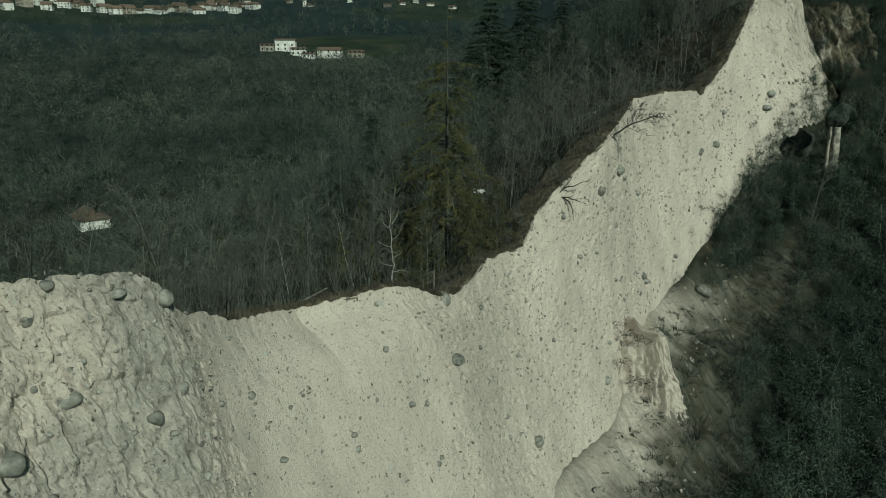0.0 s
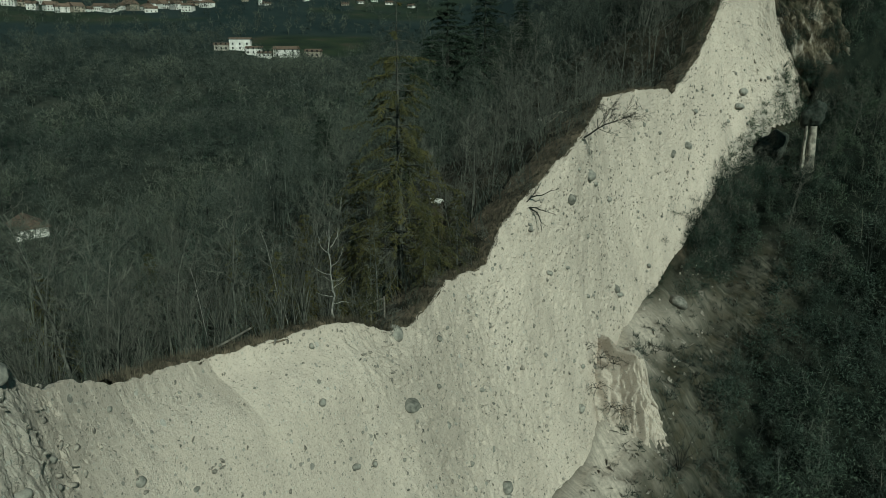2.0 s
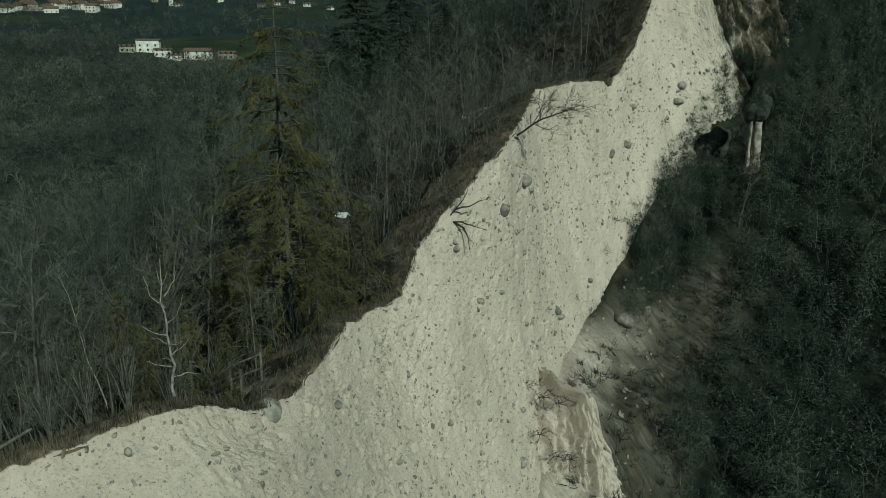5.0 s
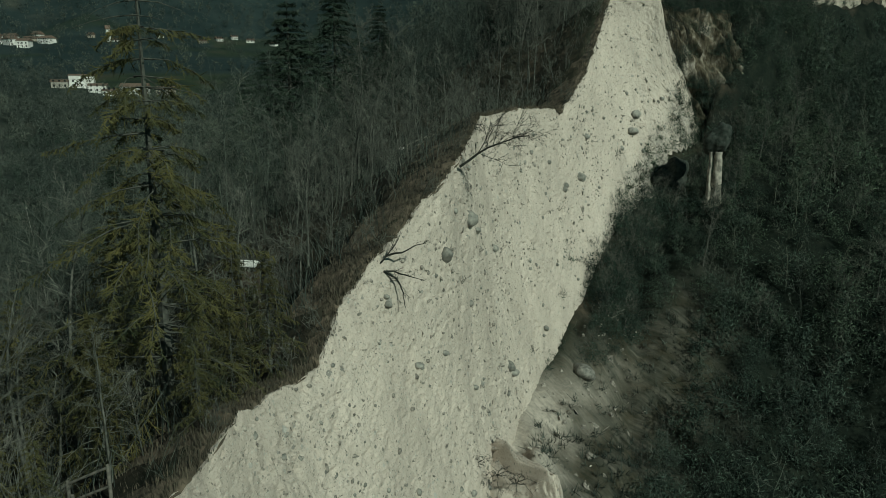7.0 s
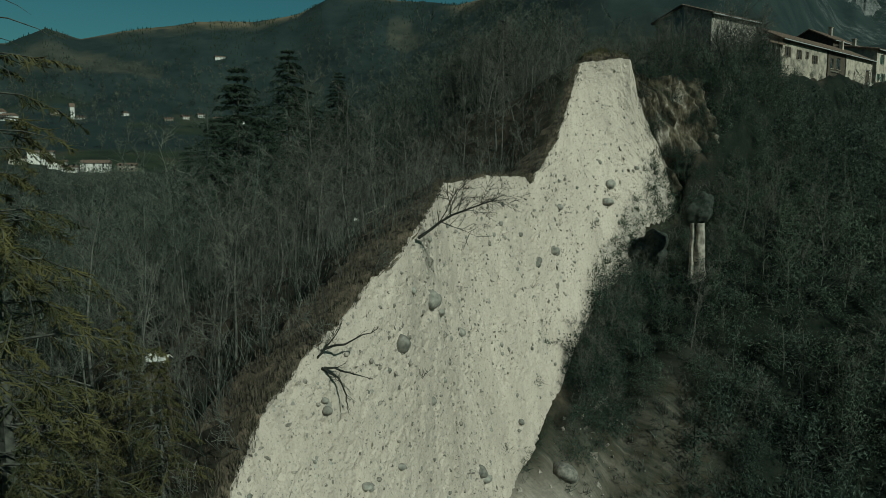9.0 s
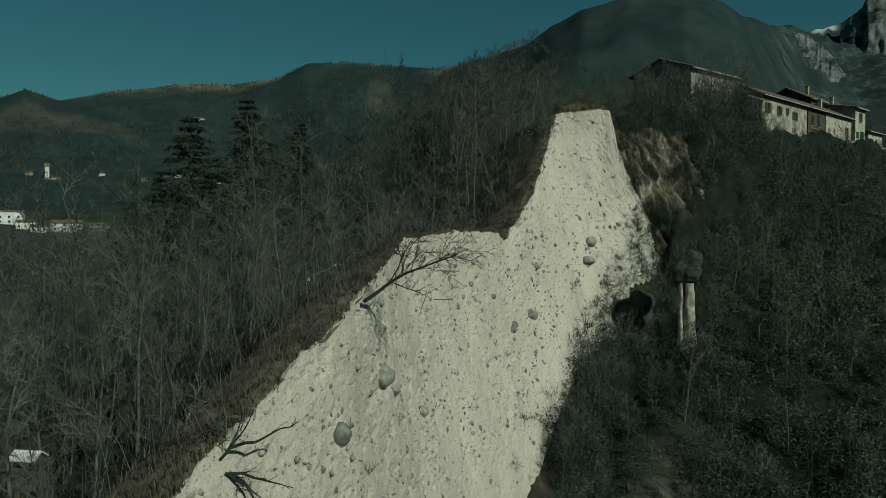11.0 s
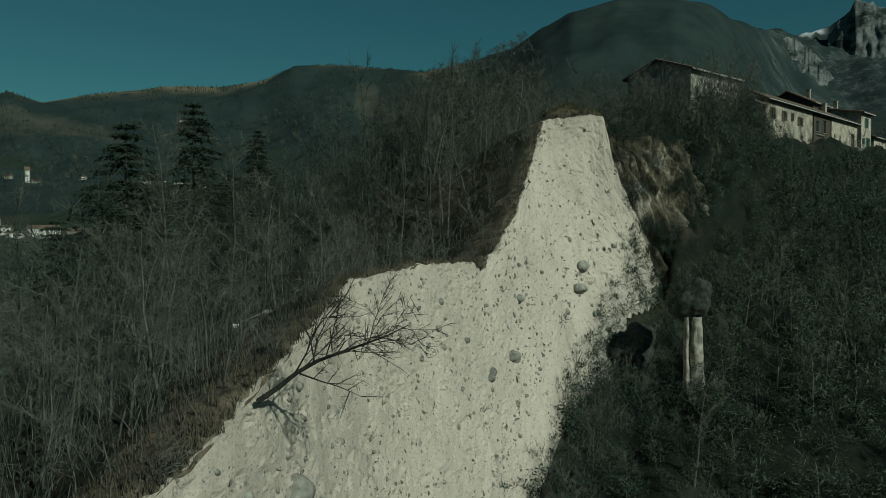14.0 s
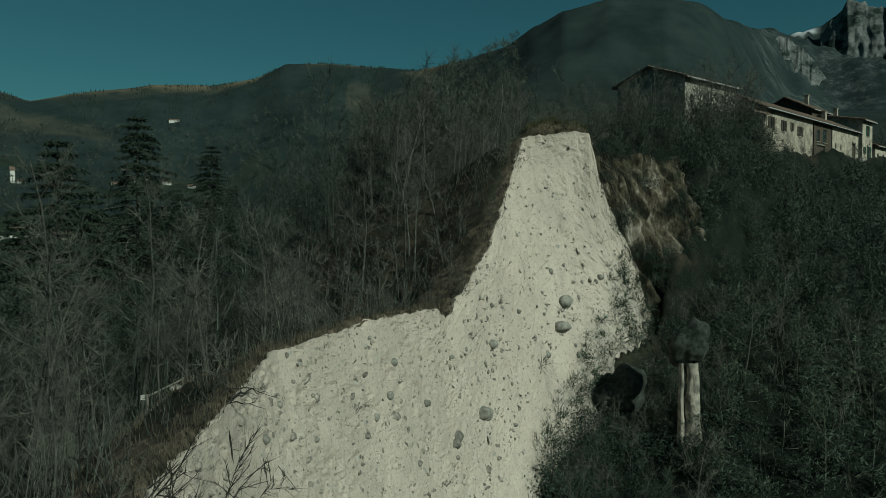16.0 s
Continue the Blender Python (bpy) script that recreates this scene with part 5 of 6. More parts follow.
def window(root, x, z, w, h, shut=None, y=0.0):
    """A window in the front wall (which faces -y): frame, panes, sill and, if wanted, open shutters."""
    fr = part("window", box_mesh("window", GREYWOOD, (x, x + 0.07, y + 0.10, y + 0.16, z, z + h), (x + w - 0.07, x + w, y + 0.10, y + 0.16, z, z + h), (x + 0.07, x + w - 0.07, y + 0.10, y + 0.16, z, z + 0.07), (x + 0.07, x + w - 0.07, y + 0.10, y + 0.16, z + h - 0.07, z + h), (x + w / 2 - 0.03, x + w / 2 + 0.03, y + 0.10, y + 0.16, z + 0.07, z + h - 0.07)), root)
    part("pane", box_mesh("pane", GLASS, (x + 0.05, x + w - 0.05, y + 0.12, y + 0.14, z + 0.05, z + h - 0.05)), fr)
    part("sill", box_mesh("sill", PLASTER, (x - 0.1, x + w + 0.1, y - 0.12, y + 0.05, z - 0.10, z)), fr)
    if shut:
        for a in (x - w * 0.52, x + w * 1.02):
            part("shutter", box_mesh("shutter", shut, (a, a + w * 0.5, y - 0.07, y - 0.01, z, z + h), *[(a + 0.05, a + w * 0.5 - 0.05, y - 0.09, y - 0.07, z + q, z + q + 0.04) for q in np.arange(0.1, h - 0.1, 0.12)]), root)


def roof_mesh(name, x0, x1, y0, y1, z, rise, mat, over=0.5, thick=0.22, shed=False):
    """A tiled roof with rows of half-round tiles running down the slopes."""
    bm = bmesh.new()
    yr = y1 + over if shed else (y0 + y1) / 2
    for ya, yb, sgn in ((y0 - over, yr, 1), (y1 + over, yr, -1)):
        if shed and sgn < 0:
            continue
        n = max(4, int((x1 - x0 + 2 * over) / 0.55))
        for k in range(n):
            a, b = x0 - over + (x1 - x0 + 2 * over) * k / n, x0 - over + (x1 - x0 + 2 * over) * (k + 1) / n
            lift = 0.07
            prof = [(a, 0), (a + (b - a) * 0.28, lift), (a + (b - a) * 0.72, lift), (b, 0)]
            lo = [bm.verts.new((p, ya, z - over * rise / max(abs(yr - y0), 0.1) + q)) for p, q in prof]
            hi = [bm.verts.new((p, yb, z + rise + q)) for p, q in prof]
            for i in range(3):
                f = [lo[i], lo[i + 1], hi[i + 1], hi[i]]
                bm.faces.new(f if sgn > 0 else f[::-1])
        z0 = z - over * rise / max(abs(yr - y0), 0.1)
        vs = [bm.verts.new(p) for p in ((x0 - over, ya, z0), (x1 + over, ya, z0), (x1 + over, yb, z + rise), (x0 - over, yb, z + rise), (x0 - over, ya, z0 - thick), (x1 + over, ya, z0 - thick), (x1 + over, yb, z + rise - thick), (x0 - over, yb, z + rise - thick))]
        for f in ((0, 1, 5, 4), (1, 2, 6, 5), (2, 3, 7, 6), (3, 0, 4, 7), (4, 5, 6, 7)):
            bm.faces.new([vs[i] for i in f])
    bmesh.ops.remove_doubles(bm, verts=bm.verts, dist=0.001)
    bmesh.ops.recalc_face_normals(bm, faces=bm.faces)
    return bm_mesh(name, bm, mat)


def house(name, label, base, turn, length, deep, eave, rise, wall_mat, roof_mat, windows=(), doors=(), shut=None, shed=False, sides=(), thick=0.4, chimneys=()):
    """A house with its front wall along x, facing -y; base is the front left corner on the ground."""
    root = tagged(new(name), label, "house")
    root.matrix_world = pose(*base, 0, 0, turn)
    holes = [(x, x + w, z, z + h) for x, z, w, h in windows] + [(x, x + w, -0.5, h) for x, w, h in doors]
    part("wall", wall_mesh("wall", wall_mat, 0, length, -3.0, eave, [(a, b, max(c, -3.0), d) for a, b, c, d in holes], 0, thick), root)
    part("wall", box_mesh("wall", wall_mat, (0, length, deep - thick, deep, -3.0, eave + (rise if shed else 0))), root)
    for x0 in (0.0, length - thick):
        bm = bmesh.new()
        yr = deep if shed else deep / 2
        prof = [(thick, -3.0), (deep - thick, -3.0), (deep - thick, eave + (rise * (1 - thick / deep) if shed else 0)), (yr if not shed else deep - thick, eave + rise * (0.97 if not shed else 1 - thick / deep)), (thick, eave)]
        a = [bm.verts.new((x0, *p)) for p in prof]
        b = [bm.verts.new((x0 + thick, *p)) for p in prof]
        bm.faces.new(a)
        bm.faces.new(b[::-1])
        for i in range(5):
            j = (i + 1) % 5
            bm.faces.new([a[j], a[i], b[i], b[j]])
        bmesh.ops.remove_doubles(bm, verts=bm.verts, dist=0.001)
        bmesh.ops.recalc_face_normals(bm, faces=bm.faces)
        part("side_wall", bm_mesh("side_wall", bm, wall_mat), root)
    roof = part("roof", roof_mesh("roof", 0, length, 0, deep, eave, rise, roof_mat, shed=shed), root)
    part("eave_board", box_mesh("eave_board", DARKWOOD, (-0.4, length + 0.4, -0.46, -0.36, eave - 0.55, eave - 0.30)), roof)
    part("gutter", box_mesh("gutter", METAL, (-0.5, length + 0.5, -0.66, -0.52, eave - 0.42, eave - 0.30)), roof)
    for x, y in chimneys:
        part("chimney", box_mesh("chimney", PLASTER, (x, x + 0.6, y, y + 0.6, eave, eave + rise + 0.9), (x - 0.08, x + 0.68, y - 0.08, y + 0.68, eave + rise + 0.9, eave + rise + 1.02)), roof)
    for x, z, w, h in windows:
        window(root, x, z, w, h, shut)
    for x, w, h in doors:
        d = part("door", box_mesh("door", DARKWOOD, *[(x + w * k / 4 + 0.01, x + w * (k + 1) / 4 - 0.01, 0.18, 0.26, -0.4, h) for k in range(4)]), root)
        part("lintel", box_mesh("lintel", GREYWOOD, (x - 0.15, x + w + 0.15, -0.02, 0.10, h, h + 0.2)), d)
    return root


ROW = math.degrees(math.atan2(16.1, 33.3))
u = Vector((math.cos(radians(ROW)), math.sin(radians(ROW)), 0))


def along(p, m, z):
    q = Vector(p) + u * m
    return (q.x, q.y, z)


start = Vector((84.6, 124.2, 0))
house("stone_house", "tall old rubble stone house under a tiled roof", (68.6, 118.6, 8.6), ROW - 4, 11.0, 9.0, 7.6, 1.6, RUBBLE, TILES, windows=((1.0, 4.4, 0.8, 1.1), (7.8, 3.4, 0.6, 0.9)))
house("farmhouse", "long two storey plastered farmhouse with tiled roof", along(start, 0, 9.2), ROW, 16.5, 8.0, 5.3, 2.0, PLASTER, TILES,
      windows=((1.6, 2.6, 1.0, 1.5), (5.6, 2.6, 0.9, 1.4), (8.6, 2.9, 0.5, 1.1), (11.3, 2.4, 1.0, 1.3)), shut=DARKWOOD)
house("farmhouse", "plastered barn house with arched cellar and loggia", along(start, 17.0, 9.2), ROW, 7.0, 8.0, 5.3, 2.0, DARKWOOD, TILES,
      windows=((1.0, 2.3, 1.2, 1.6), (3.6, 2.3, 1.4, 1.9)), doors=((1.2, 3.2, 1.8),))
house("farmhouse", "pale plastered house end with a tall barn door", along(start, 24.5, 9.2), ROW, 12.0, 8.0, 5.3, 2.0, PLASTER, TILES,
      windows=((1.2, 1.9, 0.45, 0.7), (3.6, 1.9, 0.45, 0.7)), doors=((9.0, 1.7, 3.2),), chimneys=((6.0, 3.0),))
house("village_house", "three storey pale house with green shutters", along(start, 38.5, 8.8), ROW, 5.2, 13.0, 8.0, 1.2, PLASTER, TILES,
      windows=((2.2, 5.3, 0.9, 1.7), (0.9, 2.4, 0.6, 1.1), (3.0, 1.6, 1.0, 2.1)), shut=GREEN, chimneys=((0.4, 4.0),))
house("village_house", "low pale house beside the tall one", along(start, 45.5, 8.0), ROW, 8.0, 9.0, 5.2, 1.6, PLASTER, TILES, windows=((1.0, 2.4, 1.0, 1.3), (4.0, 2.4, 1.0, 1.3)))
house("village_house", "dark walled house with a chimney behind the farmhouse", (116.5, 148.5, 9.0), ROW, 13.0, 9.0, 10.5, 2.4, DARKWOOD, TILES, windows=((9.5, 7.6, 1.0, 1.3), (3.0, 7.6, 1.0, 1.3)), chimneys=((6.5, 3.0),))
wall = part("retaining_wall", box_mesh("retaining_wall", RUBBLE, (0, 24, -0.25, 0.25, -4, 0.4)))
wall.matrix_world = pose(*along(start - Vector((-u.y, u.x, 0)) * 4.5, 21, 8.6), 0, 0, ROW)
tagged(wall, "stone retaining wall along the lane", "wall", kind="structure")


def lean_to():
    """Timber lean-to between the stone house and the farmhouse."""
    root = tagged(new("timber_shed"), "open timber lean-to with a tiled roof", "shed")
    root.matrix_world = pose(*along(start, -5.0, 9.2), 0, 0, ROW)
    for x in (0.2, 1.7, 3.2, 4.6):
        part("post", box_mesh("post", GREYWOOD, (x, x + 0.16, 0, 0.16, -1.5, 4.3)), root)
    part("wall", box_mesh("wall", DARKWOOD, (0, 4.9, 3.0, 3.2, -1.5, 5.0)), root)
    part("roof", roof_mesh("roof", 0, 4.9, 0, 3.2, 4.4, 1.0, TILES, shed=True), root)


lean_to()


def far_house(name, label, x, y, length, deep, eave, rise, turn, wall=WHITE, windows=3, floors=2, z=None):
    root = tagged(new(name), label, "house", "houses across the valley")
    zz = float(ground_z(x, y)) if z is None else z
    root.matrix_world = pose(x, y, zz - 0.3, 0, 0, turn)
    part("wall", box_mesh("wall", wall, (0, length, 0, deep, -4, eave)), root)
    bm = bmesh.new()
    o = 0.6
    pts = [(-o, -o, eave - 0.15), (length + o, -o, eave - 0.15), (length + o, deep + o, eave - 0.15), (-o, deep + o, eave - 0.15), (-o, deep / 2, eave + rise), (length + o, deep / 2, eave + rise)]
    v = [bm.verts.new(p) for p in pts]
    for f in ((0, 1, 5, 4), (2, 3, 4, 5), (3, 0, 4), (1, 2, 5), (3, 2, 1, 0)):
        bm.faces.new([v[i] for i in f])
    part("roof", bm_mesh("roof", bm, TILES), root)
    for fl in range(floors):
        for k in range(windows):
            cx = length * (k + 0.5) / windows
            part("window", box_mesh("window", GLASS, (cx - 0.55, cx + 0.55, -0.06, 0.02, 1.0 + 2.9 * fl, 2.4 + 2.9 * fl)), root)
    return root


rng = np.random.RandomState(5)
for x, y, ln, dp, ev, ri, tn, wm, lab in (
        (-134, 556, 10, 7, 4.2, 1.4, 6, RUBBLE, "grey stone barn of the farm across the valley"), (-124, 560, 15, 9, 8.0, 1.0, 4, WHITE, "large white farm building on the meadow"),
        (-111, 552, 11, 8, 4.6, 1.4, 2, WHITE, "low white farm building on the meadow"), (-102, 548, 9, 7, 3.2, 1.2, 0, WHITE, "low white farm shed on the meadow"),
        (-92, 554, 17, 9, 5.6, 2.2, -6, WHITE, "white farmhouse with a gabled roof"), (-70, 556, 11, 8, 4.4, 1.6, -8, PLASTER, "small plastered farm building")):
    far_house("farm_building", lab, x, y, ln, dp, ev, ri, tn, wm)
for az, r in ((-30.4, 880), (-29.0, 905), (-27.6, 870), (-26.6, 910), (-25.2, 880), (-24.0, 868), (-23.0, 910), (-21.8, 885), (-20.8, 872), (-19.9, 905), (-19.2, 880), (-18.3, 870), (-17.6, 900), (-16.8, 882), (-16.0, 868), (-15.2, 900), (-14.4, 872), (-11.5, 915), (-9.9, 890), (-7.2, 910), (-4.4, 880), (-3.2, 890), (-1.2, 900), (0.4, 885), (-2.2, 915), (-30.0, 850), (-28.2, 925), (-27.0, 940), (-25.8, 915), (-24.6, 940), (-23.5, 850), (-22.4, 860), (-21.3, 930), (-20.2, 852), (-19.5, 935), (-18.8, 920), (-18.0, 848), (-17.1, 930), (-16.4, 915), (-15.6, 848), (-14.8, 930)):
    x, y = r * math.sin(radians(az)), r * math.cos(radians(az))
    rng.rand()
    far_house("village_house", "white house with brown tiled roof in the far village", x, y, *(np.array([rng.uniform(8, 14), rng.uniform(8, 11), rng.uniform(4.0, 6.8), rng.uniform(2.6, 3.8)]) * (1.0 if az < -12 else 0.62)), rng.uniform(-60, 60), WHITE if rng.rand() < 0.75 else PLASTER, rng.randint(2, 5))
for az, el, r in ((-1.0, 7.2, 1150),):
    x, y = r * math.sin(radians(az)), r * math.cos(radians(az))
    far_house("hill_house", "lone pale house high on the far hillside", x, y, 14, 9, 6, 2, 10)
tower = far_house("church_tower", "slender pale church tower in the far village", 895 * math.sin(radians(-10.3)), 895 * math.cos(radians(-10.3)), 4, 4, 13, 4, 20, WHITE, 1, 3)
far_house("valley_house", "white house with a worn brown roof among bare trees", -103, 198, 10.0, 7.5, 2.9, 2.3, -52, WHITE, 2, 1)


# ---- things at the cliff edge ----
def limbs_mesh(paths, seed, r0, twig=10, twig_len=0.5, side=1.0):
    """Curving boughs: each path is a short list of points; twigs branch off them."""
    rng = np.random.RandomState(seed)
    wood, fine = [], []

    def bough(p, r, depth):
        p = [np.array(q, float) for q in p]
        pts = []
        for a, b in zip(p[:-1], p[1:]):
            for k in range(4):
                pts.append(a + (b - a) * k / 4 + rng.normal(0, 0.05, 3) * np.linalg.norm(b - a) * 0.5 * (k > 0))
        pts.append(p[-1])
        m = len(pts) - 1
        for k in range(m):
            wood.append((*pts[k], *pts[k + 1], r * (1 - 0.8 * k / m), r * (1 - 0.8 * (k + 1) / m)))
        total = sum(np.linalg.norm(b - a) for a, b in zip(pts[:-1], pts[1:]))
        for k in range(twig if depth == 0 else max(3, twig // 3)):
            g = rng.uniform(0.25, 1.0)
            i = min(int(g * m), m - 1)
            d = pts[i + 1] - pts[i]
            d = d / (np.linalg.norm(d) + 1e-9) + rng.normal(0, 0.55, 3) + np.array([0, 0, 0.25])
            d /= np.linalg.norm(d)
            ln = twig_len * total * rng.uniform(0.3, 0.8) * (1.2 - 0.6 * g)
            if depth < 2:
                mid = pts[i] + d * ln * 0.5 + rng.normal(0, 0.06, 3) * ln
                bough([pts[i], mid, pts[i] + d * ln + rng.normal(0, 0.18, 3) * ln], max(r * 0.38 * (1 - 0.5 * g), 0.007), depth + 1)
            else:
                fine.append((*pts[i], *(pts[i] + d * ln), 0.006, 0.004))

    for k, p in enumerate(paths):
        bough(p, r0 if k == 0 else r0 * side, 0)
    return np.array(wood), np.array(fine)


def dead_tree(name, label, base, paths, seed, r0, bark, twig=7, twig_len=0.55, side=1.0):
    root = tagged(new(name), label, "tree")
    root.matrix_world = pose(*base)
    wood, fine = limbs_mesh(paths, seed, r0, twig, twig_len, side)
    thick = wood[:, 6] > 0.02
    v, f = tubes(wood[thick], 6)
    part("trunk", soup("trunk", v, f, [bark], smooth=True), root)
    rest = np.concatenate([wood[~thick], fine]) if len(fine) else wood[~thick]
    v, f = tubes(rest, 3)
    part("crown", soup("crown", v, f, [bark]), root)
    return root


lean = bare_tree("leaning_tree", 151, 4.6, "bare twiggy tree leaning out over the cliff edge", DARKBARK, DARKBARK, limbs=17, spread=0.52, start=0.22, subs=7, fuzz=9, r=0.017)
lean.matrix_world = pose(14.9, 64.3, -7.6, 14, 58, -8)
dead_tree("dead_tree", "dead root stock with broken branches hanging over the edge", (9.36, 58.6, -11.85), [
    [(-0.3, 0.2, -0.2), (0.35, -0.1, 0.55), (0.75, -0.2, 1.1), (1.1, -0.3, 1.75)],
    [(0.45, -0.1, 0.7), (1.3, -0.4, 0.95), (2.4, -0.7, 1.5)],
    [(-0.2, 0.1, -0.1), (0.8, -0.2, -0.05), (1.5, -0.4, -0.3), (2.2, -0.6, -0.5)],
    [(0.3, -0.1, -0.05), (0.9, -0.3, -0.4), (1.2, -0.4, -1.1), (1.3, -0.4, -1.9)],
    [(-0.6, 0.0, -0.6), (-0.3, -0.3, -1.1), (0.1, -0.3, -1.5)],
    [(-0.7, -0.2, -0.7), (-0.5, -0.4, -1.6), (-0.4, -0.4, -2.5)]], 8, 0.06, DARKBARK, 8, 0.42)
dead_tree("dead_birch", "small dead tree with white bark at the cliff edge", (-2.97, 41.1, -13.55), [
    [(0, 0, 0), (0.02, 0, 1.5), (-0.03, 0.02, 3.0), (0.0, 0, 4.9)],
    [(0.02, 0, 1.5), (0.42, 0.1, 1.75), (0.75, 0.1, 2.1)], [(-0.02, 0, 2.2), (-0.45, 0, 2.35), (-0.85, 0.1, 2.6)],
    [(0, 0, 2.6), (0.40, -0.2, 3.0), (0.65, -0.2, 3.7)], [(0, 0, 1.1), (-0.45, 0.1, 1.15), (-0.8, 0.1, 1.3)],
    [(0, 0, 3.2), (-0.45, 0.1, 3.6), (-0.6, 0.1, 4.3)], [(0, 0, 3.6), (0.35, 0.1, 4.1), (0.4, 0.1, 4.6)],
    [(0, 0, 0.7), (0.5, 0.1, 0.8), (0.9, 0.1, 0.7)], [(0, 0, 1.9), (0.3, -0.3, 2.0), (0.6, -0.5, 2.2)]], 12, 0.062, PALEBARK, 4, 0.3, 0.42)
dead_tree("bare_bush", "large bare shrub at the foot of the cliff spur", (22.4, 57.6, float(ground_z(22.4, 57.6)) - 0.2), [
    [(0, 0, 0), (0.5 * math.cos(a), 0.5 * math.sin(a), 1.6), (1.6 * math.cos(a), 1.6 * math.sin(a), 3.6 + 0.7 * math.sin(a * 3))] for a in np.arange(0.3, 6.2, 0.75)], 21, 0.04, DARKBARK, 8, 0.45)
for k, (x, y, z) in enumerate(((16.4, 60.9, -24.9), (15.2, 61.4, -24.3), (17.4, 60.3, -25.2), (15.9, 59.6, -27.0), (17.0, 59.0, -28.4), (18.0, 59.2, -28.8), (43.5, 96.2, -12.6), (37.8, 91.0, -17.5), (49.0, 101.6, 3.4))):
    dead_tree("bare_bush", "dark leafless bush rooted in the cliff", (x, y, z), [
        [(0, 0.3, -0.2), (0.5 * math.cos(a), -0.2, 0.35 * math.sin(a) + 0.2), (1.2 * math.cos(a), -0.5, 0.8 * math.sin(a) - 0.2)] for a in np.arange(0.2 + k, 6.2 + k, 1.1)], 30 + k, 0.026, DARKBARK, 9, 0.6)


def build_hazels():
    """Many-stemmed bare hazel bushes just behind the cliff edge."""
    rng = np.random.RandomState(64)
    first = None
    for k, s in enumerate(np.linspace(48.5, 66.0, 13)):
        p = wall_at(np.array([s]), np.array([0.0]))[0] - wall_out(np.array([s]))[0] * np.array([1, 1, 0]) * rng.uniform(1.6, 4.5)
        z = float(ground_z(p[0], p[1])) - 0.15
        if first is None:
            fan = [[(0, 0, 0), (0.35 * math.cos(a) * w, 0.35 * math.sin(a) * w, 1.5), (1.3 * math.cos(a) * w, 1.3 * math.sin(a) * w, 3.6 + 0.6 * math.sin(a * 5))] for a, w in zip(np.arange(0.1, 6.2, 0.55), np.resize([1.0, 0.5, 0.8, 0.3], 12))]
            first = ob = dead_tree("hazel_bush", "grey many-stemmed bare hazel bush behind the cliff edge", (p[0], p[1], z), fan, 65, 0.035, BARK, 6, 0.32)
        else:
            ob = copy_thing(first, pose(0, 0, 0))
        h = rng.uniform(0.7, 1.25)
        ob.matrix_basis = pose(p[0], p[1], z, 0, 0, rng.rand() * 360) @ Matrix.Diagonal((h, h, h, 1))
        tagged(ob, group="hazels behind the edge", category="bush")


build_hazels()


def build_shrubs():
    """Leafless shrubs that hang over the edge of the cliff."""
    first = None
    for k, (s, h) in enumerate(((64.5, 1.5), (71, 1.2), (77, 1.3), (80.5, 1.6), (86, 1.8), (91, 1.4), (97, 1.4), (103, 1.6), (109, 1.8), (113, 1.4), (121, 1.6), (127, 1.4), (133, 1.5), (139, 1.6), (S_EDGE[22] + 2, 1.3), (S_EDGE[23] - 3, 1.4), (S_EDGE[23] + 1.0, 1.5), (S_EDGE[23] + 2.5, 1.2), (S_EDGE[23] + 4.2, 1.6))):
        p = wall_at(np.array([s]), np.array([0.0]))[0] - wall_out(np.array([s]))[0] * np.array([0.4, 0.4, 0])
        if first is None:
            wood, fine = grow(np.random.RandomState(61), 1.0, limbs=12, spread=0.8, subs=4, twigs=2, start=0.05, r=0.016)
            first = tagged(new("edge_shrub"), "leafless grey shrub on the cliff edge", "shrub", "shrubs on the cliff edge")
            v, f = tubes(wood, 4)
            part("stem", soup("stem", v, f, [BARK]), first)
            fine[:, 6:] *= 1.1
            v, f = tubes(fine, 3)
            part("crown", soup("crown", v, f, [TWIGS]), first)
            ob = first
        else:
            ob = copy_thing(first, pose(0, 0, 0))
        ob.matrix_basis = pose(p[0], p[1], p[2] - 0.1, 18, 25, 70 * k) @ Matrix.Diagonal((h, h, h, 1))


build_shrubs()


def timber(name, a, b, r, parent, mat):
    v, f = tubes([(*a, *b, r, r)], 8)
    me = soup(name, v, f, [mat], smooth=True)
    return part(name, me, parent)


def fence(posts, high, label):
    root = tagged(new("wooden_fence"), label, "fence")
    x0, y0 = posts[0]
    z0 = float(ground_z(x0, y0))
    root.matrix_world = pose(x0, y0, z0)
    rel = [(x - x0, y - y0, float(ground_z(x, y)) - z0) for x, y in posts]
    for x, y, z in rel:
        timber("post", (x, y, z - 0.4), (x, y, z + high), 0.06, root, GREYWOOD)
    for a, b in zip(rel[:-1], rel[1:]):
        for h in (0.45, 0.93):
            timber("rail", (a[0], a[1], a[2] + high * h), (b[0], b[1], b[2] + high * h), 0.045, root, GREYWOOD)
    return root


fence([(-1.3, 45.2), (-2.7, 45.9), (-4.1, 46.7)], 1.3, "weathered log fence beside steps at the cliff edge")
fence([(-0.6, 46.5), (-2.0, 47.3), (-3.4, 48.1)], 1.3, "weathered log fence on the far side of the steps")
fence([(16.7, 84.3), (15.3, 83.1)], 1.4, "weathered log handrail by the path")


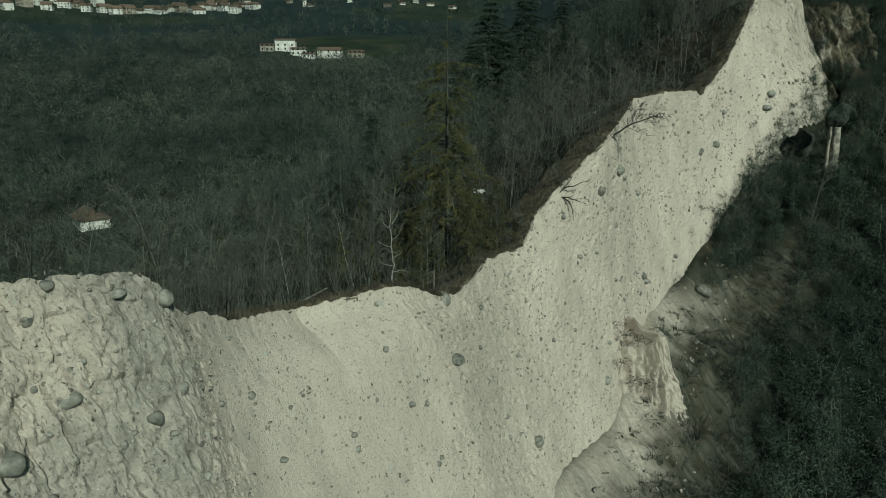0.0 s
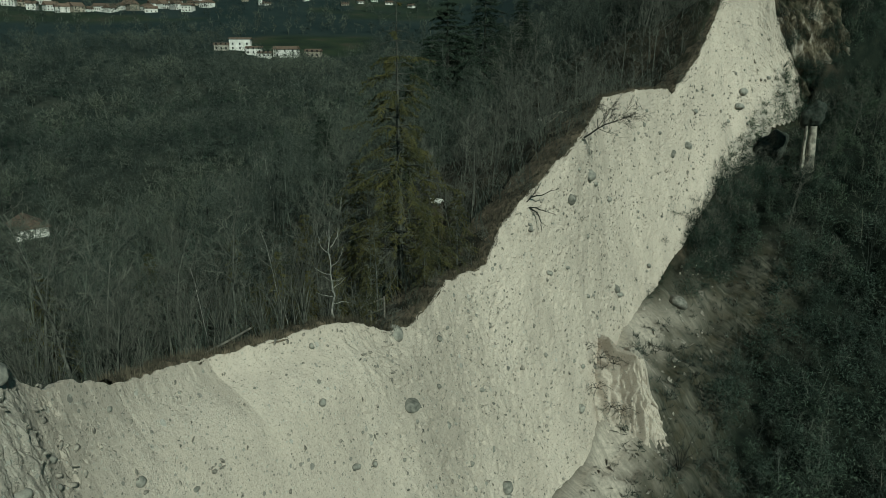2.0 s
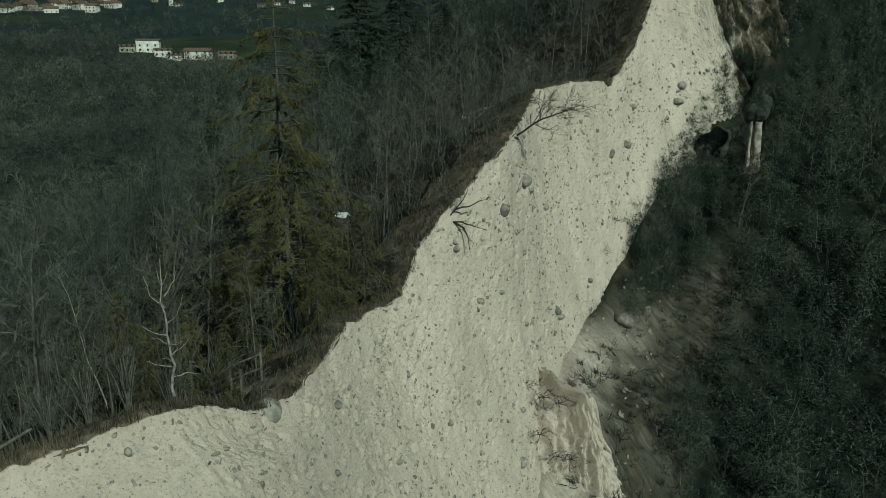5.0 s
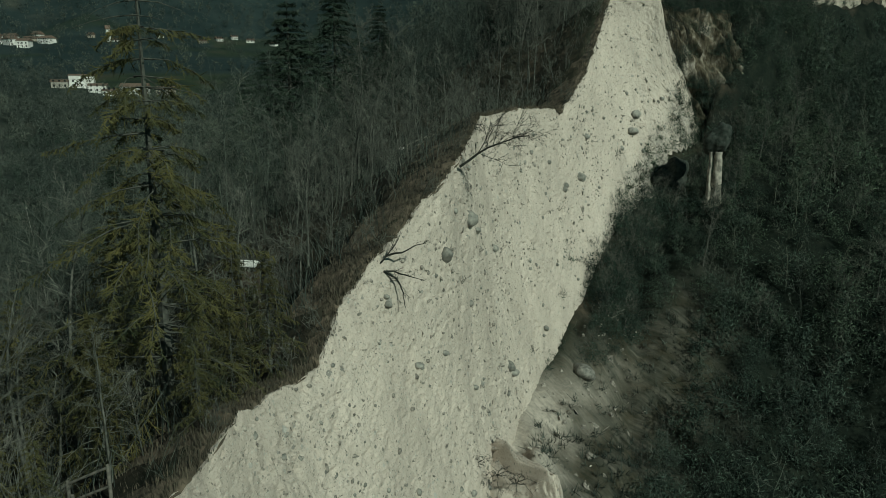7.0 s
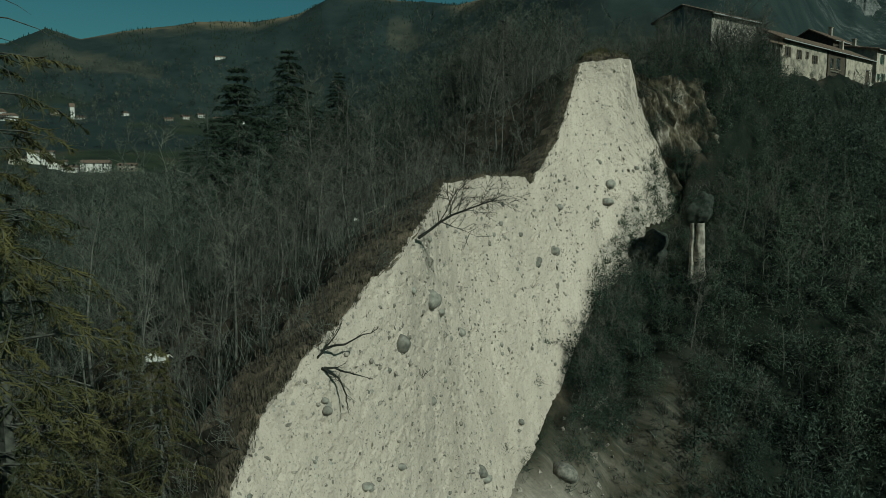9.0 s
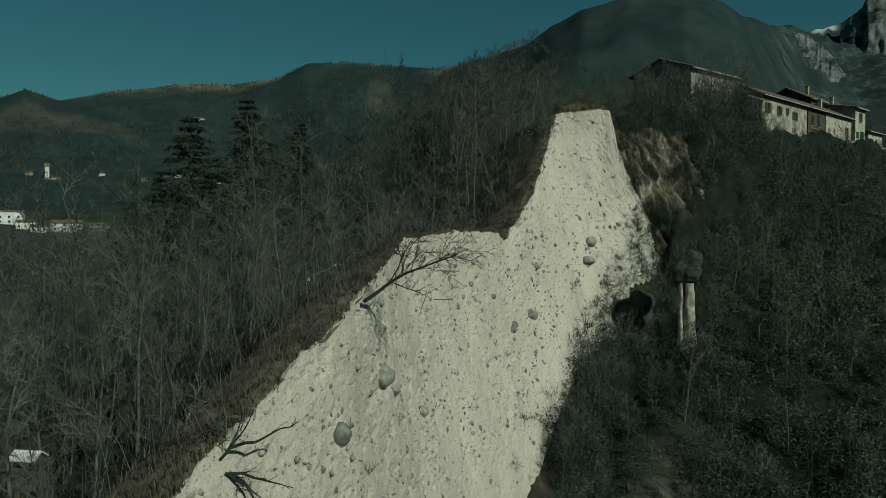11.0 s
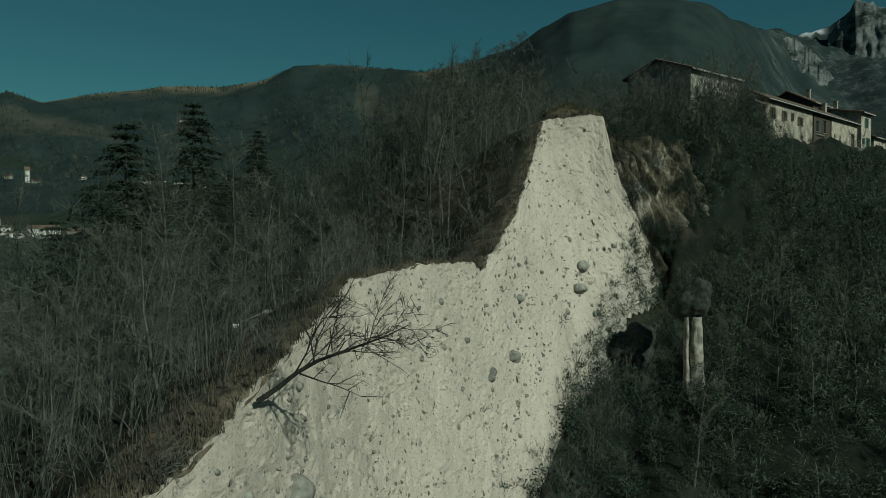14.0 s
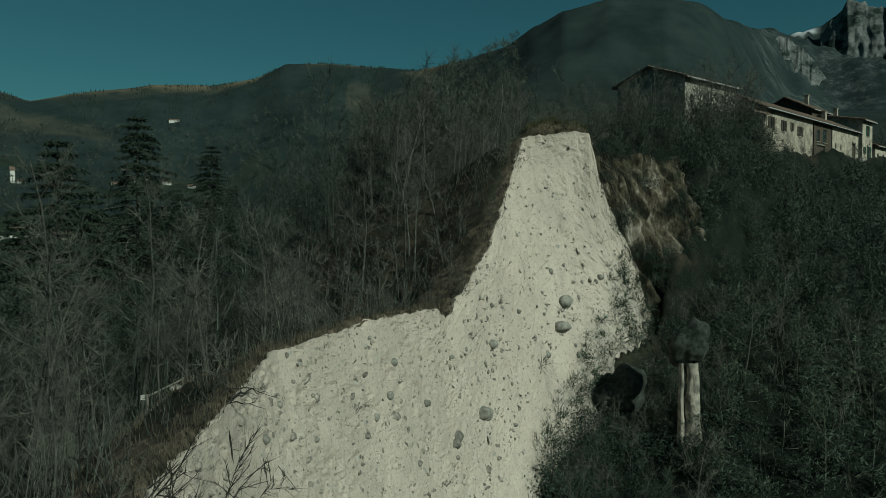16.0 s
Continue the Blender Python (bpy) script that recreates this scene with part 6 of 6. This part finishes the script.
def build_steps():
    root = tagged(new("log_steps"), "log steps on the path between the fences", "steps")
    root.matrix_world = pose(-1.0, 45.9, float(ground_z(-1.0, 45.9)) + 0.05, 0, 0, 152)
    for k in range(8):
        part("tread", box_mesh("tread", GREYWOOD, (0.34 * k, 0.34 * k + 0.16, -0.5, 0.5, -0.25 * k - 0.20, -0.25 * k + 0.05)), root)


build_steps()
log = tagged(new("fallen_log"), "pale sawn log lying along the cliff edge", "log")
log.matrix_world = pose(-7.75, 35.3, -12.86)
v, f = tubes([(0, 0, 0, 0.7, 1.3, 0.02, 0.06, 0.055), (0.7, 1.3, 0.02, 1.4, 2.7, 0.05, 0.055, 0.05)], 9)
part("trunk", soup("trunk", v, f, [GREYWOOD], smooth=True), log)
v, f = tubes([(-0.02, -0.04, 0, 0.0, 0.0, 0, 0.058, 0.059)], 9)
part("cut_end", soup("cut_end", np.concatenate([v, [(-0.02, -0.04, 0)]]), np.array([(18, k, (k + 1) % 9) for k in range(9)]), [PALEBARK]), log)


def notice_board():
    root = tagged(new("notice_board"), "wooden notice board under a small pale roof", "notice board")
    x, y = 3.2, 64.5
    root.matrix_world = pose(x, y, max(float(ground_z(x, y)), -14.6), 0, 0, -25)
    for px in (-0.46, 0.46):
        part("post", box_mesh("post", DARKWOOD, (px - 0.06, px + 0.06, -0.06, 0.06, -4.0, 2.0)), root)
    part("panel", box_mesh("panel", DARKWOOD, (-0.40, 0.40, -0.03, 0.03, 0.8, 1.6)), root)
    bm = bmesh.new()
    for sgn in (-1, 1):
        a = [(-0.52, 0.36 * sgn, 1.95), (0.52, 0.36 * sgn, 1.95), (0.52, 0, 2.2), (-0.52, 0, 2.2)]
        v = [bm.verts.new(p) for p in a] + [bm.verts.new((p[0], p[1], p[2] - 0.05)) for p in a]
        for f in ((0, 1, 2, 3), (7, 6, 5, 4), (0, 4, 5, 1), (1, 5, 6, 2), (2, 6, 7, 3), (3, 7, 4, 0)):
            bm.faces.new([v[i] for i in f])
    bmesh.ops.recalc_face_normals(bm, faces=bm.faces)
    part("roof", bm_mesh("roof", bm, WHITE), root, "pale sheet roof")


notice_board()
sign = tagged(new("path_sign"), "small white sign on a post beside the path", "sign")
sign.matrix_world = pose(15.1, 84.6, float(ground_z(15.1, 84.6)), 0, 0, -18)
timber("post", (0, 0, -0.4), (0, 0, 1.5), 0.03, sign, GREYWOOD)
part("plate", box_mesh("plate", WHITE, (-0.16, 0.16, -0.05, -0.03, 1.3, 1.5)), sign)
for k in range(2):
    part("mark", box_mesh("mark", DARKWOOD, (-0.11, 0.11 - 0.06 * k, -0.056, -0.05, 1.42 - 0.08 * k, 1.45 - 0.08 * k)), sign)
for k, (x, y, r) in enumerate(((16.9, 83.4, 0.36), (16.4, 83.0, 0.28), (17.2, 83.9, 0.30), (16.1, 82.3, 0.32), (16.7, 82.2, 0.24), (16.3, 81.7, 0.30), (16.6, 81.0, 0.26))):
    boulder(k, x, y, float(ground_z(x, y)) + 0.1, r, "pale rough stone beside the path", (1.2, 1, 0.7), "stones beside the path").data = stone_mesh(70 + k, 2, 0.45, RUBBLE)

pale = bare_tree("birch_tree", 140, 7.5, "slender pale barked tree in the wood", PALEBARK, TWIGS, limbs=10, spread=0.22, start=0.40, r=0.005, lean=0.12)
for k, (x, y, h, tilt) in enumerate(((-5.2, 41.5, 5.5, -14), (-8.8, 40, 5.0, -6), (-14, 88, 9, 2), (3, 84, 6, 3), (-1.5, 57, 6, 8), (24, 104, 8, 3), (45.5, 118, 11, 2))):
    ob = pale if k == 0 else copy_thing(pale, pose(0, 0, 0))
    sc = h / 7.5
    ob.matrix_basis = pose(x, y, float(ground_z(x, y)) - 0.2, 0, tilt, 50 * k) @ Matrix.Diagonal((sc, sc, sc, 1))
    tagged(ob, group="pale trees of the wood")


def build_grass():
    rng = np.random.RandomState(77)
    n = 5200
    s = rng.uniform(S_EDGE[8], S_EDGE[CROWN - 1], n)
    off = 0.08 + 5.0 * rng.rand(n) ** 2
    top = wall_at(s, np.zeros(n))
    top[:, 2] += rim_jag(s)
    p = top - wall_out(s) * np.array([1, 1, 0]) * off[:, None]
    p[:, 2] = np.where(off < 3.4, top[:, 2] + 0.03 - 0.48 * np.maximum(off - 0.55, 0), ground_z(p[:, 0], p[:, 1]))
    vs, fs = [], []
    for b in range(5):
        a = rng.rand(n) * 6.283
        h = rng.uniform(0.12, 0.42, n)
        lean = rng.uniform(0.1, 0.5, n)
        w = 0.018
        d = np.stack([np.cos(a), np.sin(a), np.zeros(n)], -1)
        q = np.stack([-np.sin(a), np.cos(a), np.zeros(n)], -1)
        o = p + rng.normal(0, 0.09, (n, 3)) * (1, 1, 0)
        tip = o + d * (lean * h)[:, None] + np.array([0, 0, 1.0]) * h[:, None]
        vs.append(np.stack([o + q * w, o - q * w, o + d * 0.02, tip], 1).reshape(-1, 3))
        i = (np.arange(n) * 4 + b * n * 4)[:, None]
        fs += [np.concatenate([i, i + 1, i + 3], 1), np.concatenate([i + 1, i + 2, i + 3], 1), np.concatenate([i + 2, i, i + 3], 1)]
    tagged(new("dry_grass", soup("dry_grass", np.concatenate(vs), np.concatenate(fs), [DRYGRASS])), "tufts of dry brown grass along the cliff edge", "grass", kind="stuff")


DRYGRASS = plain("dry_grass", (0.026, 0.026, 0.019), (0.105, 0.090, 0.064), 0.5, 0.95, 0.1, 0.02, "island")
build_grass()


def house_trees():
    """Bare ivy-hung trees on the brink below the houses."""
    first = []
    for k in range(2):
        ob = bare_tree("brink_tree", 170 + k, 9.0, "dark bare tree hung with ivy on the brink below the houses", limbs=19, spread=0.40, start=0.10, subs=7, fuzz=11)
        rng = np.random.RandomState(173 + k)
        stem = rng.normal(0, 1, (5, 2)) * 0.9
        vs, fs = [], []
        for j in range(5):
            v, f = leaf_soup(rng, 520, 0.085, np.array([0.62, 0.62, 1.6 + 0.5 * (j % 2)]))
            vs.append(v + np.array([stem[j, 0] * 0.8, stem[j, 1] * 0.8, 0.5 + 0.7 * j]))
            fs.append(f + 520 * 4 * j)
        part("ivy", soup("ivy", np.concatenate(vs), np.concatenate(fs), [IVY]), ob)
        first.append(ob)
    spots = [(61, 107.5, 8), (63.5, 108.8, 9), (65.5, 110.0, 9.5), (67.5, 111.2, 10), (70, 112.5, 9), (58, 106.5, 7.5), (73.5, 114.2, 7), (55, 106.0, 7), (78.5, 116.6, 3.6), (51.8, 105.4, 6.4), (83, 118.0, 2.0), (89, 121.0, 1.6), (95, 123.8, 1.5), (69, 110.6, 8), (49.8, 105.7, 7), (72, 111.9, 7.0),
             (59.6, 108.6, 9), (56.6, 107.6, 8.6), (53.4, 107.2, 8), (62.4, 106.9, 6), (66.6, 109.2, 6.5), (64.4, 112.0, 10), (60.6, 111.0, 10), (50.6, 108.4, 8), (47.8, 108.0, 7), (71.6, 113.8, 9), (75.6, 114.6, 5), (81, 117.0, 2.4), (86, 119.2, 1.7), (92, 122.0, 1.6), (99, 125.2, 1.6), (104, 127.6, 1.6), (109, 129.6, 1.6), (57.5, 110.5, 9.5), (54.0, 110.0, 9)]
    for k, (x, y, h) in enumerate(spots):
        ob = first[k] if k < 2 else copy_thing(first[k % 2], pose(0, 0, 0))
        sc = h / 9.0
        ob.matrix_basis = pose(x, y, max(float(ground_z(x, y)), float(ground_z(x, y + 1.2))) - 0.3, 5 * math.sin(k * 2.1), 5 * math.cos(k * 1.3), 83 * k) @ Matrix.Diagonal((sc, sc, sc, 1))
        tagged(ob, group="trees below the houses")


house_trees()


def build_foot_scrub():
    """Bushes at the cliff foot round the pillars and on the earth bank."""
    rng = np.random.RandomState(91)
    first = None
    spots = [(50.5, 98.0), (52.5, 98.8), (54.5, 100.2), (48.6, 96.0), (45.0, 94.2), (43.2, 93.6), (40.8, 92.2), (38.4, 90.6), (50.2, 94.5), (46.8, 92.0), (44.2, 91.2), (41.5, 89.5), (36.6, 88.0), (34.4, 86.6), (38.8, 87.5), (52.6, 95.5), (55.8, 98.2), (33.6, 83.0), (57.6, 100.6), (60.5, 101.8), (32.2, 80.8), (47.2, 89.0), (49.6, 88.8), (50.4, 91.4), (46.4, 94.6), (45.2, 96.0), (42.4, 95.0), (39.6, 93.0), (44.0, 89.2), (40.0, 86.0), (36.0, 84.2), (30.4, 79.0), (33.8, 80.4), (52.0, 92.6), (54.4, 95.8), (56.8, 97.8), (48.0, 87.2), (35.2, 81.8), (57.5, 104.2), (59.0, 104.6), (60.5, 105.2), (58.2, 105.4), (59.8, 106.2), (56.4, 104.4), (61.8, 105.8), (57.4, 103.2), (59.2, 103.2), (61.0, 103.8), (63.0, 105.4), (64.6, 106.4),
             (33.6, 84.2), (34.8, 85.4), (36.0, 86.8), (37.4, 88.2), (38.8, 89.6), (40.4, 91.0), (42.0, 92.8), (36.8, 86.2), (39.6, 89.2), (38.0, 87.4), (43.8, 94.0), (41.4, 91.2), (35.0, 84.2)]
    bank = sheet_between(BANK_EDGE, BANK_FOOT, 40, 20, 75, 0.75)
    fixed = [None] * len(spots) + [tuple(bank[rng.randint(4, 40), rng.randint(0, 20)]) for _ in range(18)] + [tuple(bank[rng.randint(20, 40), rng.randint(0, 20)]) for _ in range(34)] + [tuple(bank[3 + k, 0]) for k in range(0, 36, 2)] + [(54.5, 102.3, -7.0), (55.4, 101.8, -9.0), (53.8, 102.4, -4.8), (56.2, 102.4, -6.0), (55.0, 103.0, -3.2)] + [tuple(bank[rng.randint(1, 16), rng.randint(0, 18)]) for _ in range(22)]
    spots = spots + [(p[0], p[1] - 0.2) for p in fixed if p]
    for k, (x, y) in enumerate(spots):
        if first is None:
            first = ob = bare_tree("foot_bush", 180, 3.4, "dark evergreen bush at the cliff foot", limbs=13, spread=0.6, start=0.06, subs=4, fuzz=7)
            v, f = leaf_soup(np.random.RandomState(181), 1300, 0.085, np.array([0.95, 0.95, 1.1]))
            part("foliage", soup("foliage", v, f, [IVY]), first)
        else:
            ob = copy_thing(first, pose(0, 0, 0))
        sc = rng.uniform(0.6, 1.25) * (0.62 if fixed[k] else 1.0)
        ob.matrix_basis = pose(x, y, (fixed[k][2] if fixed[k] else float(ground_z(x, y))) - 0.2, rng.normal(0, 6), rng.normal(0, 6), rng.rand() * 360) @ Matrix.Diagonal((sc, sc, sc, 1))
        tagged(ob, group="bushes at the cliff foot", category="bush")


build_foot_scrub()


def build_cap():
    """The sod on top of the promontory, with grass and bushes."""
    along_, back_ = np.array([0.952, -0.305]), np.array([0.305, 0.952])
    n, m = 40, 24
    a, r = np.meshgrid(np.linspace(0, 2 * math.pi, n), np.linspace(0, 1, m), indexing="ij")
    lob = 1 + 0.16 * fbm(a * 1.5, a * 0, 1.0, 3, 41) * np.sin(a / 2)
    px = 3.1 * r * lob * np.cos(a)
    py = 1.5 * r * lob * np.sin(a) + 1.55
    x, y = 44.3 + along_[0] * px + back_[0] * py, 102.15 + along_[1] * px + back_[1] * py
    z = 6.75 + 1.05 * (1 - r ** 2) ** 0.6 + 0.16 * fbm(x, y, 0.9, 3, 42) - 0.5 * step(0.9, 1.0, r)
    z[-1] = z[0]
    cap = tagged(new("turf_cap", grid_mesh("turf_cap", np.stack([x, y, z], -1), TURF)), "dark sod with dry grass on top of the promontory", "turf", kind="structure")
    rng = np.random.RandomState(43)
    k = 2600
    i, j = rng.randint(0, n, k), rng.randint(0, m, k)
    p = np.stack([x[i, j], y[i, j], z[i, j]], -1) + rng.normal(0, 0.07, (k, 3))
    d = rng.normal(0, 0.45, (k, 3)) + np.array([0, 0, 0.9]) + np.stack([x[i, j] - 44.6, y[i, j] - 103.1, 0 * p[:, 0]], -1) * 0.15
    d /= np.linalg.norm(d, axis=1)[:, None]
    v, f = slivers(rng, p, d, rng.uniform(0.2, 0.55, (k, 1)), 0.05)
    tagged(new("cap_grass", soup("cap_grass", v, f, [OLIVEGRASS])), "yellowish grass on top of the promontory", "grass", kind="stuff")
    for q, (bx, by, s) in enumerate(((42.4, 104.2, 0.34), (43.2, 104.4, 0.30), (46.6, 102.8, 0.34), (47.4, 103.0, 0.42), (45.2, 103.9, 0.30))):
        ob = copy_thing(bpy.data.objects["foot_bush"], pose(0, 0, 0))
        ob.matrix_basis = pose(bx, by, 6.8, 0, 0, 70 * q) @ Matrix.Diagonal((s, s, s, 1))
        tagged(ob, "low dark bush on top of the promontory", "bush", "bushes on the promontory")


OLIVEGRASS = plain("olive_grass", (0.030, 0.034, 0.014), (0.105, 0.098, 0.045), 0.6, 0.95, 0.1, 0.02, "island")
build_cap()
dead_tree("exposed_roots", "dark bare roots and branches hanging beside the promontory", (47.9, 101.5, 4.2), [
    [(-0.4, 0.3, 1.6), (0.1, -0.2, 0.6), (0.5, -0.3, -0.8), (0.9, -0.3, -2.2)],
    [(0.0, 0.0, 0.4), (0.9, -0.3, -0.2), (1.9, -0.4, -0.6), (3.2, -0.5, -0.2), (4.6, -0.4, 0.3)],
    [(0.6, -0.3, -1.2), (1.2, -0.5, -2.4), (1.3, -0.5, -3.8)],
    [(0.2, 0.0, 1.0), (0.9, -0.3, 1.2), (1.7, -0.5, 0.6), (2.2, -0.6, 0.9)],
    [(1.9, -0.4, -0.6), (2.4, -0.7, -1.5), (2.3, -0.8, -2.6)],
    [(-0.6, 0.2, 2.0), (-0.1, -0.2, 2.6), (0.7, -0.4, 2.9), (1.5, -0.4, 2.4)]], 52, 0.06, DARKBARK, 9, 0.45)
dead_tree("exposed_roots", "dark roots hanging down the pale cliff from its edge", (18.1, 73.4, -6.1), [
    [(0.1, 0.2, 0.0), (0.1, -0.15, -0.75), (-0.5, -1.4, -0.9), (-1.1, -2.9, -1.05), (-1.8, -4.6, -1.05)],
    [(0.0, 0.0, -0.3), (0.22, -0.1, -1.2), (0.3, 0.1, -2.15), (0.1, -0.75, -2.7)],
    [(0.2, 0.3, 0.1), (0.9, 1.4, 0.1), (1.6, 2.6, -0.35)]], 53, 0.04, DARKBARK, 4, 0.22)
dead_tree("overhanging_shrub", "bare shrub leaning out over the cliff edge beside the path", (17.7, 73.6, -6.2), [
    [(0, 0, -0.2), (0.5, 0.2, 0.5), (1.3, 0.4, 0.4), (2.2, 0.6, -0.05)], [(0, 0, -0.2), (0.2, 0.2, 0.8), (0.7, 0.4, 1.7)],
    [(0, 0, -0.1), (-0.3, 0.2, 0.9), (-0.9, 0.4, 1.8)], [(0, 0, 0), (0.8, 0.0, 0.1), (1.7, 0.2, -0.25)], [(0, 0, 0), (0.4, 0.3, 1.0), (1.2, 0.6, 1.4)]], 54, 0.035, DARKBARK, 9, 0.4)


def build_path():
    """The trodden sandy path behind the cliff edge."""
    n = 30
    k = np.linspace(0, 1, n)
    cx, cy = 16.6 + 1.6 * k, 81.0 + 5.4 * k
    rows = []
    for j, (w, drop) in enumerate(((-0.9, 1.6), (-0.78, 0.10), (-0.4, 0.0), (0.0, 0.03), (0.35, 0.0), (0.55, 0.10), (0.65, 0.5))):
        px = cx + w + 0.14 * fbm(k * 6, k * 0 + j, 1.0, 3, 95)
        rows.append(np.stack([px, cy, ground_z(px, cy) + 0.16 - 0.4 * drop + 0.07 * fbm(k * 9, k * 0 + j, 1.0, 3, 96)], -1))
    tagged(new("path", grid_mesh("path", np.stack(rows, 1), MARL)), "pale trodden path of sand and stones", "path", kind="structure")


build_path()


def build_wall_scrub():
    """Bare twigs and small leaves spreading over the lower and outer wall."""
    rng = np.random.RandomState(97)
    n = 9000
    s, v = rng.uniform(100, S_MAX - 0.5, n), rng.uniform(0.08, 0.97, n)
    chance = 0.42 * overgrown(s, v) + 0.5 * step(0.84, 0.95, v + 0.08 * fbm(s, v * 22, 0.4, 3, 29)) * step(104, 112, s)
    ok = rng.rand(n) < chance
    s, v = s[ok], v[ok]
    p = wall_at(s, v)
    temps = []
    for k in range(5):
        r = np.random.RandomState(980 + k)
        d = r.normal(0, 0.7, (26, 3)) + np.array([0.15, -0.45, 0.35])
        d /= np.linalg.norm(d, axis=1)[:, None]
        b = d * r.uniform(0, 0.5, (26, 1)) + r.normal(0, 0.06, (26, 3))
        tv, tf = slivers(r, b, d, r.uniform(0.25, 0.75, (26, 1)), 0.035)
        lv, lf = bush(985 + k, 2, 12, 0.08, 0.5)
        temps.append((np.concatenate([tv, lv]), np.concatenate([tf, lf + len(tv)])) if k < 3 else (tv, tf))
    places = np.concatenate([p, rng.uniform(0.5, 1.5, (len(p), 1))], 1)
    thicket("wall_scrub", "dark twigs and ivy creeping over the pale wall", "scrub", temps, places, rng, SCRUB)


build_wall_scrub()


def build_fan_growth():
    """Dry grass and twigs on the overgrown scree fan."""
    rng = np.random.RandomState(99)
    x, y = scatter(rng, 14, 46, 46, 84, 0.62)
    f = near_line(FOOT, x, y)[0]
    ok = (f > 1.2) & (f < 14) & (fbm(x * 0.8 - y * 0.5, x * 0.1 + y * 0.16, 1.0, 3, 94) > rng.uniform(-0.7, 0.7, len(x)))
    x, y = x[ok], y[ok]
    temps = []
    for k in range(4):
        r = np.random.RandomState(970 + k)
        d = r.normal(0, 0.5, (16, 3)) + np.array([0.35, -0.2, 0.75])
        d /= np.linalg.norm(d, axis=1)[:, None]
        temps.append(slivers(r, r.normal(0, 0.16, (16, 3)) * (1, 1, 0.2), d, r.uniform(0.25, 0.75, (16, 1)), 0.045))
    places = np.stack([x, y, ground_z(x, y) - 0.05, rng.uniform(0.6, 1.5, len(x))], 1)
    thicket("fan_growth", "dry grass and twigs on the overgrown scree fan", "grass", temps, places, rng, FARTWIGS)


build_fan_growth()
BUSHES = [(110.0, 0.16), (104.0, 0.29), (116.5, 0.42), (122.0, 0.16), (S_EDGE[17] - 2.0, 0.29)]
BUSHES += [(S_EDGE[24] + 0.2 + 0.55 * k, 0.22 + 0.075 * k) for k in range(7)] + [(S_EDGE[23] + 1.2 * k, 0.55 + 0.05 * (k % 4)) for k in range(4)] + [(S_EDGE[21] + 0.9 * k, 0.70 + 0.04 * (k % 3)) for k in range(5)]
for k, (s, depth) in enumerate(BUSHES):
    p = wall_at(np.array([s]), np.array([depth]))[0]
    dead_tree("cliff_bush", "small bare bush growing on the cliff face", tuple(p), [
        [(0, 0.1, -0.1), (0.25 * math.cos(a), -0.15, 0.3), (0.55 * math.cos(a), -0.35, 0.45 + 0.3 * math.sin(a * 2))] for a in np.arange(0.2 + k, 6.2 + k, 1.2)], 90 + k, 0.014, BARK, 5, 0.45)
